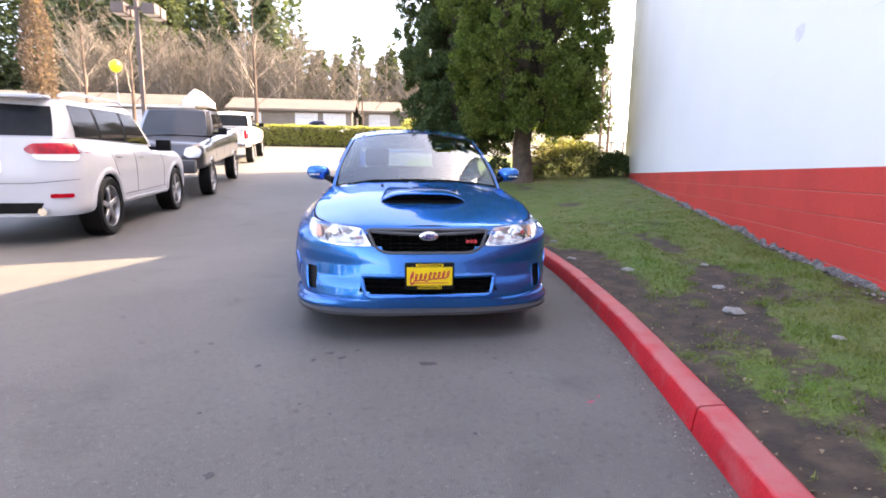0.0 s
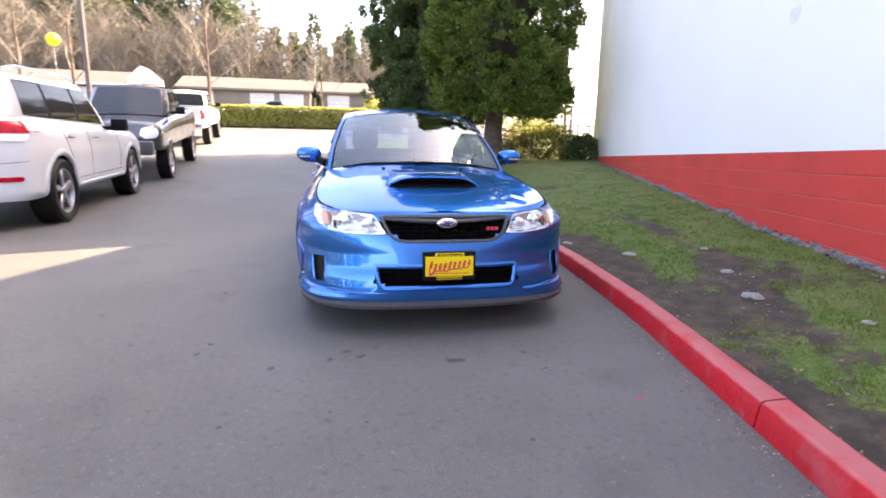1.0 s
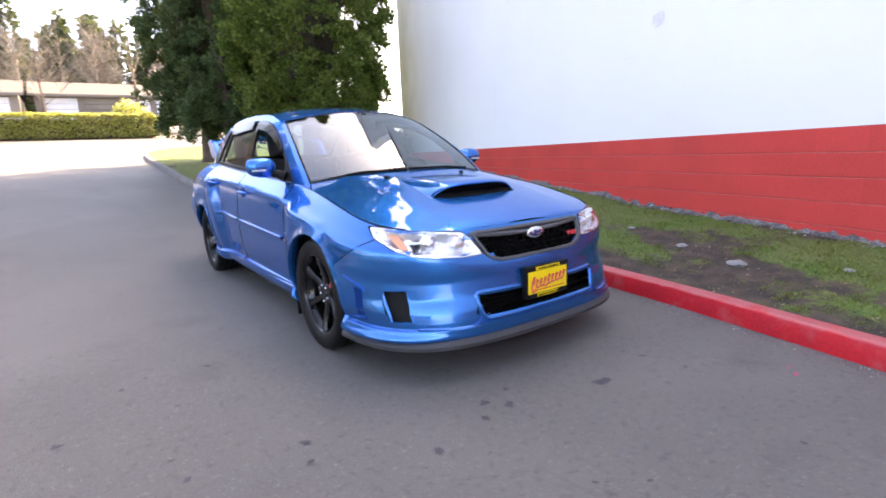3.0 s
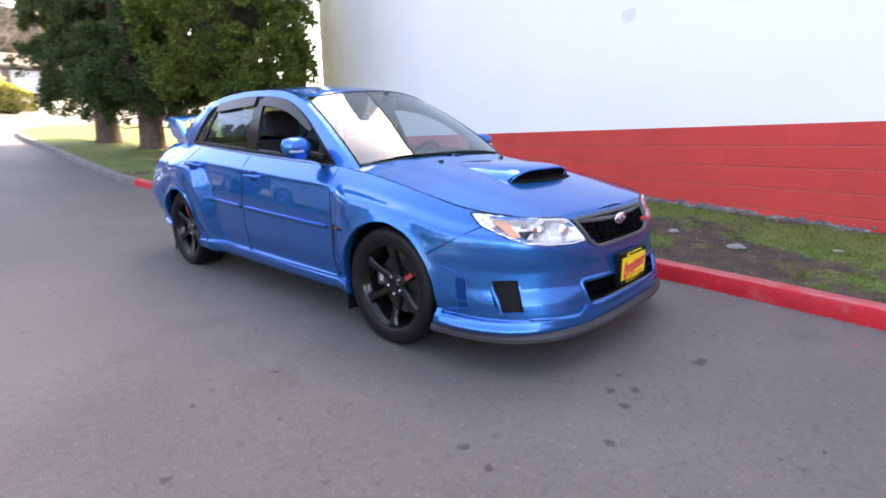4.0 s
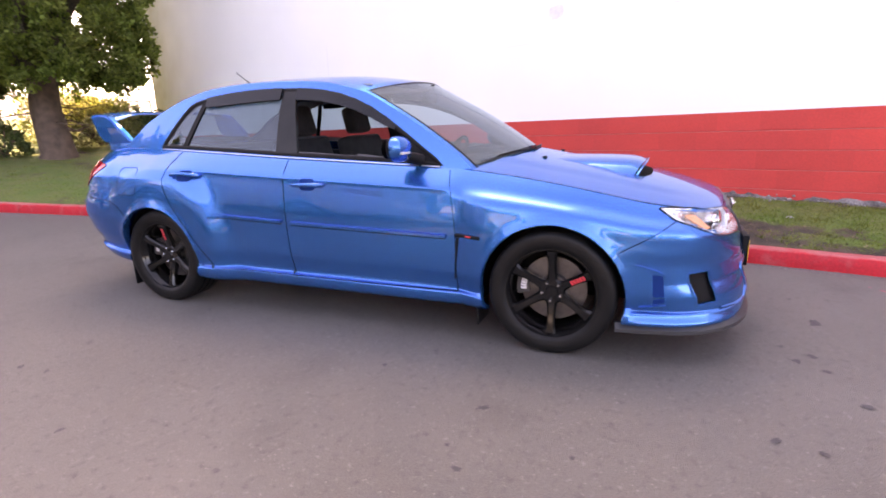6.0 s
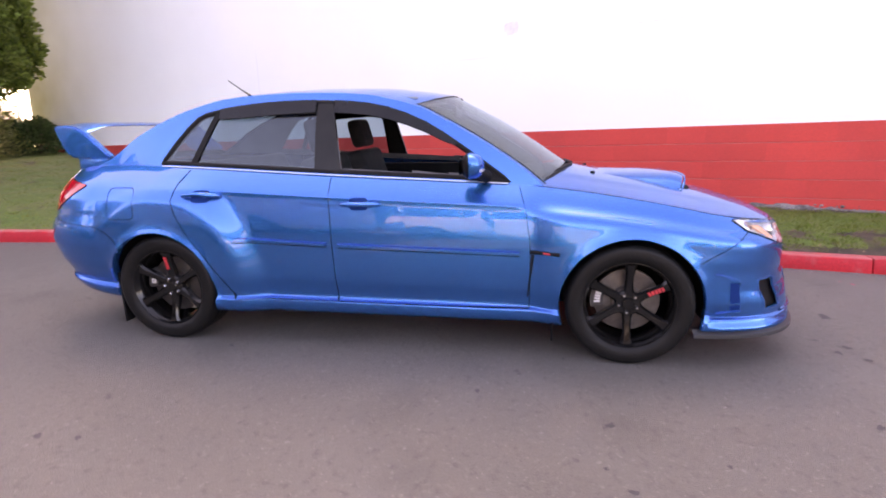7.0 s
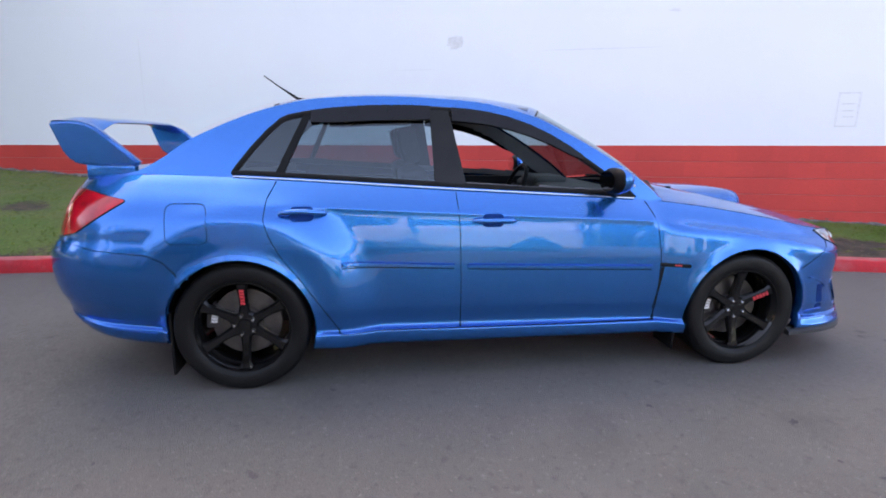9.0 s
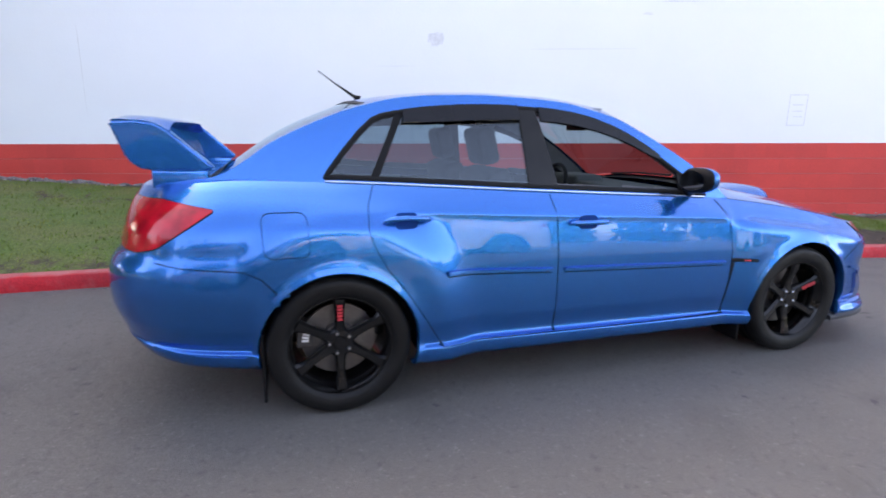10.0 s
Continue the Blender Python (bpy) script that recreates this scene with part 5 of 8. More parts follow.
        dn = [(y1b + (y0b - y1b) * k / 3, waist(y1b + (y0b - y1b) * k / 3) + 0.006) for k in range(4)]
        return cab.patch(name, up + dn, "side", lift, mat, car, label, 0.06, thick, True)

    for o in pane("rear_side_window", 1.68, 2.445, 1.70, 2.30, -0.006, TINTED, "tinted glass", 0.0) + pane("quarter_window", 2.455, 2.655, 2.31, 2.44, -0.006, TINTED, "tinted glass", 0.0):
        o.visible_shadow = False
    pane("door_pillar", 1.53, 1.69, 1.61, 1.705, 0.002, GLOSS_BLACK, "black pillar between the doors", 0.02)
    pane("window_divider", 2.43, 2.468, 2.288, 2.325, 0.002, BLACK_PLASTIC, "black window divider", 0.012)
    corner = [(0.61, waist(0.61) + 0.004), (0.672, 0.982), (0.80, 1.07), (0.785, waist(0.79) + 0.004)]
    cab.patch("mirror_corner", corner, "side", 0.001, BLACK_PLASTIC, car, "black corner by the mirror", 0.05, 0.012, True)
    cab.ring("waist_trim", [(y, waist(y) - 0.006) for y in (0.62, 0.9, 1.2, 1.5, 1.8, 2.1, 2.4, 2.66)], 0.010, "side", 0.005, WAIST, car, "thin bright trim below the windows", True, closed=False)
    # wind deflectors stand a little out from the frame
    for ys, deep, lab in (((1.595, 1.50, 1.40, 1.29, 1.18, 1.07, 0.965, 0.90), (0.064, 0.064, 0.062, 0.06, 0.055, 0.05, 0.04, 0.02), "front_wind_deflector"), ((2.295, 2.2, 2.1, 2.0, 1.9, 1.8, 1.705), (0.052, 0.064, 0.07, 0.07, 0.07, 0.068, 0.064), "rear_wind_deflector")):
        up = [(y, top_z(y) + 0.004) for y in ys]
        dn = [(y, top_z(y) - d) for y, d in zip(ys, deep)]
        cab.patch(lab, up + dn[::-1], "side", 0.016, SMOKE_SOLID, car, "smoked acrylic wind deflector over the window", 0.05, 0.014, True)
    # roof aerial
    bm = bmesh.new()
    add_tube(bm, [(0, 2.40, 1.418), (0, 2.43, 1.434), (0, 2.53, 1.497), (0, 2.62, 1.560)], [0.022, 0.009, 0.004, 0.003], 8)
    bmesh.ops.scale(bm, vec=(1, 1, 1), verts=bm.verts[:])
    part("aerial", bm, BLACK_PLASTIC, car, "short black roof aerial", True)

    # shut lines
    def line(pts, view, sk=skin, mirror=True, w=0.006, mat=VOID, name="shut_line"):
        sk.ring(name, pts, w, view, 0.002, mat, car, mirror=mirror, closed=False)

    line([(0.50, 0.27), (0.497, 0.45), (0.50, 0.63), (0.525, 0.80), (0.56, 0.905)], "side")
    line([(1.562, 0.275), (1.568, 0.5), (1.575, 0.75), (1.588, 0.955)], "side")
    line([(2.16, 0.275), (2.20, 0.34), (2.25, 0.42), (2.335, 0.55), (2.42, 0.66), (2.475, 0.76), (2.50, 0.84), (2.49, 0.93), (2.455, 1.005)], "side")
    line([(0.50, 0.272), (1.0, 0.270), (1.6, 0.272), (2.16, 0.274)], "side")
    line([(-0.545, 0.688), (-0.50, 0.660), (-0.441, 0.624), (-0.37, 0.584), (-0.312, 0.550)], "side")
    line([(2.87, 0.56), (2.89, 0.60), (2.94, 0.655), (3.0, 0.685), (3.11, 0.697), (3.235, 0.71), (3.33, 0.728)], "side")
    fuel = rounded([(2.74, 0.735), (2.92, 0.735), (2.93, 0.91), (2.75, 0.91)], 0.04, 6)
    skin.ring("fuel_flap_line", fuel, 0.005, "side", 0.0012, VOID, car)
    # wing to bonnet gap
    gap = [(-(hood_edge(y) - 0.004), y) for y in np.linspace(-0.64, 0.47, 30)]
    hood_skin.ring("shut_line", [(float(a), float(b)) for a, b in gap], 0.006, "top", 0.002, VOID, car, mirror=True, closed=False)

    # front: grille, lamps, intakes
    def inset_panel(name, poly, depth, material, mirror=False, label="", grid=0.05):
        return skin.patch(name, offset_poly(poly, 0.012), "front", -depth, material, car, label, grid, 0.0, mirror)

    inset_panel("grille_backing", grille, 0.05, VOID)
    skin.ring("grille_surround", grille, 0.022, "front", 0.010, GREY_PLASTIC, car, "satin grey grille surround")
    for k in range(13):
        x = -0.36 + 0.06 * k
        zt, zb = 0.692, 0.562
        if abs(x) > 0.31:
            zb = 0.60
        skin.ring("grille_bar", [(x, zb), (x, zt)], 0.005, "front", -0.028, BLACK_PLASTIC, car, closed=False)
    for k in range(5):
        z = 0.578 + 0.026 * k
        w = 0.29 + 0.02 * k
        skin.ring("grille_bar", [(-w, z), (w, z)], 0.006, "front", -0.026, BLACK_PLASTIC, car, closed=False)
    skin.ring("grille_wing", [(-0.40, 0.690), (-0.30, 0.683), (-0.15, 0.674), (0.0, 0.668), (0.15, 0.674), (0.30, 0.683), (0.40, 0.690)], 0.020, "front", 0.004, GREY_PLASTIC, car, "satin grey bar across the grille", closed=False)
    # oval badge, plain
    bm = bmesh.new()
    bmesh.ops.create_uvsphere(bm, u_segments=32, v_segments=12, radius=1)
    bmesh.ops.transform(bm, matrix=Matrix.Translation((0, -0.848, 0.658)) @ Matrix.Diagonal((0.062, 0.012, 0.031, 1)), verts=bm.verts[:])
    badge = part("badge", bm, CHROME, car, "oval chrome badge with dark blue field", True)
    bm = bmesh.new()
    bmesh.ops.create_uvsphere(bm, u_segments=32, v_segments=12, radius=1)
    bmesh.ops.transform(bm, matrix=Matrix.Translation((0, -0.8505, 0.658)) @ Matrix.Diagonal((0.052, 0.0115, 0.023, 1)), verts=bm.verts[:])
    part("badge_field", bm, surface("badge_blue", (0.02, 0.04, 0.16), None, 9, 0.2, coat=1.0), badge, smooth=True)
    bm = bmesh.new()
    for sx, sz, r in ((-0.027, 0.004, 0.010), (0.0, -0.006, 0.006), (0.012, 0.010, 0.006), (0.018, -0.008, 0.006), (0.034, 0.0, 0.006), (-0.006, 0.012, 0.005)):
        bmesh.ops.create_icosphere(bm, subdivisions=1, radius=r, matrix=Matrix.Translation((sx, -0.8605, 0.658 + sz)))
    for v in bm.verts:
        v.co.y = -0.8605 + (v.co.y + 0.8605) * 0.35
    part("badge_star", bm, CHROME, badge)
    bm = bmesh.new()
    for k, x in enumerate((0.235, 0.262, 0.286)):
        add_box(bm, x, x + 0.02, -0.866, -0.859, 0.616, 0.638, 0.002, 1)
    part("grille_emblem", bm, STICKER, car, "small red emblem in the grille")

    # headlamps
    def from_rim(x, z):
        q = Vector((x, z))
        gap = 1.0
        for a, b in zip(lamp, lamp[1:] + lamp[:1]):
            a, b = Vector(a), Vector(b)
            t = max(0.0, min(1.0, (q - a).dot(b - a) / max((b - a).length_squared, 1e-9)))
            gap = min(gap, (q - a - (b - a) * t).length)
        return 0.0015 if gap < 0.012 else 0.0015 - min(0.036, 1.6 * (gap - 0.012))

    skin.patch("headlamp_bowl", lamp, "front", from_rim, REFLECTOR, car, "bright reflector", 0.014, 0.0, True)
    skin.ring("headlamp_rim", lamp, 0.005, "front", 0.0045, BLACK_PLASTIC, car, mirror=True)
    for o in skin.patch("headlamp_lens", offset_poly(lamp, -0.001), "front", 0.004, LAMP_GLASS, car, "clear headlamp lens", 0.04, 0.0, True):
        o.visible_shadow = False
    bm = bmesh.new()
    bmesh.ops.create_uvsphere(bm, u_segments=24, v_segments=14, radius=0.036, matrix=Matrix.Translation((-0.585, -0.712, 0.660)))
    twice("projector", bm, CHROME, car, "round projector lens")
    bm = bmesh.new()
    rr = [bm.verts.new((-0.585 + 0.060 * math.cos(k * math.pi / 12), -0.728, 0.660 + 0.060 * math.sin(k * math.pi / 12))) for k in range(24)]
    r2 = [bm.verts.new((-0.585 + 0.038 * math.cos(k * math.pi / 12), -0.738, 0.660 + 0.038 * math.sin(k * math.pi / 12))) for k in range(24)]
    for k in range(24):
        bm.faces.new((rr[k], rr[(k + 1) % 24], r2[(k + 1) % 24], r2[k]))
    twice("projector_bezel", bm, CHROME, car)
    bm = bmesh.new()
    bmesh.ops.create_uvsphere(bm, u_segments=20, v_segments=12, radius=1, matrix=Matrix.Translation((-0.46, -0.778, 0.646)) @ Matrix.Diagonal((0.045, 0.02, 0.036, 1)))
    twice("headlamp_inner_bowl", bm, REFLECTOR, car)
    amber = rounded([(-0.742, 0.712), (-0.705, 0.712), (-0.690, 0.650), (-0.722, 0.650)], 0.01)
    skin.patch("side_marker", amber, "front", -0.010, AMBER, car, "amber indicator inside the lamp", 0.02, 0.01, True)

    inset_panel("intake_backing", intake, 0.10, VOID)
    skin.ring("intake_surround", intake, 0.030, "front", 0.006, BLUE, car)
    for k in range(3):
        z = 0.315 + 0.036 * k
        skin.ring("intake_bar", [(-0.41, z), (0.41, z)], 0.008, "front", -0.05, BLACK_PLASTIC, car, closed=False)
    inset_panel("duct_backing", duct, 0.02, BLACK_PLASTIC, True)
    skin.ring("duct_surround", duct, 0.013, "front", 0.002, BLUE, car, mirror=True)
    skin.ring("bumper_crease", [(-0.70, 0.27), (-0.55, 0.262), (-0.45, 0.262), (-0.415, 0.30)], 0.018, "front", 0.007, BLUE, car, mirror=True, closed=False)
    skin.ring("bumper_ledge", [(-0.44, 0.272), (-0.2, 0.268), (0, 0.267), (0.2, 0.268), (0.44, 0.272)], 0.02, "front", 0.008, BLUE, car, closed=False)
    # side fin of the bumper
    skin.ring("bumper_fin", [(-0.385, 0.495), (-0.43, 0.484), (-0.467, 0.470), (-0.505, 0.455), (-0.522, 0.435)], 0.014, "side", 0.008, BLUE, car, mirror=True, closed=False)
    skin.ring("bumper_fin", [(-0.41, 0.288), (-0.47, 0.297), (-0.525, 0.300)], 0.014, "side", 0.008, BLUE, car, mirror=True, closed=False)
    # lip spoiler
    bm = bmesh.new()
    rows = []
    for k in range(41):
        u = math.sin(k / 40 * math.pi / 2) ** 0.9 * 0.965
        p = body_point(u, 0.0)
        d = Vector((p.x, (p.y + 0.18) * 1.2, 0)).normalized()
        q = p + d * 0.028
        rows.append([bm.verts.new(p + Vector((0, 0, 0.012)) - d * 0.03), bm.verts.new(p + d * 0.006 + Vector((0, 0, 0.010))), bm.verts.new(q + Vector((0, 0, -0.012))), bm.verts.new(q + Vector((0, 0, -0.030))), bm.verts.new(p + Vector((0, 0, -0.034)) - d * 0.05)])
    for a, b in zip(rows, rows[1:]):
        for j in range(4):
            bm.faces.new((a[j], b[j], b[j + 1], a[j + 1]))
    bmesh.ops.recalc_face_normals(bm, faces=bm.faces[:])
    part("front_lip", whole(bm), LIP_GREY, car, "dark grey front lip", True)

    # number plate with a dealer insert: plain shapes
    bm = bmesh.new()
    add_box(bm, -0.155, 0.155, -0.937, -0.905, 0.336, 0.504, 0.006)
    plate = part("plate_frame", bm, BLACK_PLASTIC, car, "black frame of a yellow dealer plate", True)
    bm = bmesh.new()
    add_box(bm, -0.142, 0.142, -0.9405, -0.934, 0.362, 0.478, 0.002, 1)
    add_box(bm, -0.085, 0.085, -0.9405, -0.934, 0.4815, 0.498, 0.001, 1)
    add_box(bm, -0.075, 0.075, -0.9405, -0.934, 0.3405, 0.358, 0.001, 1)
    part("plate_insert", bm, PLATE_YELLOW, plate, "yellow plate insert")
    bm = bmesh.new()
    script = []
    for k in range(110):
        t = k / 109
        w = 2 * math.pi * 8.5 * t
        big = 1.9 if t < 0.1 else (1.35 if 0.42 < t < 0.5 else 1.0)
        x = -0.118 + 0.236 * t + 0.011 * math.cos(w)
        z = 0.418 + 0.022 * big * math.sin(w) + 0.10 * (x + 0.02)
        script.append((x + 0.25 * (z - 0.42), -0.9415, z))
    add_tube(bm, script, 0.0046, 5)
    add_box(bm, -0.12, 0.12, -0.9425, -0.9405, 0.376, 0.381, 0)
    part("plate_marking", bm, STICKER, plate, "red script-like scrawl")
    for row in range(2):
        bm = bmesh.new()
        for k in range(9):
            z0 = 0.4855 if row == 0 else 0.345
            add_box(bm, -0.072 + 0.0165 * k, -0.060 + 0.0165 * k, -0.9425, -0.9405, z0, z0 + 0.009, 0)
        tagged(part("plate_small_marking", bm, VOID, plate, "small black bars"), kind="stuff")
    # bonnet scoop
    bm = bmesh.new()
    rows = []
    stations = [(-0.405, 0.012), (-0.40, 0.030), (-0.385, 0.060), (-0.36, 0.065), (-0.32, 0.064), (-0.24, 0.053), (-0.14, 0.036), (-0.04, 0.019), (0.06, 0.005), (0.11, -0.004)]
    for y, h in stations:
        w = interp(y, [(-0.405, 0.31), (-0.2, 0.305), (0.11, 0.27)])
        row = []
        for j in range(-14, 15):
            s = j / 14
            x = w * s
            hh = h * (1 - abs(s) ** 5) - 0.004 * (abs(s) > 0.99)
            yy = y + (0.05 * abs(s) ** 3 if y < -0.3 else 0)
            row.append(bm.verts.new((x, yy, hood_z(x, yy) + hh)))
        rows.append(row)
    for a, b in zip(rows[2:], rows[3:]):
        for j in range(28):
            bm.faces.new((a[j], a[j + 1], b[j + 1], b[j]))
    for r_ in rows[:2]:
        for v in r_:
            bm.verts.remove(v)
    bmesh.ops.recalc_face_normals(bm, faces=bm.faces[:])
    if sum(f.normal.z for f in bm.faces) < 0:
        bmesh.ops.reverse_faces(bm, faces=bm.faces[:])
    scoop = part("bonnet_scoop", bm, BLUE, car, smooth=True, sharp=60)
    bm = bmesh.new()
    up, lo, inn = [], [], []
    for j in range(-14, 15):
        s = j / 14
        x = 0.303 * s
        yy = -0.392 + 0.05 * abs(s) ** 3
        up.append(bm.verts.new((x, yy + 0.006, hood_z(x, yy) + 0.059 * (1 - abs(s) ** 5))))
        lo.append(bm.verts.new((x, yy - 0.035, hood_z(x, yy - 0.035) + 0.003)))
        inn.append(bm.verts.new((x * 0.96, yy + 0.06, hood_z(x, yy + 0.05) + 0.004)))
    for j in range(28):
        bm.faces.new((up[j], up[j + 1], inn[j + 1], inn[j]))
        bm.faces.new((lo[j], lo[j + 1], inn[j + 1], inn[j]))
    part("scoop_mouth", bm, VOID, scoop, "black mouth of the scoop", True)
    bm = bmesh.new()
    lipa = [(0.307 * j / 14, -0.397 + 0.05 * abs(j / 14) ** 3, hood_z(0.303 * j / 14, -0.39) + 0.061 * (1 - abs(j / 14) ** 5)) for j in range(-14, 15)]
    add_tube(bm, lipa, 0.006, 6)
    part("scoop_lip", bm, BLUE, scoop, smooth=True)
    # wipers and cowl
    bm = bmesh.new()
    cowl = []
    for j in range(-16, 17):
        s = j / 16
        y = 0.27 + 0.22 * abs(s) ** 2.2
        x = s * 0.70
        cowl.append((x, y))
    for (x0, y0), (x1, y1) in zip(cowl, cowl[1:]):
        q = [bm.verts.new((x, y + d, hood_z(x, min(y, 0.48)) - 0.012 - dz)) for x, y, d, dz in ((x0, y0, -0.03, 0.0), (x1, y1, -0.03, 0.0), (x1, y1, 0.08, 0.012), (x0, y0, 0.08, 0.012))]
        bm.faces.new(q)
    part("cowl", bm, BLACK_PLASTIC, car, "black cowl below the windscreen")
    bm = bmesh.new()
    add_tube(bm, [(-0.08, 0.262, 0.972), (-0.35, 0.322, 0.972), (-0.60, 0.440, 0.940)], 0.008, 6)
    add_tube(bm, [(0.50, 0.352, 0.954), (0.25, 0.292, 0.975), (-0.05, 0.262, 0.978)], 0.008, 6)
    part("wiper", bm, BLACK_PLASTIC, car, smooth=True)
    for x in (-0.3, 0.3):
        bm = bmesh.new()
        add_box(bm, x - 0.012, x + 0.012, 0.14, 0.165, hood_z(x, 0.15) - 0.002, hood_z(x, 0.15) + 0.010, 0.004)
        part("washer_jet", bm, BLACK_PLASTIC, car, smooth=True)

    # door furniture
    for y0, z0, who in ((1.32, 0.822, "front_door"), (2.24, 0.862, "rear_door")):
        for side in (1, -1):
            door = doors[who][0 if side == 1 else 1]
            bm = bmesh.new()
            pts = []
            for k in range(11):
                t = k / 10
                y = y0 + 0.21 * t - 0.02
                z = z0 - 0.012 * (t - 0.5) * 0 - 0.002 * t
                p, n = skin.hit(y, z, "side")
                pts.append(p + n * (0.010 + 0.026 * math.sin(math.pi * t) ** 0.5))
            add_tube(bm, pts, [0.009] + [0.0135] * 9 + [0.009], 10)
            for v in bm.verts:
                v.co.x *= side
            if side < 0:
                bmesh.ops.reverse_faces(bm, faces=bm.faces[:])
            part("door_handle", bm, BLUE, door, smooth=True)
        cup = rounded([(y0 + 0.035, z0 - 0.032), (y0 + 0.145, z0 - 0.032), (y0 + 0.145, z0 + 0.034), (y0 + 0.035, z0 + 0.034)], 0.03, 6)
        # flat patch, painted darker for the shade behind the handle
        skin.patch("handle_recess_shade", cup, "side", 0.0012, RECESS_SHADE, car, "", 0.03, 0.004, True)
    for y0, y1, z0, z1 in ((0.55, 1.535, 0.574, 0.598), (1.605, 2.15, 0.602, 0.622)):
        skin.ring("door_moulding", [(y0, z0), (y0 + 0.04, z0), (y1 - 0.04, z1), (y1, z1)], 0.026, "side", 0.016, BLUE, car, mirror=True, closed=False)
        # shadow line below the moulding, painted on as a black strip
        skin.ring("moulding_shadow_strip", [(y0, z0 - 0.016), (y1, z1 - 0.016)], 0.008, "side", 0.0015, BLACK_PLASTIC, car, mirror=True, closed=False)
    # wing vent with black slot and emblem
    skin.ring("wing_vent", [(0.352, 0.580), (0.42, 0.583), (0.498, 0.582)], 0.026, "side", 0.004, BLACK_PLASTIC, car, "black slot behind the front wheel", True, closed=False)
    # shade of the shallow recess, drawn as a narrow black patch
    skin.patch("wing_recess_shade", [(0.476, 0.570), (0.492, 0.570), (0.512, 0.335), (0.507, 0.335)], "side", 0.002, BLACK_PLASTIC, car, "black tapering patch for the recess's shade by the door", 0.05, 0.004, True)
    skin.ring("wing_emblem", [(0.398, 0.582), (0.432, 0.583)], 0.014, "side", 0.007, STICKER, car, "small red emblem on the wing", True, closed=False)
    # the corner slot's shade, laid on the skin as a dark blue patch
    skin.patch("bumper_slot_shade", [(-0.460, 0.452), (-0.504, 0.444), (-0.520, 0.316), (-0.470, 0.308)], "side", 0.002, RECESS_SHADE, car, "narrow dark blue patch for the shade in the bumper's corner slot", 0.05, 0.004, True)

    # mirrors
    bm = bmesh.new()
    bmesh.ops.create_uvsphere(bm, u_segments=28, v_segments=18, radius=1)
    for v in bm.verts:
        x, y, z = v.co
        sx = abs(x) ** 0.75 * (1 if x > 0 else -1)
        sz = abs(z) ** 0.8 * (1 if z > 0 else -1)
        yy = y * 0.066 if y < 0 else y * 0.045
        v.co = Vector((-0.884 + 0.102 * sx, 0.797 + yy + 0.012 * x, 1.022 + 0.066 * sz * (1 + 0.08 * x) - 0.008 * x))
    mir = twice("mirror", bm, BLUE, car, "blue wing mirror")
    for side, m in ((1, mir[0]), (-1, mir[1])):
        bm = bmesh.new()
        bmesh.ops.create_circle(bm, cap_ends=True, segments=24, radius=1)
        for v in bm.verts:
            v.co = Vector((side * (-0.884 + 0.084 * v.co.x), 0.846, 1.022 + 0.052 * v.co.y))
        part("mirror_glass", bm, CHROME, m, "mirror glass")
        bm = bmesh.new()
        bmesh.ops.create_uvsphere(bm, u_segments=28, v_segments=18, radius=1)
        bmesh.ops.bisect_plane(bm, geom=bm.verts[:] + bm.edges[:] + bm.faces[:], plane_co=(0, 0.25, 0), plane_no=(0, -1, 0), clear_outer=True)
        for v in bm.verts:
            x, y, z = v.co
            sx = abs(x) ** 0.75 * (1 if x > 0 else -1)
            sz = abs(z) ** 0.8 * (1 if z > 0 else -1)
            v.co = Vector((side * (-0.884 + 0.1035 * sx), 0.797 + 0.047 * y + 0.012 * x, 1.022 + 0.0675 * sz * (1 + 0.08 * x) - 0.008 * x))
        bmesh.ops.recalc_face_normals(bm, faces=bm.faces[:])
        part("mirror_bezel", bm, BLACK_PLASTIC, m, "black back of the mirror", True)
        bm = bmesh.new()
        add_box(bm, -0.960, -0.870, 0.730, 0.752, 0.998, 1.012, 0.005)
        for v in bm.verts:
            v.co.x *= side
        part("indicator", bm, LENS, m, "slim clear indicator")
        bm = bmesh.new()
        add_tube(bm, [(side * -0.745, 0.73, 0.955), (side * -0.79, 0.76, 0.975), (side * -0.83, 0.785, 0.985)], [0.035, 0.028, 0.024], 10)
        part("mirror_foot", bm, BLACK_PLASTIC, m, smooth=True)

    # rear wing
    bm = bmesh.new()
    rows = []
    for k in range(-20, 21):
        s = k / 20
        x = 0.585 * s
        e = min(1.0, max(0.0, (abs(s) - 0.66) / 0.34))
        e = e * e * (3 - 2 * e)
        zz = 1.276 + 0.006 * (1 - s * s) - 0.030 * e
        yy = 3.392 - 0.010 * (1 - s * s)
        sec = []
        for q in range(14):
            a = 2 * math.pi * q / 14
            c, t = math.cos(a), math.sin(a)
            sec.append(bm.verts.new((x, yy + 0.100 * c, zz + (0.012 + 0.008 * e) * t + (0.010 + 0.012 * e) * c)))
        rows.append(sec)
    for a, b in zip(rows, rows[1:]):
        for q in range(14):
            bm.faces.new((a[q], a[(q + 1) % 14], b[(q + 1) % 14], b[q]))
    bmesh.ops.recalc_face_normals(bm, faces=bm.faces[:])
    blade = part("wing_blade", bm, BLUE, car, "broad blue rear wing blade", True)
    bm = bmesh.new()
    prof = [(3.105, 1.074), (3.14, 1.062), (3.28, 1.062), (3.37, 1.068), (3.415, 1.085), (3.445, 1.120), (3.470, 1.190), (3.497, 1.268), (3.40, 1.274), (3.335, 1.266), (3.285, 1.240), (3.20, 1.160)]
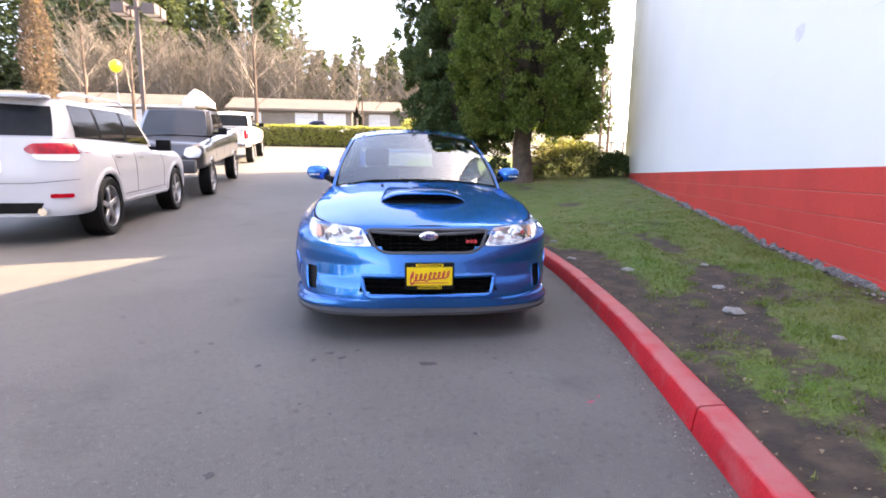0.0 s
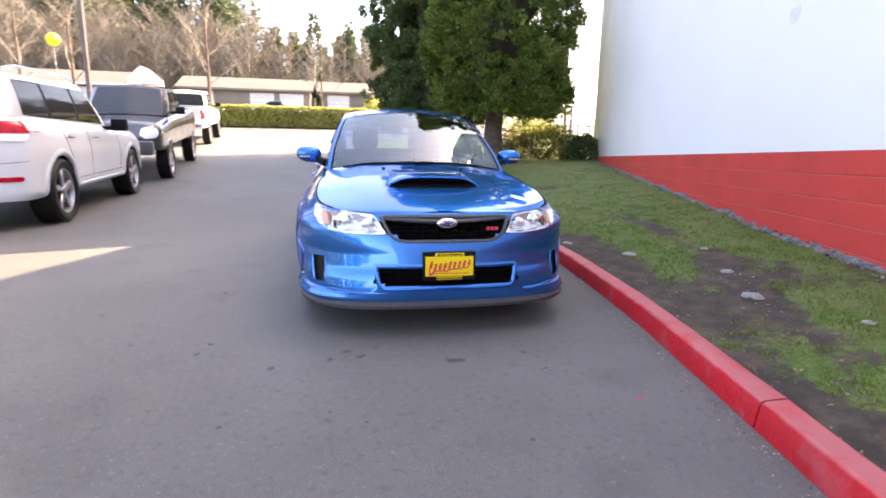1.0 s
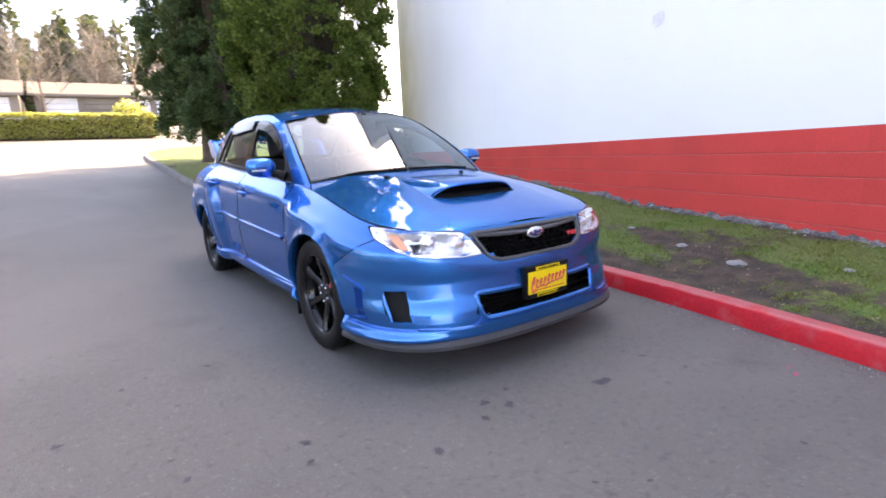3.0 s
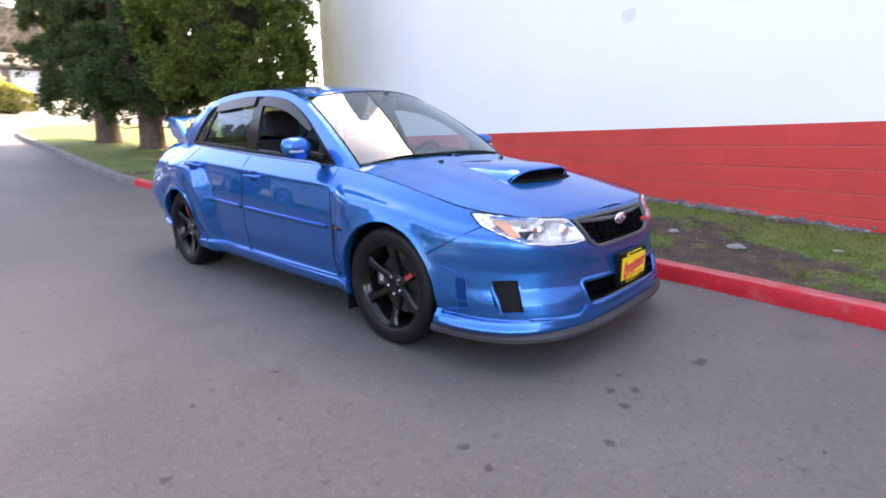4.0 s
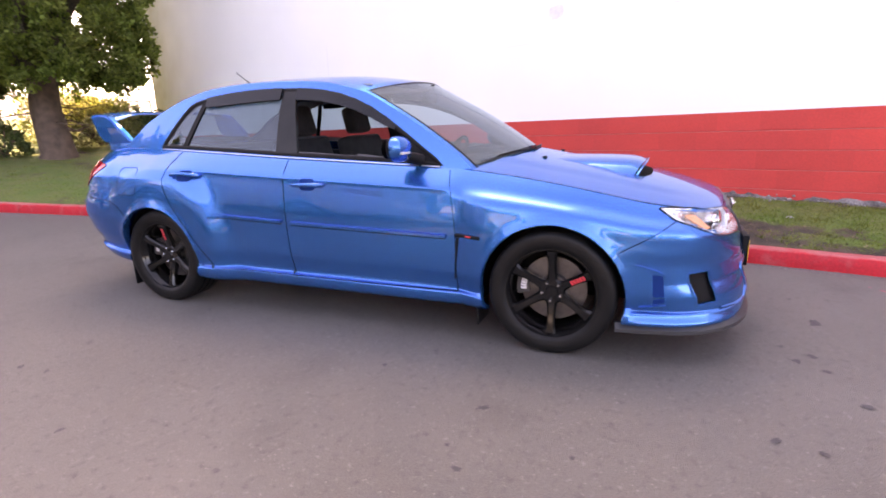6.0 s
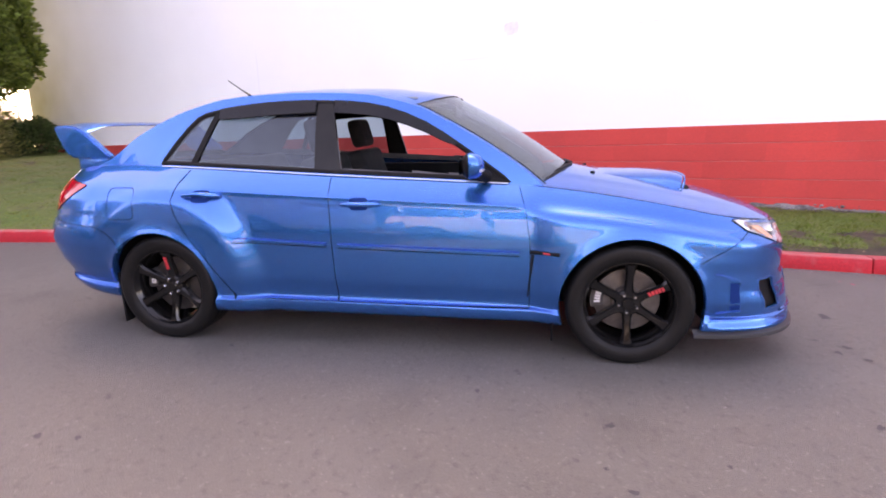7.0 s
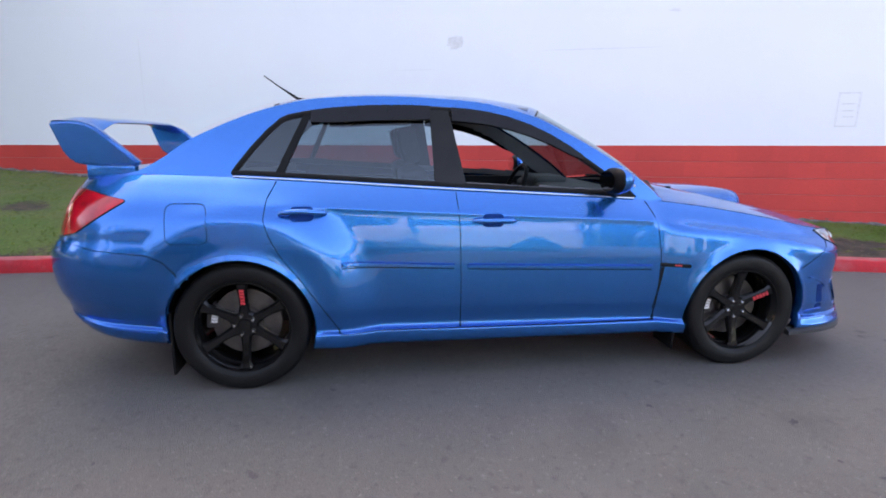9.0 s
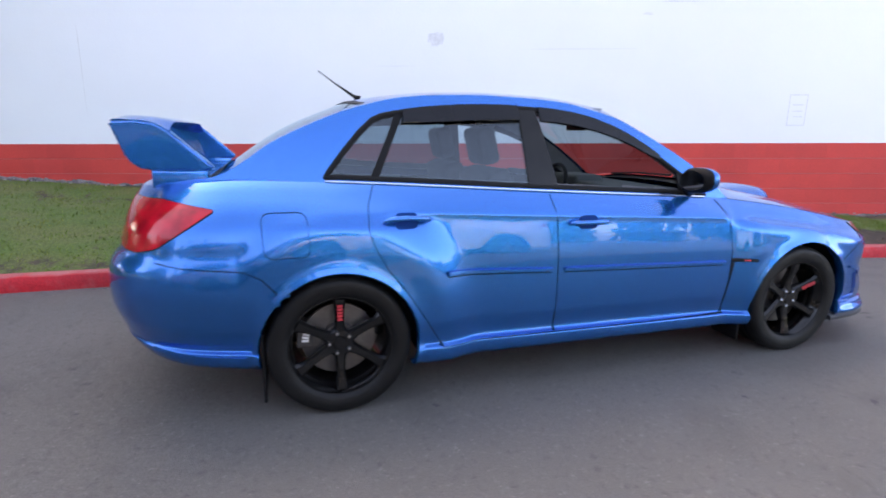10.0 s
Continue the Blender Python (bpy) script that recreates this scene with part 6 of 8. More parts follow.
    fr = [bm.verts.new((-0.612 - 0.03 * (z - 1.05), y, z)) for y, z in prof]
    bk = [bm.verts.new((-0.560 - 0.03 * (z - 1.05), y, z)) for y, z in prof]
    bm.faces.new(fr)
    bm.faces.new(list(reversed(bk)))
    for i in range(len(prof)):
        j = (i + 1) % len(prof)
        bm.faces.new((fr[j], fr[i], bk[i], bk[j]))
    bmesh.ops.recalc_face_normals(bm, faces=bm.faces[:])
    bmesh.ops.bevel(bm, geom=bm.edges[:], offset=0.012, segments=3, affect="EDGES")
    twice("wing_end_plate", bm, BLUE, car, "tall rear wing support")
    bm = bmesh.new()
    add_box(bm, -0.600, -0.548, 3.14, 3.36, 0.985, 1.068, 0.012)
    twice("wing_foot", bm, BLUE, car, "blue foot under the wing support")

    # tail lamps
    skin.patch("tail_lamp", offset_poly(tail[:], 0.0), "side", 0.005, RED_LENS, car, "red tail lamp", 0.03, 0.02, True)
    skin.ring("tail_lamp_rim", tail, 0.009, "side", 0.003, BLACK_PLASTIC, car, mirror=True)
    # rear bumper edge and mud flaps
    bm = bmesh.new()
    add_box(bm, -0.872, -0.68, 2.945, 2.958, 0.085, 0.40, 0.004, 1)
    twice("rear_mud_flap", bm, BLACK_PLASTIC, car, "black mud flap", False)
    bm = bmesh.new()
    add_box(bm, -0.87, -0.68, 0.375, 0.385, 0.10, 0.33, 0.003, 1)
    twice("front_mud_flap", bm, BLACK_PLASTIC, car, "black mud flap", False)
    skin.ring("rear_bumper_crease", [(3.02, 0.29), (3.2, 0.315), (3.38, 0.345)], 0.02, "side", 0.006, BLUE, car, mirror=True, closed=False)

    # cabin fittings
    def seat(x, y, z, w=0.5):
        bm = bmesh.new()
        add_box(bm, x - w / 2, x + w / 2, y - 0.25, y + 0.25, z, z + 0.16, 0.05, 3)
        add_box(bm, x - w / 2, x + w / 2, -0.07, 0.07, 0, 0.62, 0.05, 3, Matrix.Translation((0, y + 0.27, z + 0.1)) @ Matrix.Rotation(radians(-16), 4, "X"))
        add_box(bm, x - 0.13, x + 0.13, -0.05, 0.05, 0.64, 0.84, 0.04, 3, Matrix.Translation((0, y + 0.27, z + 0.1)) @ Matrix.Rotation(radians(-14), 4, "X"))
        return part("seat", bm, CLOTH, car, "dark cloth bucket seat", True)

    seat(-0.37, 1.35, 0.36)
    seat(0.37, 1.35, 0.36)
    bm = bmesh.new()
    add_box(bm, -0.62, 0.62, 2.02, 2.45, 0.36, 0.56, 0.05, 3)
    add_box(bm, -0.62, 0.62, -0.08, 0.08, 0, 0.55, 0.05, 3, Matrix.Translation((0, 2.44, 0.5)) @ Matrix.Rotation(radians(-20), 4, "X"))
    part("rear_bench", bm, CLOTH, car, "dark cloth rear bench", True)
    bm = bmesh.new()
    add_box(bm, -0.68, 0.68, 0.42, 0.86, 0.66, 0.925, 0.05, 3)
    add_box(bm, -0.12, 0.12, 0.7, 1.7, 0.36, 0.62, 0.04, 2)
    add_box(bm, 0.2, 0.55, 0.62, 0.86, 0.86, 0.965, 0.04, 3)
    part("dashboard", bm, surface("dash_plastic", (0.035, 0.04, 0.039), None, 8, 0.6, 0.2, 150.0), car, "dark grey dashboard", True)
    bm = bmesh.new()
    ring_pts = [(0.37 + 0.185 * math.cos(k * math.pi / 16), 0.96 - 0.075 * math.sin(k * math.pi / 16) * 0.9, 0.86 + 0.17 * math.sin(k * math.pi / 16)) for k in range(33)]
    add_tube(bm, ring_pts, 0.016, 8, caps=False)
    add_box(bm, 0.30, 0.44, 0.93, 0.97, 0.80, 0.90, 0.02)
    add_box(bm, 0.19, 0.55, 0.945, 0.965, 0.845, 0.865, 0.006)
    part("steering_wheel", bm, BLACK_PLASTIC, car, "black steering wheel", True)
    bm = bmesh.new()
    add_box(bm, -0.11, 0.11, 0.985, 1.01, 1.27, 1.34, 0.012)
    add_box(bm, -0.02, 0.02, 0.96, 0.99, 1.32, 1.39, 0.008)
    part("rear_view_mirror", bm, BLACK_PLASTIC, car, "black rear-view mirror", True)
    bm = bmesh.new()
    add_box(bm, -0.70, -0.66, 0.55, 2.40, 0.28, 0.935, 0.02)
    twice("door_lining", bm, BLACK_PLASTIC, car)
    bm = bmesh.new()
    add_box(bm, -0.66, 0.66, 0.4, 2.9, 0.27, 0.34)
    add_box(bm, -0.62, 0.62, 2.62, 2.95, 0.6, 0.99, 0.02)
    part("cabin_floor", bm, CLOTH, car)
    bm = bmesh.new()
    for row in range(2):
        y0, y1 = (1.15, 1.75) if row == 0 else (1.75, 2.36)
        add_box(bm, -0.5, 0.5, y0, y1, 1.375, 1.385)
    part("headlining", bm, surface("headlining", (0.35, 0.34, 0.32), None, 8, 0.9), car)

    for x, y, nm, ang in ((-0.872, 0.0, "front_wheel", -1.05), (-0.872, 2.625, "rear_wheel", 0.0)):
        hub, rim = build_wheel(nm, x, y, HUB_Z + 0.0, car, ang)
        add_caliper(hub, 1.45 if nm == "front_wheel" else 1.35, ang)
        far, _ = build_wheel(nm, -x, y, HUB_Z, car, ang + 0.3)
        far.matrix_basis = pose(-x, y, HUB_Z, 0, 0, 180)
    return car


SMOKE_SOLID = surface("smoked_deflector", (0.006, 0.006, 0.007), (0.009, 0.009, 0.010), 5.0, 0.08, spec=0.25)
build_car()


# ---------------------------------------------------------------- trees and planting
def spray_cloud(points, normals, size, rnd, stretch=1.7, flat=0.6):
    """Small bent leaf sprays, two triangles each, standing out from their twig."""
    v, f = [], []
    for p, n in zip(points, normals):
        s = size * rnd.uniform(0.6, 1.35)
        d = Vector((n[0] + rnd.gauss(0, 0.5), n[1] + rnd.gauss(0, 0.5), n[2] + rnd.gauss(0.25, 0.5)))
        if d.length < 1e-3:
            continue
        d.normalize()
        a = d.cross(Vector((rnd.gauss(0, 1), rnd.gauss(0, 1), rnd.gauss(0, 1))))
        if a.length < 1e-3:
            continue
        a.normalize()
        b = d.cross(a)
        p = Vector(p)
        i = len(v)
        tip = p + d * s * stretch
        mid = p + d * s * 0.75 + b * s * 0.18
        v += [p, mid + a * s * flat, tip, mid - a * s * flat]
        f += [(i, i + 1, i + 2), (i, i + 2, i + 3)]
    return v, f


def build_cypress(x, y, radius, height, base, seed, foliage, count, label, full_core=True):
    """A dense conifer: short bare trunk, limbs, a crown of many sprays gathered in clumps."""
    rnd = random.Random(seed)
    z0 = lawn_z(x, y) - 0.05
    tree = empty("conifer", x, y, z0, label=label, category="tree", group="row of conifers")
    bm = bmesh.new()
    pts = [(0.0, 0.0, -0.1), (0.02, 0.0, 0.15), (0.05 * rnd.uniform(-1, 1), 0.04, 1.0), (0.06, 0.0, 2.4), (0.0, 0.05, height * 0.55), (0, 0, height * 0.92)]
    add_tube(bm, pts, [0.42, 0.32, 0.27, 0.22, 0.11, 0.02], 14)
    for q in bm.verts:
        q.co += 0.02 * Vector((noise.noise(q.co * 6), noise.noise(q.co * 6 + Vector((9, 0, 0))), 0))
    part("trunk", bm, BARK, tree, "reddish brown furrowed trunk", True)
    bm = bmesh.new()
    for _ in range(26):
        h = rnd.uniform(0.5, base + 1.6)
        a = rnd.uniform(0, 6.283)
        ln = rnd.uniform(0.5, 1.3)
        add_tube(bm, [(0.1 * math.cos(a), 0.1 * math.sin(a), h), (ln * 0.5 * math.cos(a), ln * 0.5 * math.sin(a), h - 0.05), (ln * math.cos(a + 0.2), ln * math.sin(a + 0.2), h + rnd.uniform(-0.35, 0.2))], [0.022, 0.013, 0.005], 5)
    tagged(part("limb", bm, BARK, tree, "thin bare lower limbs"), kind="stuff")
    pos, nor = [], []

    def outline(t, a, h):
        shape = (0.66 + 0.34 * math.sin(min(1.0, t * 3.4) * math.pi / 2)) * (1 - t ** 2.4) + 0.06
        return radius * shape * (1 + 0.14 * noise.noise(Vector((1.8 * math.cos(a), 1.8 * math.sin(a), h * 0.6 + seed))))

    # boughs: rounded lobes with shaded gaps between them, each made of several clumps
    lobes = int(count / 620)
    for q in range(lobes):
        t = ((q + rnd.random()) / lobes) ** 1.35
        h = base + t * (height - base)
        a = q * 2.399963 + rnd.uniform(-0.35, 0.35)
        k = rnd.uniform(0.70, 0.98) if rnd.random() < 0.85 else rnd.uniform(0.3, 0.6)
        r = outline(t, a, h) * k
        size = rnd.uniform(0.26, 0.50) * (1.1 if t < 0.5 else 0.85)
        c0 = Vector((r * math.cos(a), r * math.sin(a), h))
        away = Vector((math.cos(a), math.sin(a), 0.45)).normalized()
        for _ in range(9):
            g = Vector((rnd.gauss(0, 1), rnd.gauss(0, 1), rnd.gauss(0, 0.75))).normalized()
            if g.dot(away) < -0.2:
                g = -g
            c1 = c0 + g * size * rnd.uniform(0.55, 1.0)
            cr = rnd.uniform(0.10, 0.19)
            for _ in range(62):
                w = Vector((rnd.gauss(0, 1), rnd.gauss(0, 1), rnd.gauss(0, 1))).normalized() * cr * rnd.random() ** 0.5
                pos.append(tuple(c1 + w))
                nor.append(tuple(g * 0.8 + w / cr * 0.7 + Vector((0, 0, 0.25))))
    v, f = spray_cloud(pos, nor, 0.060, rnd, 1.4, 0.5)
    cv, cf = [], []
    rows, seg = 26, 22
    for i in range(rows + 1):
        t = i / rows
        shape = (0.62 + 0.38 * math.sin(min(1.0, t * 3.2) * math.pi / 2)) * (1 - t ** 2.2) + 0.03
        for k in range(seg):
            a = 2 * math.pi * k / seg
            lobe = 1 + 0.16 * noise.noise(Vector((2.2 * math.cos(a), 2.2 * math.sin(a), (base + t * (height - base)) * 0.8 + seed)))
            rr = radius * shape * lobe * (0.40 + 0.20 * noise.noise(Vector((math.cos(a) * 5, math.sin(a) * 5, t * 22))))
            cv.append((rr * math.cos(a), rr * math.sin(a), base + 0.2 + t * (height - base - 0.4)))
    for i in range(rows):
        for k in range(seg):
            cf.append((i * seg + k, i * seg + (k + 1) % seg, (i + 1) * seg + (k + 1) % seg, (i + 1) * seg + k))
    if full_core:
        link_mesh("inner_crown", cv, cf, INNER_TWIGS, tree, "brown dry inner twigs")
    crown = link_mesh("crown", v, f, foliage, tree, "dense scaly green foliage in clumps")
    return tree


build_cypress(3.72, 11.05, 2.25, 15.5, 1.55, 21, FOLIAGE, 270000, "broad bright green cypress with a reddish trunk on the verge")
build_cypress(2.42, 13.1, 1.65, 15.0, 1.0, 22, DARK_FOLIAGE, 150000, "tall dark green cypress standing close beside another")
build_cypress(1.95, 15.1, 1.6, 15.5, 1.2, 23, DARK_FOLIAGE, 150000, "tall dark green cypress at the end of the row")


def build_bush(name, x, y, w, d, h, seed, mat, count, label, size=0.06, z=None):
    rnd = random.Random(seed)
    z = lawn_z(x, y) if z is None else z
    root = empty(name, x, y, z, label=label, category=name.replace("_", " "))
    pos, nor = [], []
    for _ in range(count):
        a, t = rnd.uniform(0, 6.283), rnd.random()
        e = math.asin(t)
        q = Vector((math.cos(a) * math.cos(e), math.sin(a) * math.cos(e), math.sin(e)))
        k = (0.7 + 0.3 * rnd.random()) * (1 + 0.18 * noise.noise(Vector((q.x * 2 + seed, q.y * 2, q.z * 2))))
        pos.append((q.x * k * w / 2, q.y * k * d / 2, q.z * k * h))
        nor.append(q)
    v, f = spray_cloud(pos, nor, size, rnd, 1.3, 0.5)
    link_mesh("foliage", v, f, mat, root)
    bm = bmesh.new()
    for _ in range(9):
        a = rnd.uniform(0, 6.283)
        add_tube(bm, [(0, 0, -0.03), (0.2 * w * math.cos(a), 0.2 * d * math.sin(a), h * 0.4), (0.38 * w * math.cos(a), 0.38 * d * math.sin(a), h * 0.75)], [0.03, 0.02, 0.008], 5)
    tagged(part("stem", bm, BARK, root), kind="stuff")


build_bush("shrub", 5.75, 12.5, 2.9, 1.5, 1.15, 31, SHRUB, 9000, "leafy green shrub at the corner of the lawn")
build_bush("shrub", 7.0, 12.05, 1.5, 1.0, 0.75, 32, DARK_FOLIAGE, 3600, "dark green shrub against the building's corner")
build_bush("shrub", 6.0, 14.2, 2.4, 1.6, 1.5, 33, SHRUB, 2600, "pale leafy shrub behind the corner")
build_bush("shrub", 3.2, 11.9, 0.9, 0.9, 0.7, 34, DARK_FOLIAGE, 1200, "low dark shrub between the tree trunks")


def build_hedge():
    rnd = random.Random(41)
    root = empty("hedge", -2.5, 30.6, ground_z(30.6), label="long clipped yellow-green hedge beyond the lane", category="hedge")
    pos, nor = [], []
    for _ in range(15000):
        x = rnd.uniform(-6.5, 5.6)
        t = rnd.random()
        if t < 0.55:
            p = (x, -0.75 + 0.1 * noise.noise(Vector((x * 1.5, 0, 3))), rnd.uniform(0.0, 1.15))
            n = (0, -1, 0.3)
        else:
            p = (x, rnd.uniform(-0.75, 0.75), 1.15 + 0.12 * noise.noise(Vector((x * 1.2, 4, 0))))
            n = (0, -0.2, 1)
        if x > 4.8:
            p = (p[0], p[1], p[2] * (1 - 0.4 * (x - 4.8)))
        pos.append(p)
        nor.append(n)
    v, f = spray_cloud(pos, nor, 0.11, rnd, 1.2, 0.5)
    link_mesh("foliage", v, f, HEDGE, root)
    bm = bmesh.new()
    add_box(bm, -6.4, 5.0, -0.62, 0.62, 0.0, 0.95, 0.1)
    part("twig_core", bm, BARK, root, "dark twiggy inside of the hedge")


build_hedge()
build_bush("clipped_bush", 1.6, 31.9, 2.1, 2.0, 1.95, 35, HEDGE, 2600, "round clipped bush behind the hedge", 0.1, ground_z(31.9))


def build_bare_tree(x, y, height, seed, label, name="bare_tree", twigs=5, lean=0.0, mat=TWIG, spread=0.55, girth=0.7):
    rnd = random.Random(seed)
    z = ground_z(y)
    tree = empty(name, x, y, z, label=label, category="tree", group="bare trees")
    bm = bmesh.new()
    add_tube(bm, [(0, 0, -0.2), (0.05, 0, height * 0.25), (lean * 0.4, 0.1, height * 0.6), (lean, 0, height * 0.98)], [0.022 * height * girth, 0.017 * height * girth, 0.010 * height * girth, 0.002 * height], 7)
    part("trunk", bm, BARK, tree, "", True)
    bm = bmesh.new()

    def branch(p, d, ln, r, depth):
        if depth == 0:
            return
        q = p + d * ln * 0.5 + Vector((rnd.gauss(0, 0.05), rnd.gauss(0, 0.05), 0.03)) * ln
        e = q + (d + Vector((0, 0, 0.18))).normalized() * ln * 0.5
        add_tube(bm, [p, q, e], [r, r * 0.7, r * 0.35], 3, False)
        for _ in range(twigs if depth > 1 else 0):
            t = rnd.uniform(0.25, 1.0)
            s = p.lerp(e, t)
            nd = (d + Vector((rnd.gauss(0, 0.55), rnd.gauss(0, 0.55), rnd.gauss(0.25, 0.35)))).normalized()
            branch(s, nd, ln * rnd.uniform(0.4, 0.62), r * 0.5, depth - 1)

    for k in range(13):
        t = 0.22 + 0.75 * k / 13
        a = k * 2.4 + rnd.uniform(-0.4, 0.4)
        p = Vector((lean * t * t, 0, height * t))
        d = Vector((math.cos(a) * spread * 1.6, math.sin(a) * spread * 1.6, 0.75)).normalized()
        branch(p, d, height * (0.42 - 0.28 * t), 0.0075 * height * girth * (1.15 - t), 3)
    tagged(part("branch", bm, mat, tree, "bare thin branches"), kind="stuff")


build_bare_tree(-20.0, 40, 10.5, 51, "leafless pale brown tree beside the garages")
build_bare_tree(-10.7, 40, 11.5, 52, "slender leafless tree in front of the garages")
build_bare_tree(-2.45, 44, 6.6, 53, "small round leafless tree before the garages")
build_bare_tree(-25.5, 44, 11.0, 54, "leafless pale brown tree beside the garages")
build_bare_tree(10.4, 21.5, 9.0, 55, "leafless tree seen past the corner of the building", twigs=6, girth=0.4)
build_bare_tree(13.2, 27.0, 10.0, 56, "leafless tree seen past the corner of the building", girth=0.4)
build_bare_tree(4.7, 56, 11.0, 57, "tall leafless tree beyond the hedge")


def build_copper_tree():
    rnd = random.Random(61)
    x, y = -17.0, 24.0
    tree = empty("copper_tree", x, y, ground_z(y), label="narrow upright tree holding dry copper-brown leaves", category="tree")
    bm = bmesh.new()
    add_tube(bm, [(0, 0, -0.2), (0, 0, 3), (0, 0, 7.5)], [0.14, 0.1, 0.02], 7)
    part("trunk", bm, BARK, tree, "", True)
    pos, nor = [], []
    for _ in range(5200):
        t = rnd.random()
        a = rnd.uniform(0, 6.283)
        r = 0.72 * math.sin(math.pi * min(1, 0.22 + 0.78 * t)) ** 0.9 * rnd.uniform(0.45, 1.0) * (1 + 0.3 * noise.noise(Vector((math.cos(a) * 2, math.sin(a) * 2, t * 6))))
        pos.append((r * math.cos(a), r * math.sin(a), 1.5 + t * 7))
        nor.append((math.cos(a), math.sin(a), 0.8))
    v, f = spray_cloud(pos, nor, 0.11, rnd, 1.2, 0.5)
    link_mesh("crown", v, f, COPPER, tree, "dry copper-brown leaves")


build_copper_tree()


def build_woodland():
    """Far woods: layered conifers and bare tops, one mass, with an unseen belt added at one side."""
    rnd = random.Random(71)
    v, f = [], []
    specs = []
    for _ in range(200):
        x = rnd.uniform(-70, 40)
        y = rnd.uniform(84, 108)
        if -62 < x < -36:
            h = rnd.uniform(24, 34)
        elif -36 <= x < -16:
            h = rnd.uniform(20, 28) if rnd.random() < 0.6 else rnd.uniform(12, 16)
        else:
            h = rnd.uniform(9.5, 15.5)
        specs.append((x, y, h))
    for _ in range(24):
        specs.append((rnd.uniform(-95, -62), rnd.uniform(20, 90), rnd.uniform(18, 28)))
    # unseen belt of trees, added to darken reflections in the car's side
    for _ in range(70):
        specs.append((rnd.uniform(-50, -38), rnd.uniform(-60, 22), rnd.uniform(6, 10)))
    for x, y, h in specs:
        z = ground_z(y)
        w = h * rnd.uniform(0.13, 0.19)
        pos, nor = [], []
        for _ in range(int(430 * h / 14)):
            t = rnd.random() ** 1.25
            a = rnd.uniform(0, 6.283)
            r = w * (1 - t) ** 0.85 * (0.75 + 0.35 * math.sin(t * h * 4.0)) * rnd.uniform(0.3, 1.05)
            pos.append((x + r * math.cos(a), y + r * math.sin(a), z + h * (0.1 + 0.9 * t)))
            nor.append((math.cos(a), math.sin(a), -0.25))
        a, b = spray_cloud(pos, nor, 0.62, rnd, 1.7, 0.45)
        o = len(v)
        v += a
        f += [tuple(o + k for k in q) for q in b]
    tagged(link_mesh("woodland", v, f, FAR_GREEN), "distant mixed green conifer wood behind the garages, plus an unseen added side belt", "woods", kind="stuff")
    v, f = [], []
    bm = bmesh.new()
    for _ in range(110):
        x = rnd.uniform(-44, -8) if rnd.random() < 0.75 else rnd.uniform(-8, 34)
        y = rnd.uniform(74, 82)
        h = rnd.uniform(8, 14)
        z = ground_z(y)
        add_tube(bm, [(x, y, z), (x + rnd.gauss(0, 0.3), y, z + h)], [0.16, 0.03], 4, False)
        for _ in range(50):
            t = rnd.uniform(0.2, 1.0)
            a = rnd.uniform(0, 6.283)
            ln = h * 0.24 * (1.25 - t) + 0.6
            p = Vector((x, y, z + h * t))
            q = p + Vector((math.cos(a) * ln, math.sin(a) * ln, ln * rnd.uniform(0.5, 1.3)))
            add_tube(bm, [p, q], [0.05, 0.015], 3, False)
            for _ in range(3):
                s = p.lerp(q, rnd.uniform(0.3, 1))
                add_tube(bm, [s, s + Vector((rnd.gauss(0, 0.7), rnd.gauss(0, 0.5), rnd.uniform(0.2, 1.2)))], [0.025, 0.01], 3, False)
    tagged(part("brushwood", bm, TWIG), "belt of leafless brown trees before the wood", "woods", kind="stuff")


build_woodland()


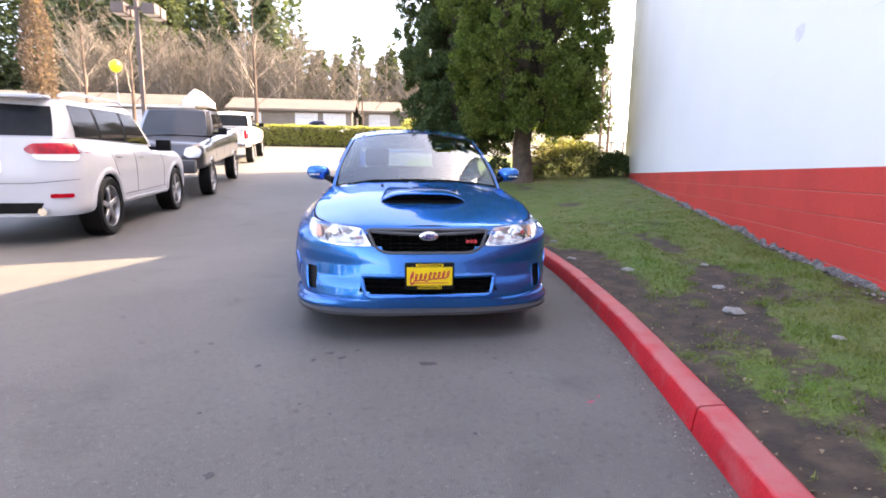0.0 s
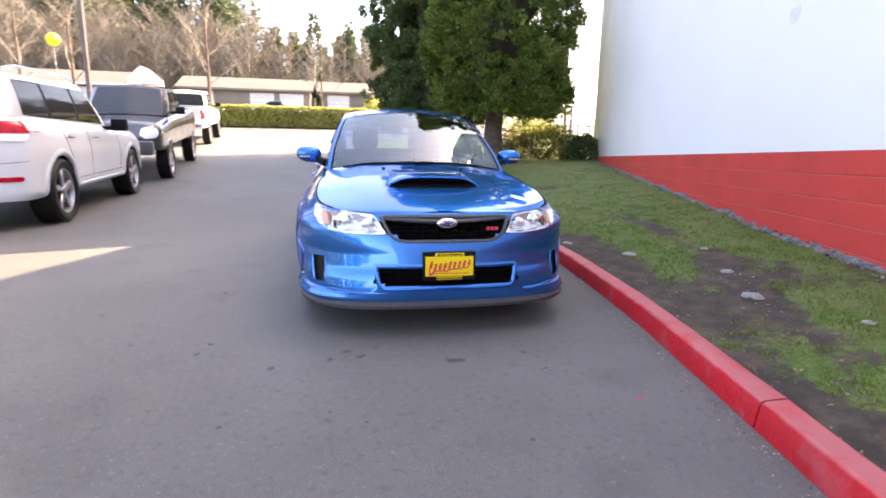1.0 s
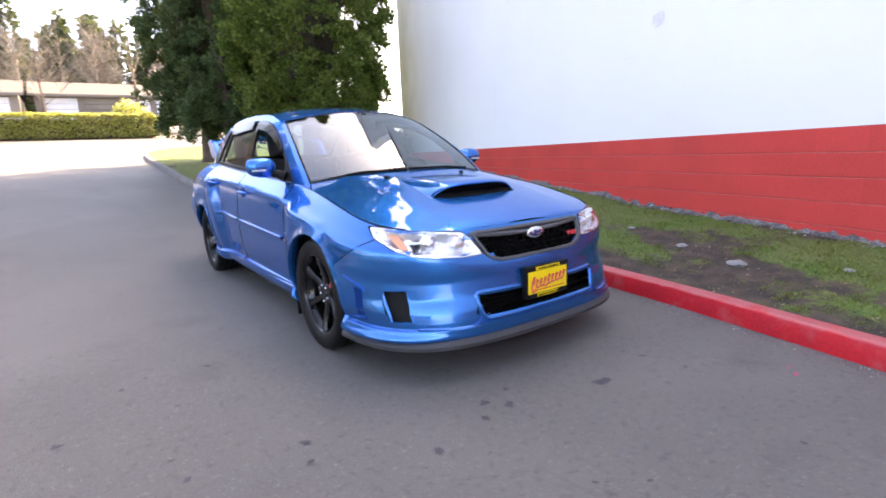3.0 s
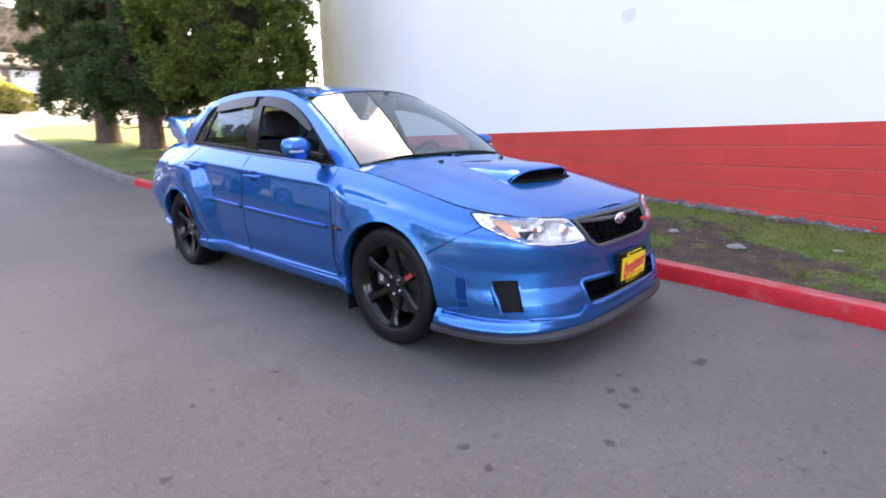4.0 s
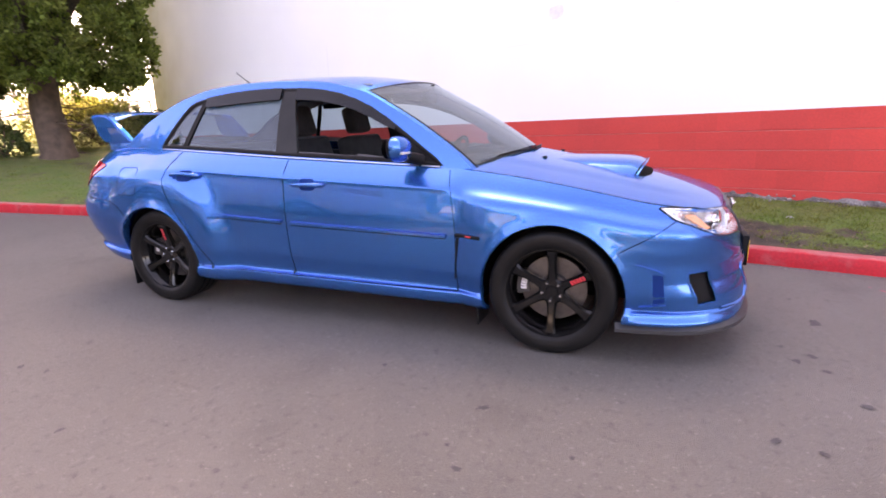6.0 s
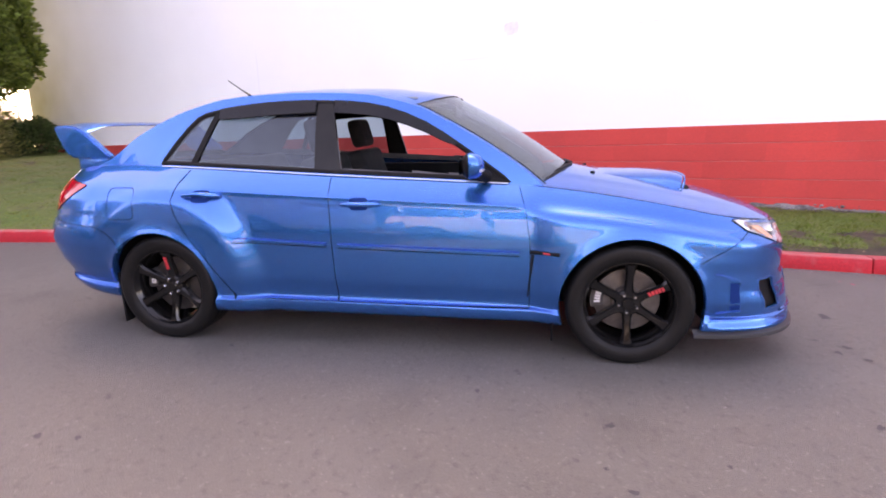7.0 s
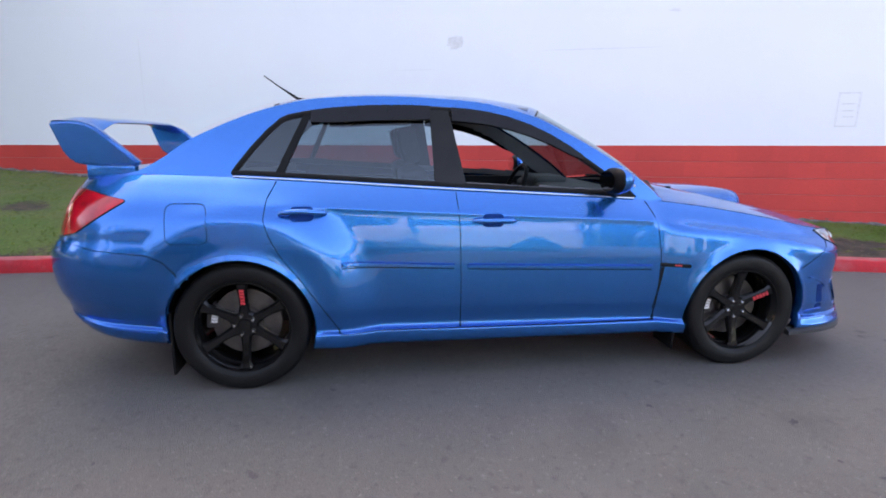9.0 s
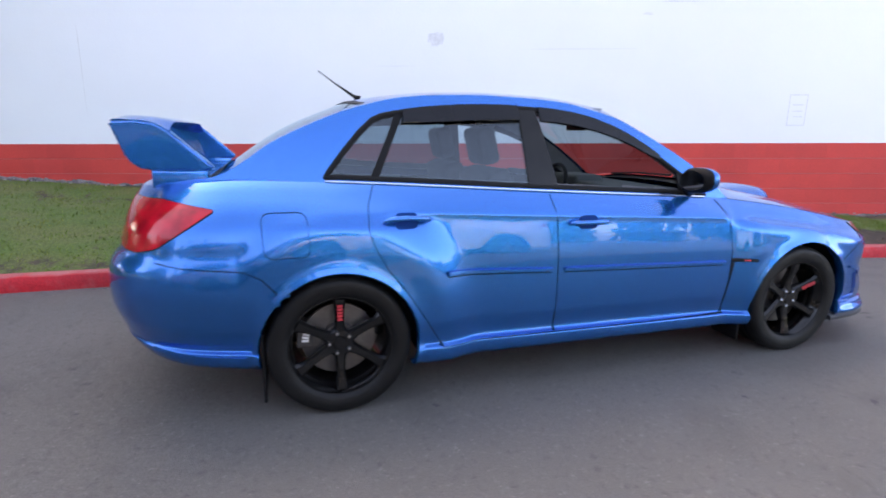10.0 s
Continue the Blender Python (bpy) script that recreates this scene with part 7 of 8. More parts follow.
# ---------------------------------------------------------------- garages, pole, balloon, fence
def build_garage_row(x0, x1, y, label, front_gable=None):
    z = ground_z(y)
    cx = (x0 + x1) / 2
    root = empty("garage_row", cx, y, z, label=label, category="garage building", group="rows of garages")
    h, d = 2.35, 6.0
    bm = bmesh.new()
    add_box(bm, x0 - cx, x1 - cx, 0, d, -1.0, h)
    part("wall", bm, STUCCO, root, "beige siding")
    bm = bmesh.new()
    prof = [(-0.7, h - 0.08), (-0.7, h + 0.06), (d / 2, h + 1.55), (d + 0.7, h + 0.06), (d + 0.7, h - 0.08), (d / 2, h + 1.4)]
    a = [bm.verts.new((x0 - cx - 0.4, p[0], p[1])) for p in prof]
    b = [bm.verts.new((x1 - cx + 0.4, p[0], p[1])) for p in prof]
    bm.faces.new(a)
    bm.faces.new(list(reversed(b)))
    for i in range(6):
        j = (i + 1) % 6
        bm.faces.new((a[j], a[i], b[i], b[j]))
    bmesh.ops.recalc_face_normals(bm, faces=bm.faces[:])
    part("roof", bm, SHINGLE, root, "low-pitched brown shingle roof")
    bm = bmesh.new()
    add_box(bm, x0 - cx - 0.42, x1 - cx + 0.42, -0.76, -0.70, h - 0.12, h + 0.1)
    part("fascia", bm, WHITE_TRIM if front_gable else STUCCO, root)
    k, n = x0 - cx + 0.8, 0
    while k + 2.6 < x1 - cx:
        door = empty("garage_door", 0, 0, 0)
        door.parent = root
        door.matrix_basis = pose(k, -0.03, 0)
        for q in range(4):
            bm = bmesh.new()
            add_box(bm, 0, 2.5, -0.03, 0.02, 0.02 + q * 0.52, 0.52 + q * 0.52, 0.02, 1)
            part("door_panel", bm, WHITE_TRIM if n % 3 != 1 else STUCCO, door)
        k += 3.1
        n += 1
    if front_gable is not None:
        bm = bmesh.new()
        g = front_gable - cx
        v = [bm.verts.new(c) for c in ((g - 1.2, -0.9, h + 0.1), (g + 1.2, -0.9, h + 0.1), (g + 1.2, -0.9, h + 0.6), (g, -0.9, h + 1.7), (g - 1.2, -0.9, h + 0.6))]
        w = [bm.verts.new(c.co + Vector((0, 2.5, 0))) for c in v]
        bm.faces.new(v)
        for i in range(5):
            bm.faces.new((v[i], w[i], w[(i + 1) % 5], v[(i + 1) % 5]))
        bmesh.ops.recalc_face_normals(bm, faces=bm.faces[:])
        part("gable", bm, WHITE_TRIM, root, "white gable end")


build_garage_row(-52, -19.6, 52, "long low garage row with brown shingle roof and white doors", -19.2)
build_garage_row(-17.5, -4.2, 57, "low garage row with brown shingle roof")
build_garage_row(-3.2, 16.0, 60, "low garage row with brown shingle roof and white doors")


def build_lot_lamp():
    x, y = -9.75, 18.0
    z = ground_z(y)
    root = empty("lot_lamp", x, y, z, label="tall brown steel car park lamp with boxy twin heads", category="street lamp")
    bm = bmesh.new()
    add_box(bm, -0.07, 0.07, -0.07, 0.07, 0.0, 6.3, 0.012)
    part("pole", bm, POLE_BROWN, root)
    bm = bmesh.new()
    add_box(bm, -0.3, 0.3, -0.3, 0.3, 0.0, 0.7, 0.05)
    part("footing", bm, CONCRETE, root, "round concrete footing")
    bm = bmesh.new()
    add_box(bm, -0.75, 0.75, -0.05, 0.05, 5.75, 5.87, 0.01)
    part("arm", bm, POLE_BROWN, root)
    for sx, sy in ((-0.55, -0.1), (0.55, -0.1), (-0.55, 0.5), (0.55, 0.5)):
        bm = bmesh.new()
        add_box(bm, sx - 0.24, sx + 0.24, sy - 0.24, sy + 0.24, 5.55, 5.95, 0.03)
        head = part("lamp_head", bm, POLE_BROWN, root)
        bm = bmesh.new()
        add_box(bm, sx - 0.19, sx + 0.19, sy - 0.19, sy + 0.19, 5.535, 5.549)
        part("lens", bm, LENS, head, "pale lamp glass")


build_lot_lamp()


def build_balloon():
    x, y = -16.35, 30.0
    z = ground_z(y)
    root = empty("balloon", x, y, z, label="round yellow balloon on a string above the car lot", category="balloon")
    bm = bmesh.new()
    bmesh.ops.create_uvsphere(bm, u_segments=24, v_segments=16, radius=0.34, matrix=Matrix.Translation((0, 0, 6.65 - z)))
    for q in bm.verts:
        if q.co.z < 6.65 - z:
            q.co.z -= 0.05 * (1 - math.hypot(q.co.x, q.co.y) / 0.34)
    part("envelope", bm, YELLOW, root, "shiny yellow envelope", True)
    bm = bmesh.new()
    add_tube(bm, [(0.05, 0, 0), (0.02, 0, 2.0), (0, 0, 6.28 - z)], 0.012, 5)
    part("string", bm, WHITE_TRIM, root)


build_balloon()


def build_thin_pole():
    bm = bmesh.new()
    add_tube(bm, [(0, 0, -0.1), (0, 0, 4.6)], [0.06, 0.05], 8)
    o = part("post", bm, POLE_BROWN, None)
    o.location = (3.5, 29.0, ground_z(29.0))
    tagged(o, "thin weathered post standing by the hedge", "post")


build_thin_pole()


def build_fence():
    root = empty("fence", 8.6, 16.0, ground_z(16.0), label="low dark metal fence behind the shrubs", category="fence")
    for k in range(7):
        bm = bmesh.new()
        add_tube(bm, [(-1.5 + 0.5 * k, 0, 0), (-1.5 + 0.5 * k, 0, 1.25)], 0.025, 6)
        part("post", bm, GREY_PLASTIC, root)
    for z in (0.5, 1.2):
        bm = bmesh.new()
        add_tube(bm, [(-1.5, 0, z), (1.5, 0, z)], 0.02, 6)
        part("rail", bm, GREY_PLASTIC, root)


build_fence()


# ---------------------------------------------------------------- parked vehicles
DARK_GLASS = surface("dark_glass", (0.012, 0.014, 0.016), (0.02, 0.022, 0.024), 3.0, 0.03, spec=0.08)
SCREEN_GLASS = surface("tinted_screen", (0.012, 0.014, 0.016), (0.02, 0.022, 0.024), 3.0, 0.05, coat=0.6)
SUV_WHITE = paint("white_car_paint", (0.47, 0.49, 0.52), 0.0, 0.4, 0.6)
TRUCK_GREY = paint("graphite_car_paint", (0.10, 0.10, 0.105), 0.7, 0.3, 0.8)
TRUCK_SILVER = paint("cream_white_car_paint", (0.60, 0.58, 0.54), 0.0, 0.4, 0.6)
NAVY = paint("navy_car_paint", (0.02, 0.03, 0.07))
for _m in (SUV_WHITE, TRUCK_SILVER):
    _m.node_tree.nodes["Principled BSDF"].inputs["Metallic"].default_value = 0.0
ALLOY = surface("silver_alloy", (0.42, 0.42, 0.43), (0.34, 0.34, 0.35), 6.0, 0.3, metal=0.8)


def plain_wheel(hubpos, r, w, parent, rim_mat, spokes=5, flip=False):
    """Wheel with its outer face towards +x, or -x when flipped."""
    hub = new("wheel")
    hub.parent = parent
    hub.matrix_basis = pose(*hubpos, 0, 0, 180 if not flip else 0)
    rr = r * 0.70
    bm = bmesh.new()
    revolve(bm, [(rr, 0.0), (rr + 0.02, -0.015), (r - 0.03, -0.02), (r, 0.01), (r, w), (r - 0.03, w + 0.02), (rr, w)], n=40)
    part("tyre", bm, RUBBER, hub, "", True)
    bm = bmesh.new()
    revolve(bm, [(rr, 0.0), (rr - 0.012, 0.0), (rr - 0.03, 0.05), (rr - 0.03, w)], n=40)
    for k in range(spokes):
        a = 2 * math.pi * k / spokes
        m = Matrix.Rotation(a, 4, "X")
        add_box(bm, 0.012, 0.05, -0.035, 0.035, 0.03, rr - 0.005, 0.01, 1, m)
    revolve(bm, [(0.0, 0.0), (0.05, 0.005), (0.06, 0.03)], n=20)
    part("rim", bm, rim_mat, hub, "", True)
    bm = bmesh.new()
    revolve(bm, [(0.0, 0.08), (rr - 0.03, 0.08)], n=30)
    part("brake", bm, VOID, hub)
    return hub


def build_vehicle(name, x, y, rz, label, category, body_mat, spec, size=(1.0, 1.0, 1.0)):
    """A parked vehicle; its own front points to local -y. spec holds the main measures in metres."""
    W, zl, hz, r = spec["half_width"], spec["low"], spec["hub"], spec["wheel"]
    wb, nose, tail = spec["wheelbase"], spec["nose"], spec["tail"]
    ra = r + 0.055
    root = empty(name, x, y, 0, rz, label, category)
    base = ground_z(y + (wb / 2 if rz < 90 else -wb / 2))
    pitch = math.atan((ground_z(y + wb) - ground_z(y)) / wb) if rz < 90 else math.atan((ground_z(y) - ground_z(y - wb)) / wb)
    root.matrix_world = Matrix.Translation((x, y, ground_z(y))) @ Matrix.Rotation(pitch, 4, "X") @ Matrix.Rotation(radians(rz), 4, "Z") @ Matrix.Diagonal((size[0], size[1], size[2], 1.0))

    def half(v, yy):
        p = smooth_interp(v, [(0, 0.93), (0.08, 0.985), (0.35, 0.992), (0.6, 1.0), (0.8, 0.985), (0.9, 0.955), (1.0, 0.885)]) * W
        for hy in (0.0, wb):
            d = abs(yy - hy)
            if d < ra + 0.18:
                p += 0.02 * hump(d / (ra + 0.18)) * (1 if v < 0.7 else max(0, (0.9 - v) / 0.2))
        return p

    def point(u, v):
        n = 3.2
        y0, y1 = nose + 0.55, tail - 0.45
        if u <= 1:
            a = math.pi / 2 * u
            yy = y0 - (y0 - nose - 0.10 * max(0, v - 0.6) / 0.4) * math.cos(a) ** (2 / n)
            xx = half(v, y0) * math.sin(a) ** (2 / n)
        elif u <= 2:
            yy = y0 + (y1 - y0) * (u - 1)
            xx = half(v, yy)
        else:
            a = math.pi / 2 * (3 - u)
            yy = y1 + (tail - 0.08 * max(0, v - 0.5) - y1) * math.cos(a) ** (2 / n)
            xx = half(v, y1) * math.sin(a) ** (2 / n)
        return Vector((-xx, yy, zl + (interp(yy, spec["top"]) - zl) * v))

    us = [math.sin(k / 12 * math.pi / 2) ** 0.9 for k in range(13)] + [1 + k / 90 for k in range(1, 91)] + [3 - math.sin((12 - k) / 12 * math.pi / 2) ** 0.9 for k in range(1, 13)]
    vs = [k / 18 for k in range(19)]
    verts, nv = [], len(vs)
    for u in us:
        for v in vs:
            p = point(u, v)
            for hy in (0.0, wb):
                d = math.hypot(p.y - hy, p.z - hz)
                if p.x < -0.6 * W and abs(d - ra) < 0.024 and d > 0:
                    p.y, p.z = hy + (p.y - hy) * ra / d, hz + (p.z - hz) * ra / d
            verts.append(p)
    quads = [(i * nv + j, i * nv + j + 1, (i + 1) * nv + j + 1, (i + 1) * nv + j) for i in range(len(us) - 1) for j in range(nv - 1)]
    skin = Skin(verts, quads)
    keep = []
    for f in quads:
        c = sum((verts[k] for k in f), Vector()) / 4
        if c.x < -0.6 * W and any(math.hypot(c.y - hy, c.z - hz) < ra - 0.002 for hy in (0.0, wb)):
            continue
        keep.append(f)
    off = len(verts)
    allv = verts + [Vector((-p.x, p.y, p.z)) for p in verts]
    allf = keep + [tuple(off + k for k in reversed(f)) for f in keep]
    link_mesh("body", allv, allf, body_mat, root, smooth=True)
    # decks between the sides
    def deck(nm, a, b, crown):
        ys = np.linspace(a, b, 18)
        dv, df = [], []
        for yy in ys:
            best = min((p for p in (point(u, 1.0) for u in us)), key=lambda q: abs(q.y - yy))
            for j in range(-8, 9):
                dv.append((best.x * j / 8, float(yy), interp(float(yy), spec["top"]) + crown * (1 - (j / 8) ** 2)))
        for i in range(17):
            for j in range(16):
                df.append((i * 17 + j, i * 17 + j + 1, (i + 1) * 17 + j + 1, (i + 1) * 17 + j))
        link_mesh(nm, dv, df, body_mat, root, smooth=True)

    deck("bonnet", nose + 0.06, spec["cabin"][0][0][1] + 0.5, 0.05)
    keys = spec["cabin"]

    def strip(a, b, v0, v1, lift, cols=5, rows=5):
        bm = bmesh.new()
        grid = []
        for i in range(a, b):
            for c in range(cols + (1 if i == b - 1 else 0)):
                t = c / cols
                p0 = Vector(keys[i][0]).lerp(Vector(keys[i + 1][0]), t)
                p1 = Vector(keys[i][1]).lerp(Vector(keys[i + 1][1]), t)
                col = []
                for k in range(rows + 1):
                    v = v0 + (v1 - v0) * k / rows
                    p = p0.lerp(p1, v)
                    o = Vector((p.x, 0.3 * (p.y - 0.5 * (keys[0][0][1] + keys[-1][0][1])), 0)).normalized()
                    col.append(bm.verts.new(p + o * (lift + 0.025 * 4 * v * (1 - v))))
                grid.append(col)
        for p, q in zip(grid, grid[1:]):
            for k in range(rows):
                bm.faces.new((p[k], p[k + 1], q[k + 1], q[k]))
        bmesh.ops.recalc_face_normals(bm, faces=bm.faces[:])
        f = bm.faces[:][len(bm.faces) // 2]
        mid = Vector((0, 0.5 * (keys[0][0][1] + keys[-1][0][1]), keys[0][0][2] + 0.2))
        if f.normal.dot(f.calc_center_median() - mid) < 0:
            bmesh.ops.reverse_faces(bm, faces=bm.faces[:])
        return bm

    nk = len(keys) - 1
    twice("cabin_side", strip(0, nk, 0.0, 1.0, 0.0), body_mat, root)
    if "band" in spec:
        a, b, v0, v1 = spec["band"]
        twice("window_surround", strip(a, b, v0, v1, 0.003), BLACK_PLASTIC, root, "black window surround")
    for a, b, v0, v1, nm in spec["glass"]:
        twice(nm, strip(a, b, v0, v1, 0.006), SCREEN_GLASS if nm == "windscreen" else DARK_GLASS, root, "dark tinted glass")
    rv = [k[1] for k in keys] + [(-k[1][0], k[1][1], k[1][2]) for k in reversed(keys)]
    bm = bmesh.new()
    ring = [bm.verts.new(p) for p in rv if True]
    bmesh.ops.remove_doubles(bm, verts=bm.verts[:], dist=0.001)
    bm.verts.ensure_lookup_table()
    ctr = bm.verts.new((0, 0.5 * (keys[0][1][1] + keys[-1][1][1]), max(k[1][2] for k in keys) + 0.04))
    rr = [q for q in bm.verts if q is not ctr]
    for i in range(len(rr)):
        bm.faces.new((rr[i], rr[(i + 1) % len(rr)], ctr))
    bmesh.ops.recalc_face_normals(bm, faces=bm.faces[:])
    if sum(f.normal.z for f in bm.faces) < 0:
        bmesh.ops.reverse_faces(bm, faces=bm.faces[:])
    part("roof", bm, body_mat, root, "", True, 60)
    for hy, who in ((0.0, "front"), (wb, "rear")):
        for side in (1, -1):
            plain_wheel((side * (W + 0.0), hy, hz), r, 0.24, root, spec.get("rim", ALLOY), spec.get("spokes", 5), flip=side < 0)
        bm = bmesh.new()
        rows = []
        for k in range(25):
            a = math.pi * (1.15 - 1.3 * k / 24)
            yy, zz = hy + (ra + 0.02) * math.cos(a), hz + (ra + 0.02) * math.sin(a)
            if zz < zl + 0.01:
                continue
            rows.append([bm.verts.new((-W + 0.04, yy, zz)), bm.verts.new((-W + 0.45, yy, zz))])
        for p, q in zip(rows, rows[1:]):
            bm.faces.new((p[0], q[0], q[1], p[1]))
        bm.faces.new([q[1] for q in rows])
        twice("wheel_liner", bm, VOID, root)
    bm = bmesh.new()
    add_box(bm, -W * 0.8, W * 0.8, nose + 0.3, tail - 0.3, zl + 0.02, zl + 0.12)
    part("underbody", bm, VOID, root)
    for nm, poly, view, lift, mat, lab, mirror in spec["trim"]:
        skin.patch(nm, rounded(poly, 0.03), view, lift, mat, root, lab, 0.08, 0.02, mirror)
    for nm, pts, wd, view, lift, mat, lab, mirror in spec.get("lines", []):
        skin.ring(nm, pts, wd, view, lift, mat, root, lab, mirror, closed=False)
    for hy in (0.0, wb):
        arc = [(hy + (ra + 0.03) * math.cos(math.pi * (1.0 - k / 18)), hz + (ra + 0.03) * math.sin(math.pi * (1.0 - k / 18))) for k in range(19)]
        skin.ring("arch_moulding", arc, 0.09, "side", 0.016, body_mat, root, "", True, closed=False)
    mx, my, mz = spec["mirror"]
    bm = bmesh.new()
    add_box(bm, -W - 0.24, -W - 0.02, my - 0.06, my + 0.05, mz - 0.09, mz + 0.09, 0.03, 2)
    add_box(bm, -W - 0.05, -W + 0.12, my - 0.03, my + 0.03, mz - 0.08, mz - 0.02, 0.01, 1)
    twice("wing_mirror", bm, spec.get("mirror_mat", BLACK_PLASTIC), root, "wing mirror")
    return root, skin


def cabin_keys(W, y0, y1, y2, y3, belt0, belt1, roof, inset, splits):
    """Upright lines from the windscreen's middle round to the tail: cowl y0, roof y1..y2, tail y3."""
    k = [((0, y0 - 0.12, belt0 + 0.05), (0, y1 - 0.05, roof)), ((-W * 0.78, y0 + 0.02, belt0 + 0.02), (-W * 0.66, y1, roof - 0.02)), ((-W * 0.875, y0 + 0.16, belt0), (-(W - inset), y1 + 0.10, roof - 0.045))]
    for s in splits:
        t = (s - y0) / (y3 - y0)
        u = (s - y1) / (y2 - y1)
        k.append(((-W * 0.885, s, belt0 + (belt1 - belt0) * t), (-(W - inset), min(max(s + 0.02, y1 + 0.12), y2 - 0.08) if 0 <= u <= 1 else (y2 - 0.1 if u > 1 else y1 + 0.11), roof - 0.04)))
    k += [((-W * 0.86, y3 - 0.10, belt1), (-(W - inset), y2 - 0.05, roof - 0.05)), ((-W * 0.76, y3 + 0.0, belt1), (-(W - inset) * 0.86, y2 + 0.02, roof - 0.05)), ((0, y3 + 0.03, belt1), (0, y2 + 0.04, roof - 0.02))]
    return k


def build_parked():
    # white sports utility, tail towards the camera
    W = 0.965
    keys = cabin_keys(W, 0.62, 1.35, 3.48, 3.72, 1.14, 1.25, 1.74, 0.22, [0.95, 1.85, 1.93, 2.72, 2.80, 3.45])
    spec = dict(half_width=W, low=0.36, hub=0.385, wheel=0.385, wheelbase=2.915, nose=-0.92, tail=3.86, cabin=keys,
                top=[(-0.95, 0.94), (-0.5, 1.05), (0.4, 1.13), (1.0, 1.15), (2.9, 1.23), (3.9, 1.25)],
                glass=[(3, 4, 0.06, 0.86, "front_window"), (5, 6, 0.06, 0.86, "rear_door_window"), (7, 8, 0.08, 0.84, "quarter_window"), (10, 11, 0.05, 0.82, "rear_window"), (0, 1, 0.04, 0.95, "windscreen")],
                mirror=(0, 0.98, 1.17), mirror_mat=BLACK_PLASTIC, band=(3, 8, 0.05, 0.87),
                trim=[("tail_lamp", [(-0.95, 1.20), (-0.55, 1.185), (-0.47, 1.12), (-0.52, 1.07), (-0.95, 1.07)], "back", 0.012, RED_LENS, "red tail lamp", True),
                      ("lamp_band", [(-0.94, 1.065), (-0.54, 1.065), (-0.60, 1.0), (-0.92, 0.99)], "back", 0.012, WHITE_MARK, "clear band in the tail lamp", True),
                      ("reflector", [(-0.88, 0.62), (-0.68, 0.62), (-0.68, 0.57), (-0.88, 0.57)], "back", 0.010, RED_LENS, "red bumper reflector", True),
                      ("number_plate", [(-0.25, 1.0), (0.25, 1.0), (0.25, 0.86), (-0.25, 0.86)], "back", 0.008, WHITE_MARK, "plain licence plate", False),
                      ("lower_valance", [(-0.62, 0.52), (0.62, 0.52), (0.55, 0.40), (-0.55, 0.40)], "back", 0.008, BLACK_PLASTIC, "black lower valance", False)],
                lines=[("shut_line", [(0.62, 0.5), (0.60, 0.8), (0.66, 1.07)], 0.010, "side", 0.002, VOID, "", True), ("shut_line", [(1.86, 0.5), (1.88, 1.12)], 0.010, "side", 0.002, VOID, "", True),
                       ("shut_line", [(2.45, 0.62), (2.62, 0.85), (2.76, 1.14)], 0.010, "side", 0.002, VOID, "", True), ("shut_line", [(0.55, 0.5), (2.4, 0.5)], 0.010, "side", 0.002, VOID, "", True),
                       ("door_handle", [(1.55, 1.0), (1.75, 1.005)], 0.035, "side", 0.03, SUV_WHITE, "", True), ("door_handle", [(2.42, 1.02), (2.62, 1.025)], 0.035, "side", 0.03, SUV_WHITE, "", True),
                       ("tailgate_line", [(-0.93, 0.78), (-0.5, 0.74), (0, 0.735), (0.5, 0.74), (0.93, 0.78)], 0.010, "back", 0.002, VOID, "", False),
                       ("sill_trim", [(0.5, 0.42), (1.5, 0.41), (2.4, 0.42)], 0.05, "side", 0.012, SUV_WHITE, "", True)])
    suv, skin = build_vehicle("sports_utility_vehicle", -5.68, 7.15, 184.9, "white sports utility vehicle with silver alloy wheels, parked", "car", SUV_WHITE, spec, (1.12, 1.08, 1.12))
    for side in (-1, 1):
        bm = bmesh.new()
        add_tube(bm, [(side * 0.66, 1.35, 1.755), (side * 0.66, 1.6, 1.80), (side * 0.66, 3.0, 1.80), (side * 0.66, 3.3, 1.75)], 0.018, 6)
        part("roof_rail", bm, STEEL, suv, "silver roof rail", True)
        bm = bmesh.new()
        add_tube(bm, [(side * 0.62, 3.6, 0.42), (side * 0.62, 3.90, 0.42)], 0.045, 12)
        part("tailpipe", bm, CHROME, suv, "chrome tailpipe", True)
    bm = bmesh.new()
    add_box(bm, -0.66, 0.66, 3.46, 3.72, 1.69, 1.735, 0.02)
    part("roof_spoiler", bm, SUV_WHITE, suv, "", True)

    other = copy_thing(suv, pose(-8.0, 2.25, 0, 0, 0, 183))
    tagged(other, "white sports utility vehicle standing in the sunlit lot", "car")

    # pickups
    def pickup(x, y, rz, mat, label, lift, group_trim):
        W = 1.0
        keys = cabin_keys(W, 0.72, 1.28, 2.42, 2.66, 1.20 + lift, 1.26 + lift, 1.88 + lift, 0.22, [1.02, 1.80, 1.88, 2.50])
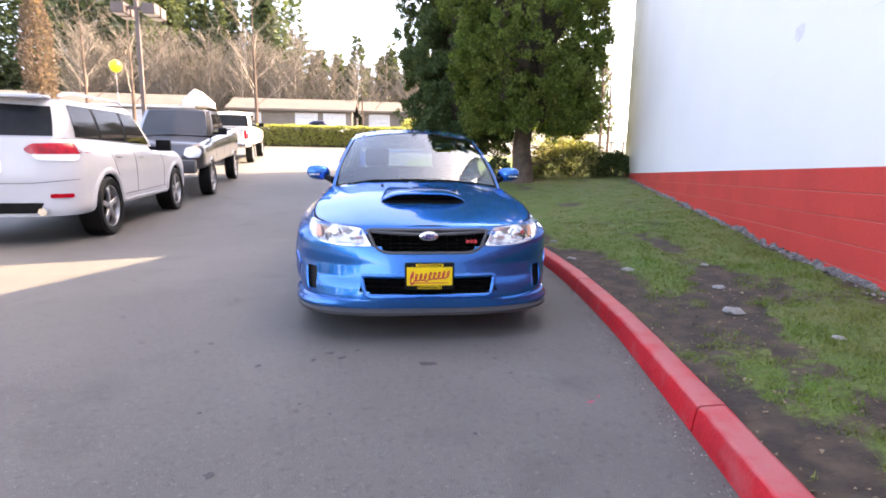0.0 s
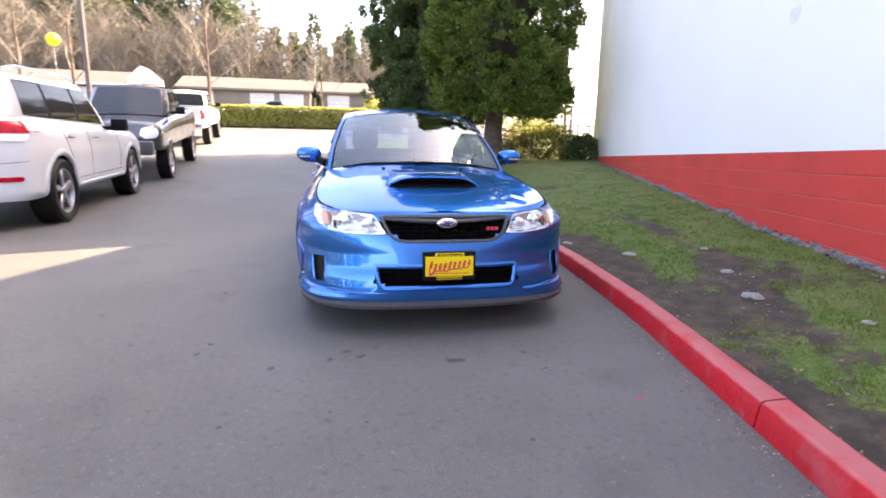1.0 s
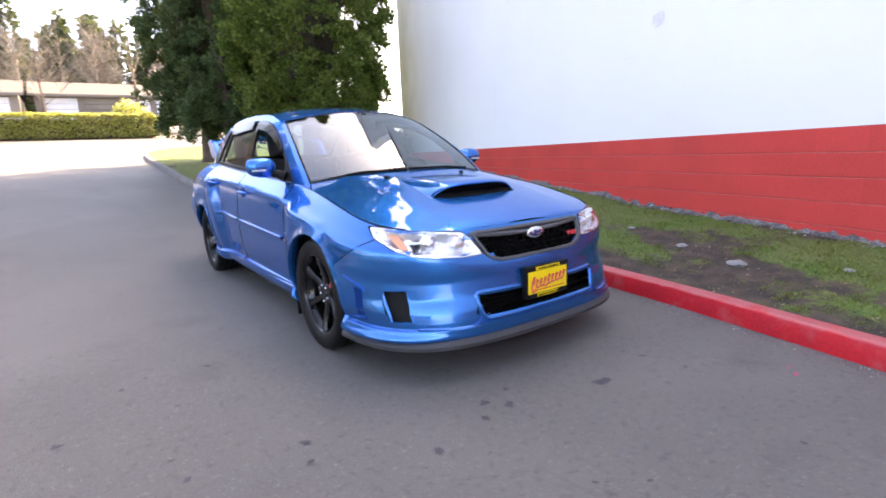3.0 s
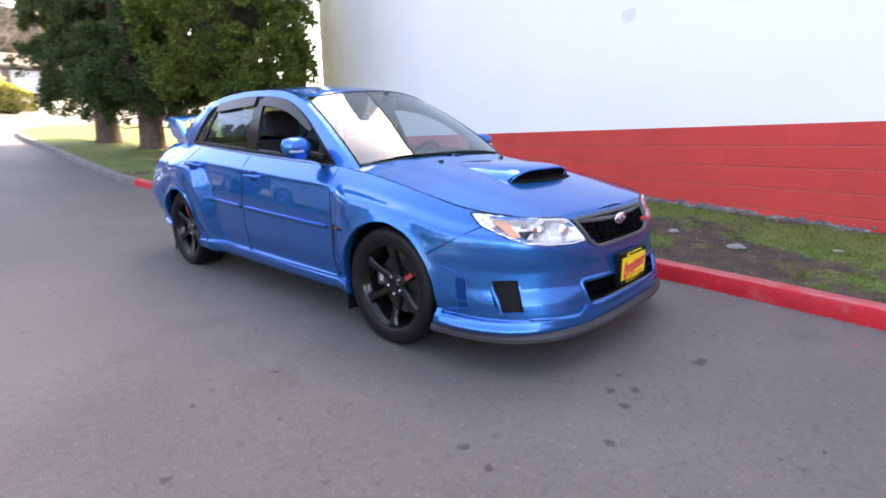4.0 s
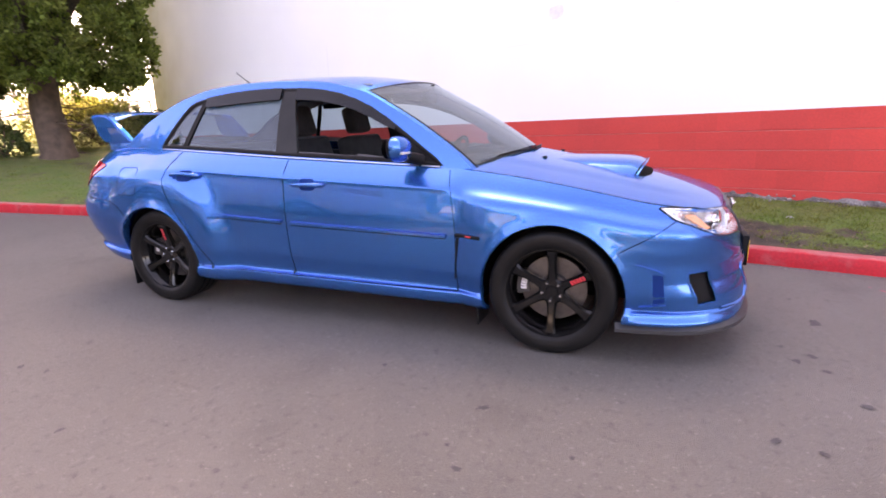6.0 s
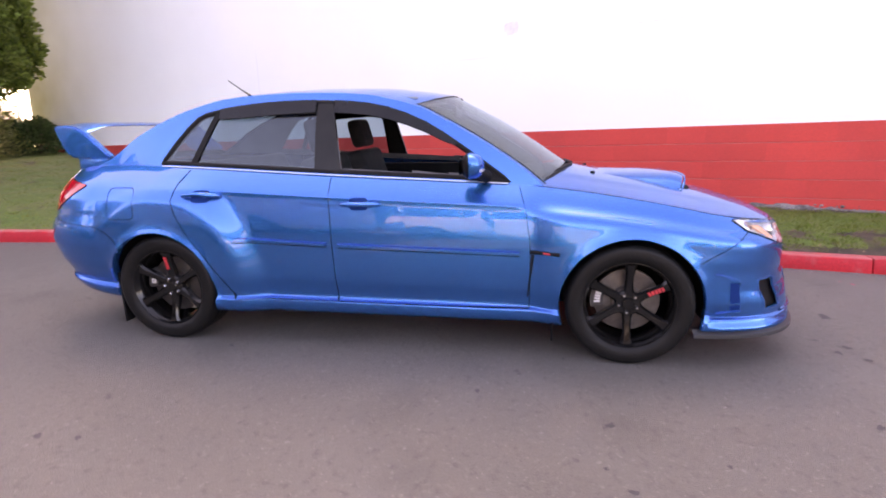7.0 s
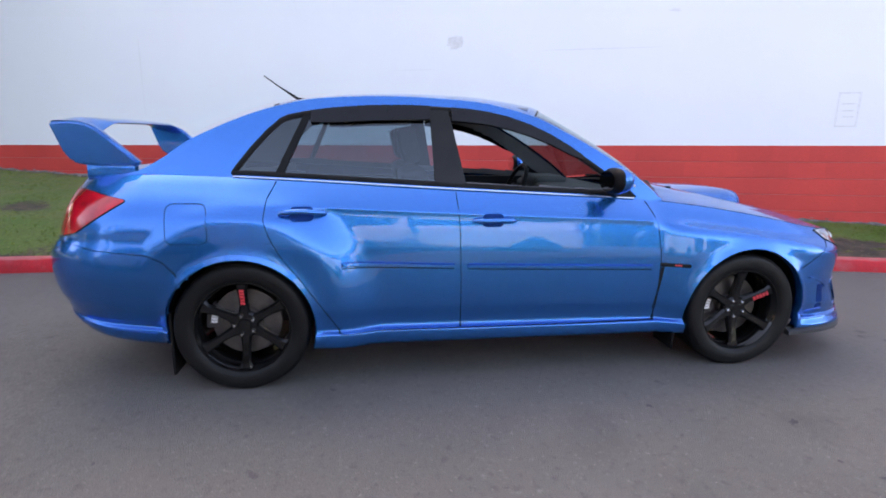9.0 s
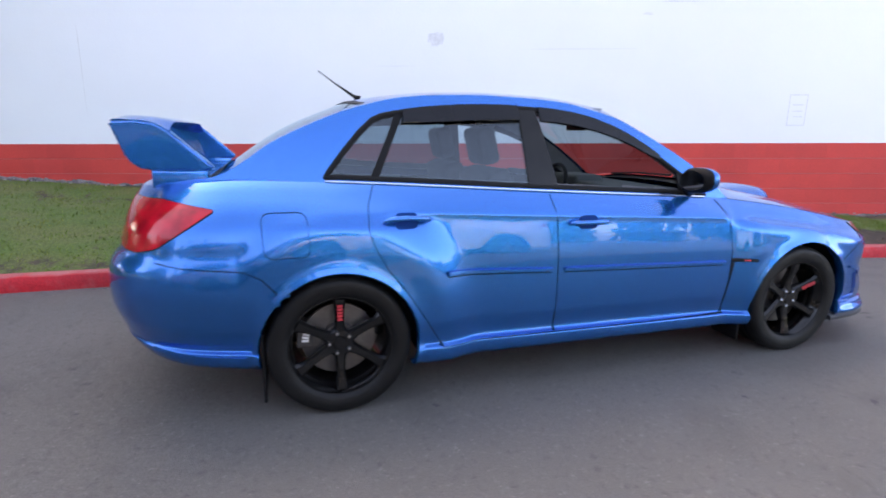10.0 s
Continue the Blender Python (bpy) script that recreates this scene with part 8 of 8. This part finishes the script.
        spec = dict(half_width=W, low=0.52 + lift, hub=0.41, wheel=0.41, wheelbase=3.4, nose=-0.98, tail=4.5, cabin=keys,
                    top=[(-1.0, 1.03 + lift), (-0.6, 1.10 + lift), (0.5, 1.17 + lift), (2.7, 1.24 + lift), (2.75, 1.27 + lift), (4.75, 1.29 + lift)],
                    glass=[(3, 4, 0.06, 0.86, "front_window"), (5, 6, 0.06, 0.84, "rear_window"), (8, 9, 0.08, 0.84, "back_window"), (0, 1, 0.04, 0.95, "windscreen")],
                    mirror=(0, 1.05, 1.33 + lift), spokes=6, rim=ALLOY, band=(3, 6, 0.05, 0.87),
                    trim=[("headlamp", [(-0.93, 0.97 + lift), (-0.80, 1.02 + lift), (-0.64, 1.0 + lift), (-0.60, 0.86 + lift), (-0.68, 0.78 + lift), (-0.88, 0.79 + lift), (-0.94, 0.87 + lift)], "front", 0.012, REFLECTOR, "clear headlamp", True),
                          ("grille", [(-0.55, 1.05 + lift), (0.55, 1.05 + lift), (0.48, 0.74 + lift), (-0.48, 0.74 + lift)], "front", 0.012, BLACK_PLASTIC, "dark grille with bright bars", False),
                          ("tail_lamp", [(-0.97, 1.2 + lift), (-0.80, 1.2 + lift), (-0.80, 0.86 + lift), (-0.97, 0.86 + lift)], "back", 0.012, RED_LENS, "red tail lamp", True)],
                    lines=[("grille_frame", [(-0.55, 1.04 + lift), (-0.48, 0.75 + lift), (0.0, 0.73 + lift), (0.48, 0.75 + lift), (0.55, 1.04 + lift), (0.0, 1.06 + lift), (-0.55, 1.04 + lift)], 0.06, "front", 0.03, CHROME, "bright grille frame", False), ("grille_bar", [(0.0, 0.75 + lift), (0.0, 1.04 + lift)], 0.05, "front", 0.028, CHROME, "bright upright bar", False), ("grille_bar", [(-0.5, 0.82 + lift), (0.5, 0.82 + lift)], 0.03, "front", 0.02, CHROME, "bright bar", False), ("grille_bar", [(-0.52, 0.9 + lift), (0.52, 0.9 + lift)], 0.03, "front", 0.02, CHROME, "bright bar", False), ("grille_bar", [(-0.54, 0.98 + lift), (0.54, 0.98 + lift)], 0.03, "front", 0.02, CHROME, "bright bar", False),
                           ("shut_line", [(0.72, 0.66 + lift), (0.72, 1.16 + lift)], 0.010, "side", 0.002, VOID, "", True), ("shut_line", [(1.84, 0.66 + lift), (1.84, 1.2 + lift)], 0.010, "side", 0.002, VOID, "", True),
                           ("bed_line", [(2.72, 0.6 + lift), (2.72, 1.26 + lift)], 0.016, "side", 0.002, VOID, "", True), ("door_handle", [(1.58, 1.06 + lift), (1.75, 1.06 + lift)], 0.04, "side", 0.03, mat, "", True)])
        v, _ = build_vehicle("pickup", x, y, rz, label, "pickup truck", mat, spec)
        v["group"] = "parked pickups"
        bm = bmesh.new()
        add_box(bm, -0.86, 0.86, -1.12, -0.86, 0.52 + lift * 0.6, 0.74 + lift, 0.05, 2)
        part("front_bumper", bm, GREY_PLASTIC if group_trim else CHROME, v, "front bumper", True)
        bm = bmesh.new()
        add_box(bm, -0.88, 0.88, 4.46, 4.66, 0.56 + lift * 0.6, 0.74 + lift, 0.04, 2)
        part("rear_bumper", bm, CHROME, v, "bright rear bumper", True)
        bm = bmesh.new()
        add_box(bm, -0.84, 0.84, 2.76, 4.40, 0.85 + lift, 0.88 + lift)
        add_box(bm, -0.84, 0.84, 2.74, 2.78, 0.85 + lift, 1.25 + lift)
        part("load_bed", bm, BLACK_PLASTIC, v, "black lined load bed")
        bm = bmesh.new()
        add_box(bm, -0.82, 0.82, 4.38, 4.44, 0.75 + lift, 1.28 + lift, 0.02)
        part("tailgate", bm, mat, v)
        for z, nm in ((0.62, "skid"),):
            bm = bmesh.new()
            add_box(bm, -0.5, 0.5, -1.14, -1.10, 0.60 + lift, 0.68 + lift, 0.02)
            part("bumper_inset", bm, STEEL, v, "bright bumper inset")
        return v

    pickup(-5.62, 9.55, 6.3, TRUCK_GREY, "dark grey lifted pickup truck with chrome grille, parked facing the road", 0.20, True)
    pickup(-7.2, 21.9, 186.6, TRUCK_SILVER, "pale cream pickup truck parked with its tailgate showing", 0.15, False)

    # far saloons behind the hedge
    def saloon(x, y, rz, mat, label):
        W = 0.9
        keys = cabin_keys(W, 0.55, 1.15, 2.25, 2.95, 0.92, 0.97, 1.42, 0.25, [0.85, 1.55, 1.62, 2.3])
        spec = dict(half_width=W, low=0.2, hub=0.32, wheel=0.32, wheelbase=2.7, nose=-0.9, tail=3.65, cabin=keys, top=[(-0.95, 0.72), (0.4, 0.90), (2.9, 0.98), (3.7, 0.95)],
                    glass=[(3, 4, 0.06, 0.86, "front_window"), (5, 6, 0.06, 0.84, "rear_side_window"), (8, 9, 0.06, 0.84, "rear_window"), (0, 1, 0.04, 0.95, "windscreen")],
                    mirror=(0, 0.85, 0.98), trim=[("tail_lamp", [(-0.88, 0.9), (-0.6, 0.9), (-0.6, 0.75), (-0.88, 0.75)], "back", 0.01, RED_LENS, "red tail lamp", True), ("headlamp", [(-0.85, 0.72), (-0.55, 0.70), (-0.55, 0.60), (-0.85, 0.62)], "front", 0.01, REFLECTOR, "clear headlamp", True)])
        v, _ = build_vehicle("saloon", x, y, rz, label, "car", mat, spec)
        v["group"] = "far parked saloons"

    saloon(-4.6, 44.0, 62, NAVY, "dark blue saloon parked far behind the hedge")
    saloon(-11.2, 43.0, 118, NAVY, "dark saloon parked far behind the hedge")


build_parked()
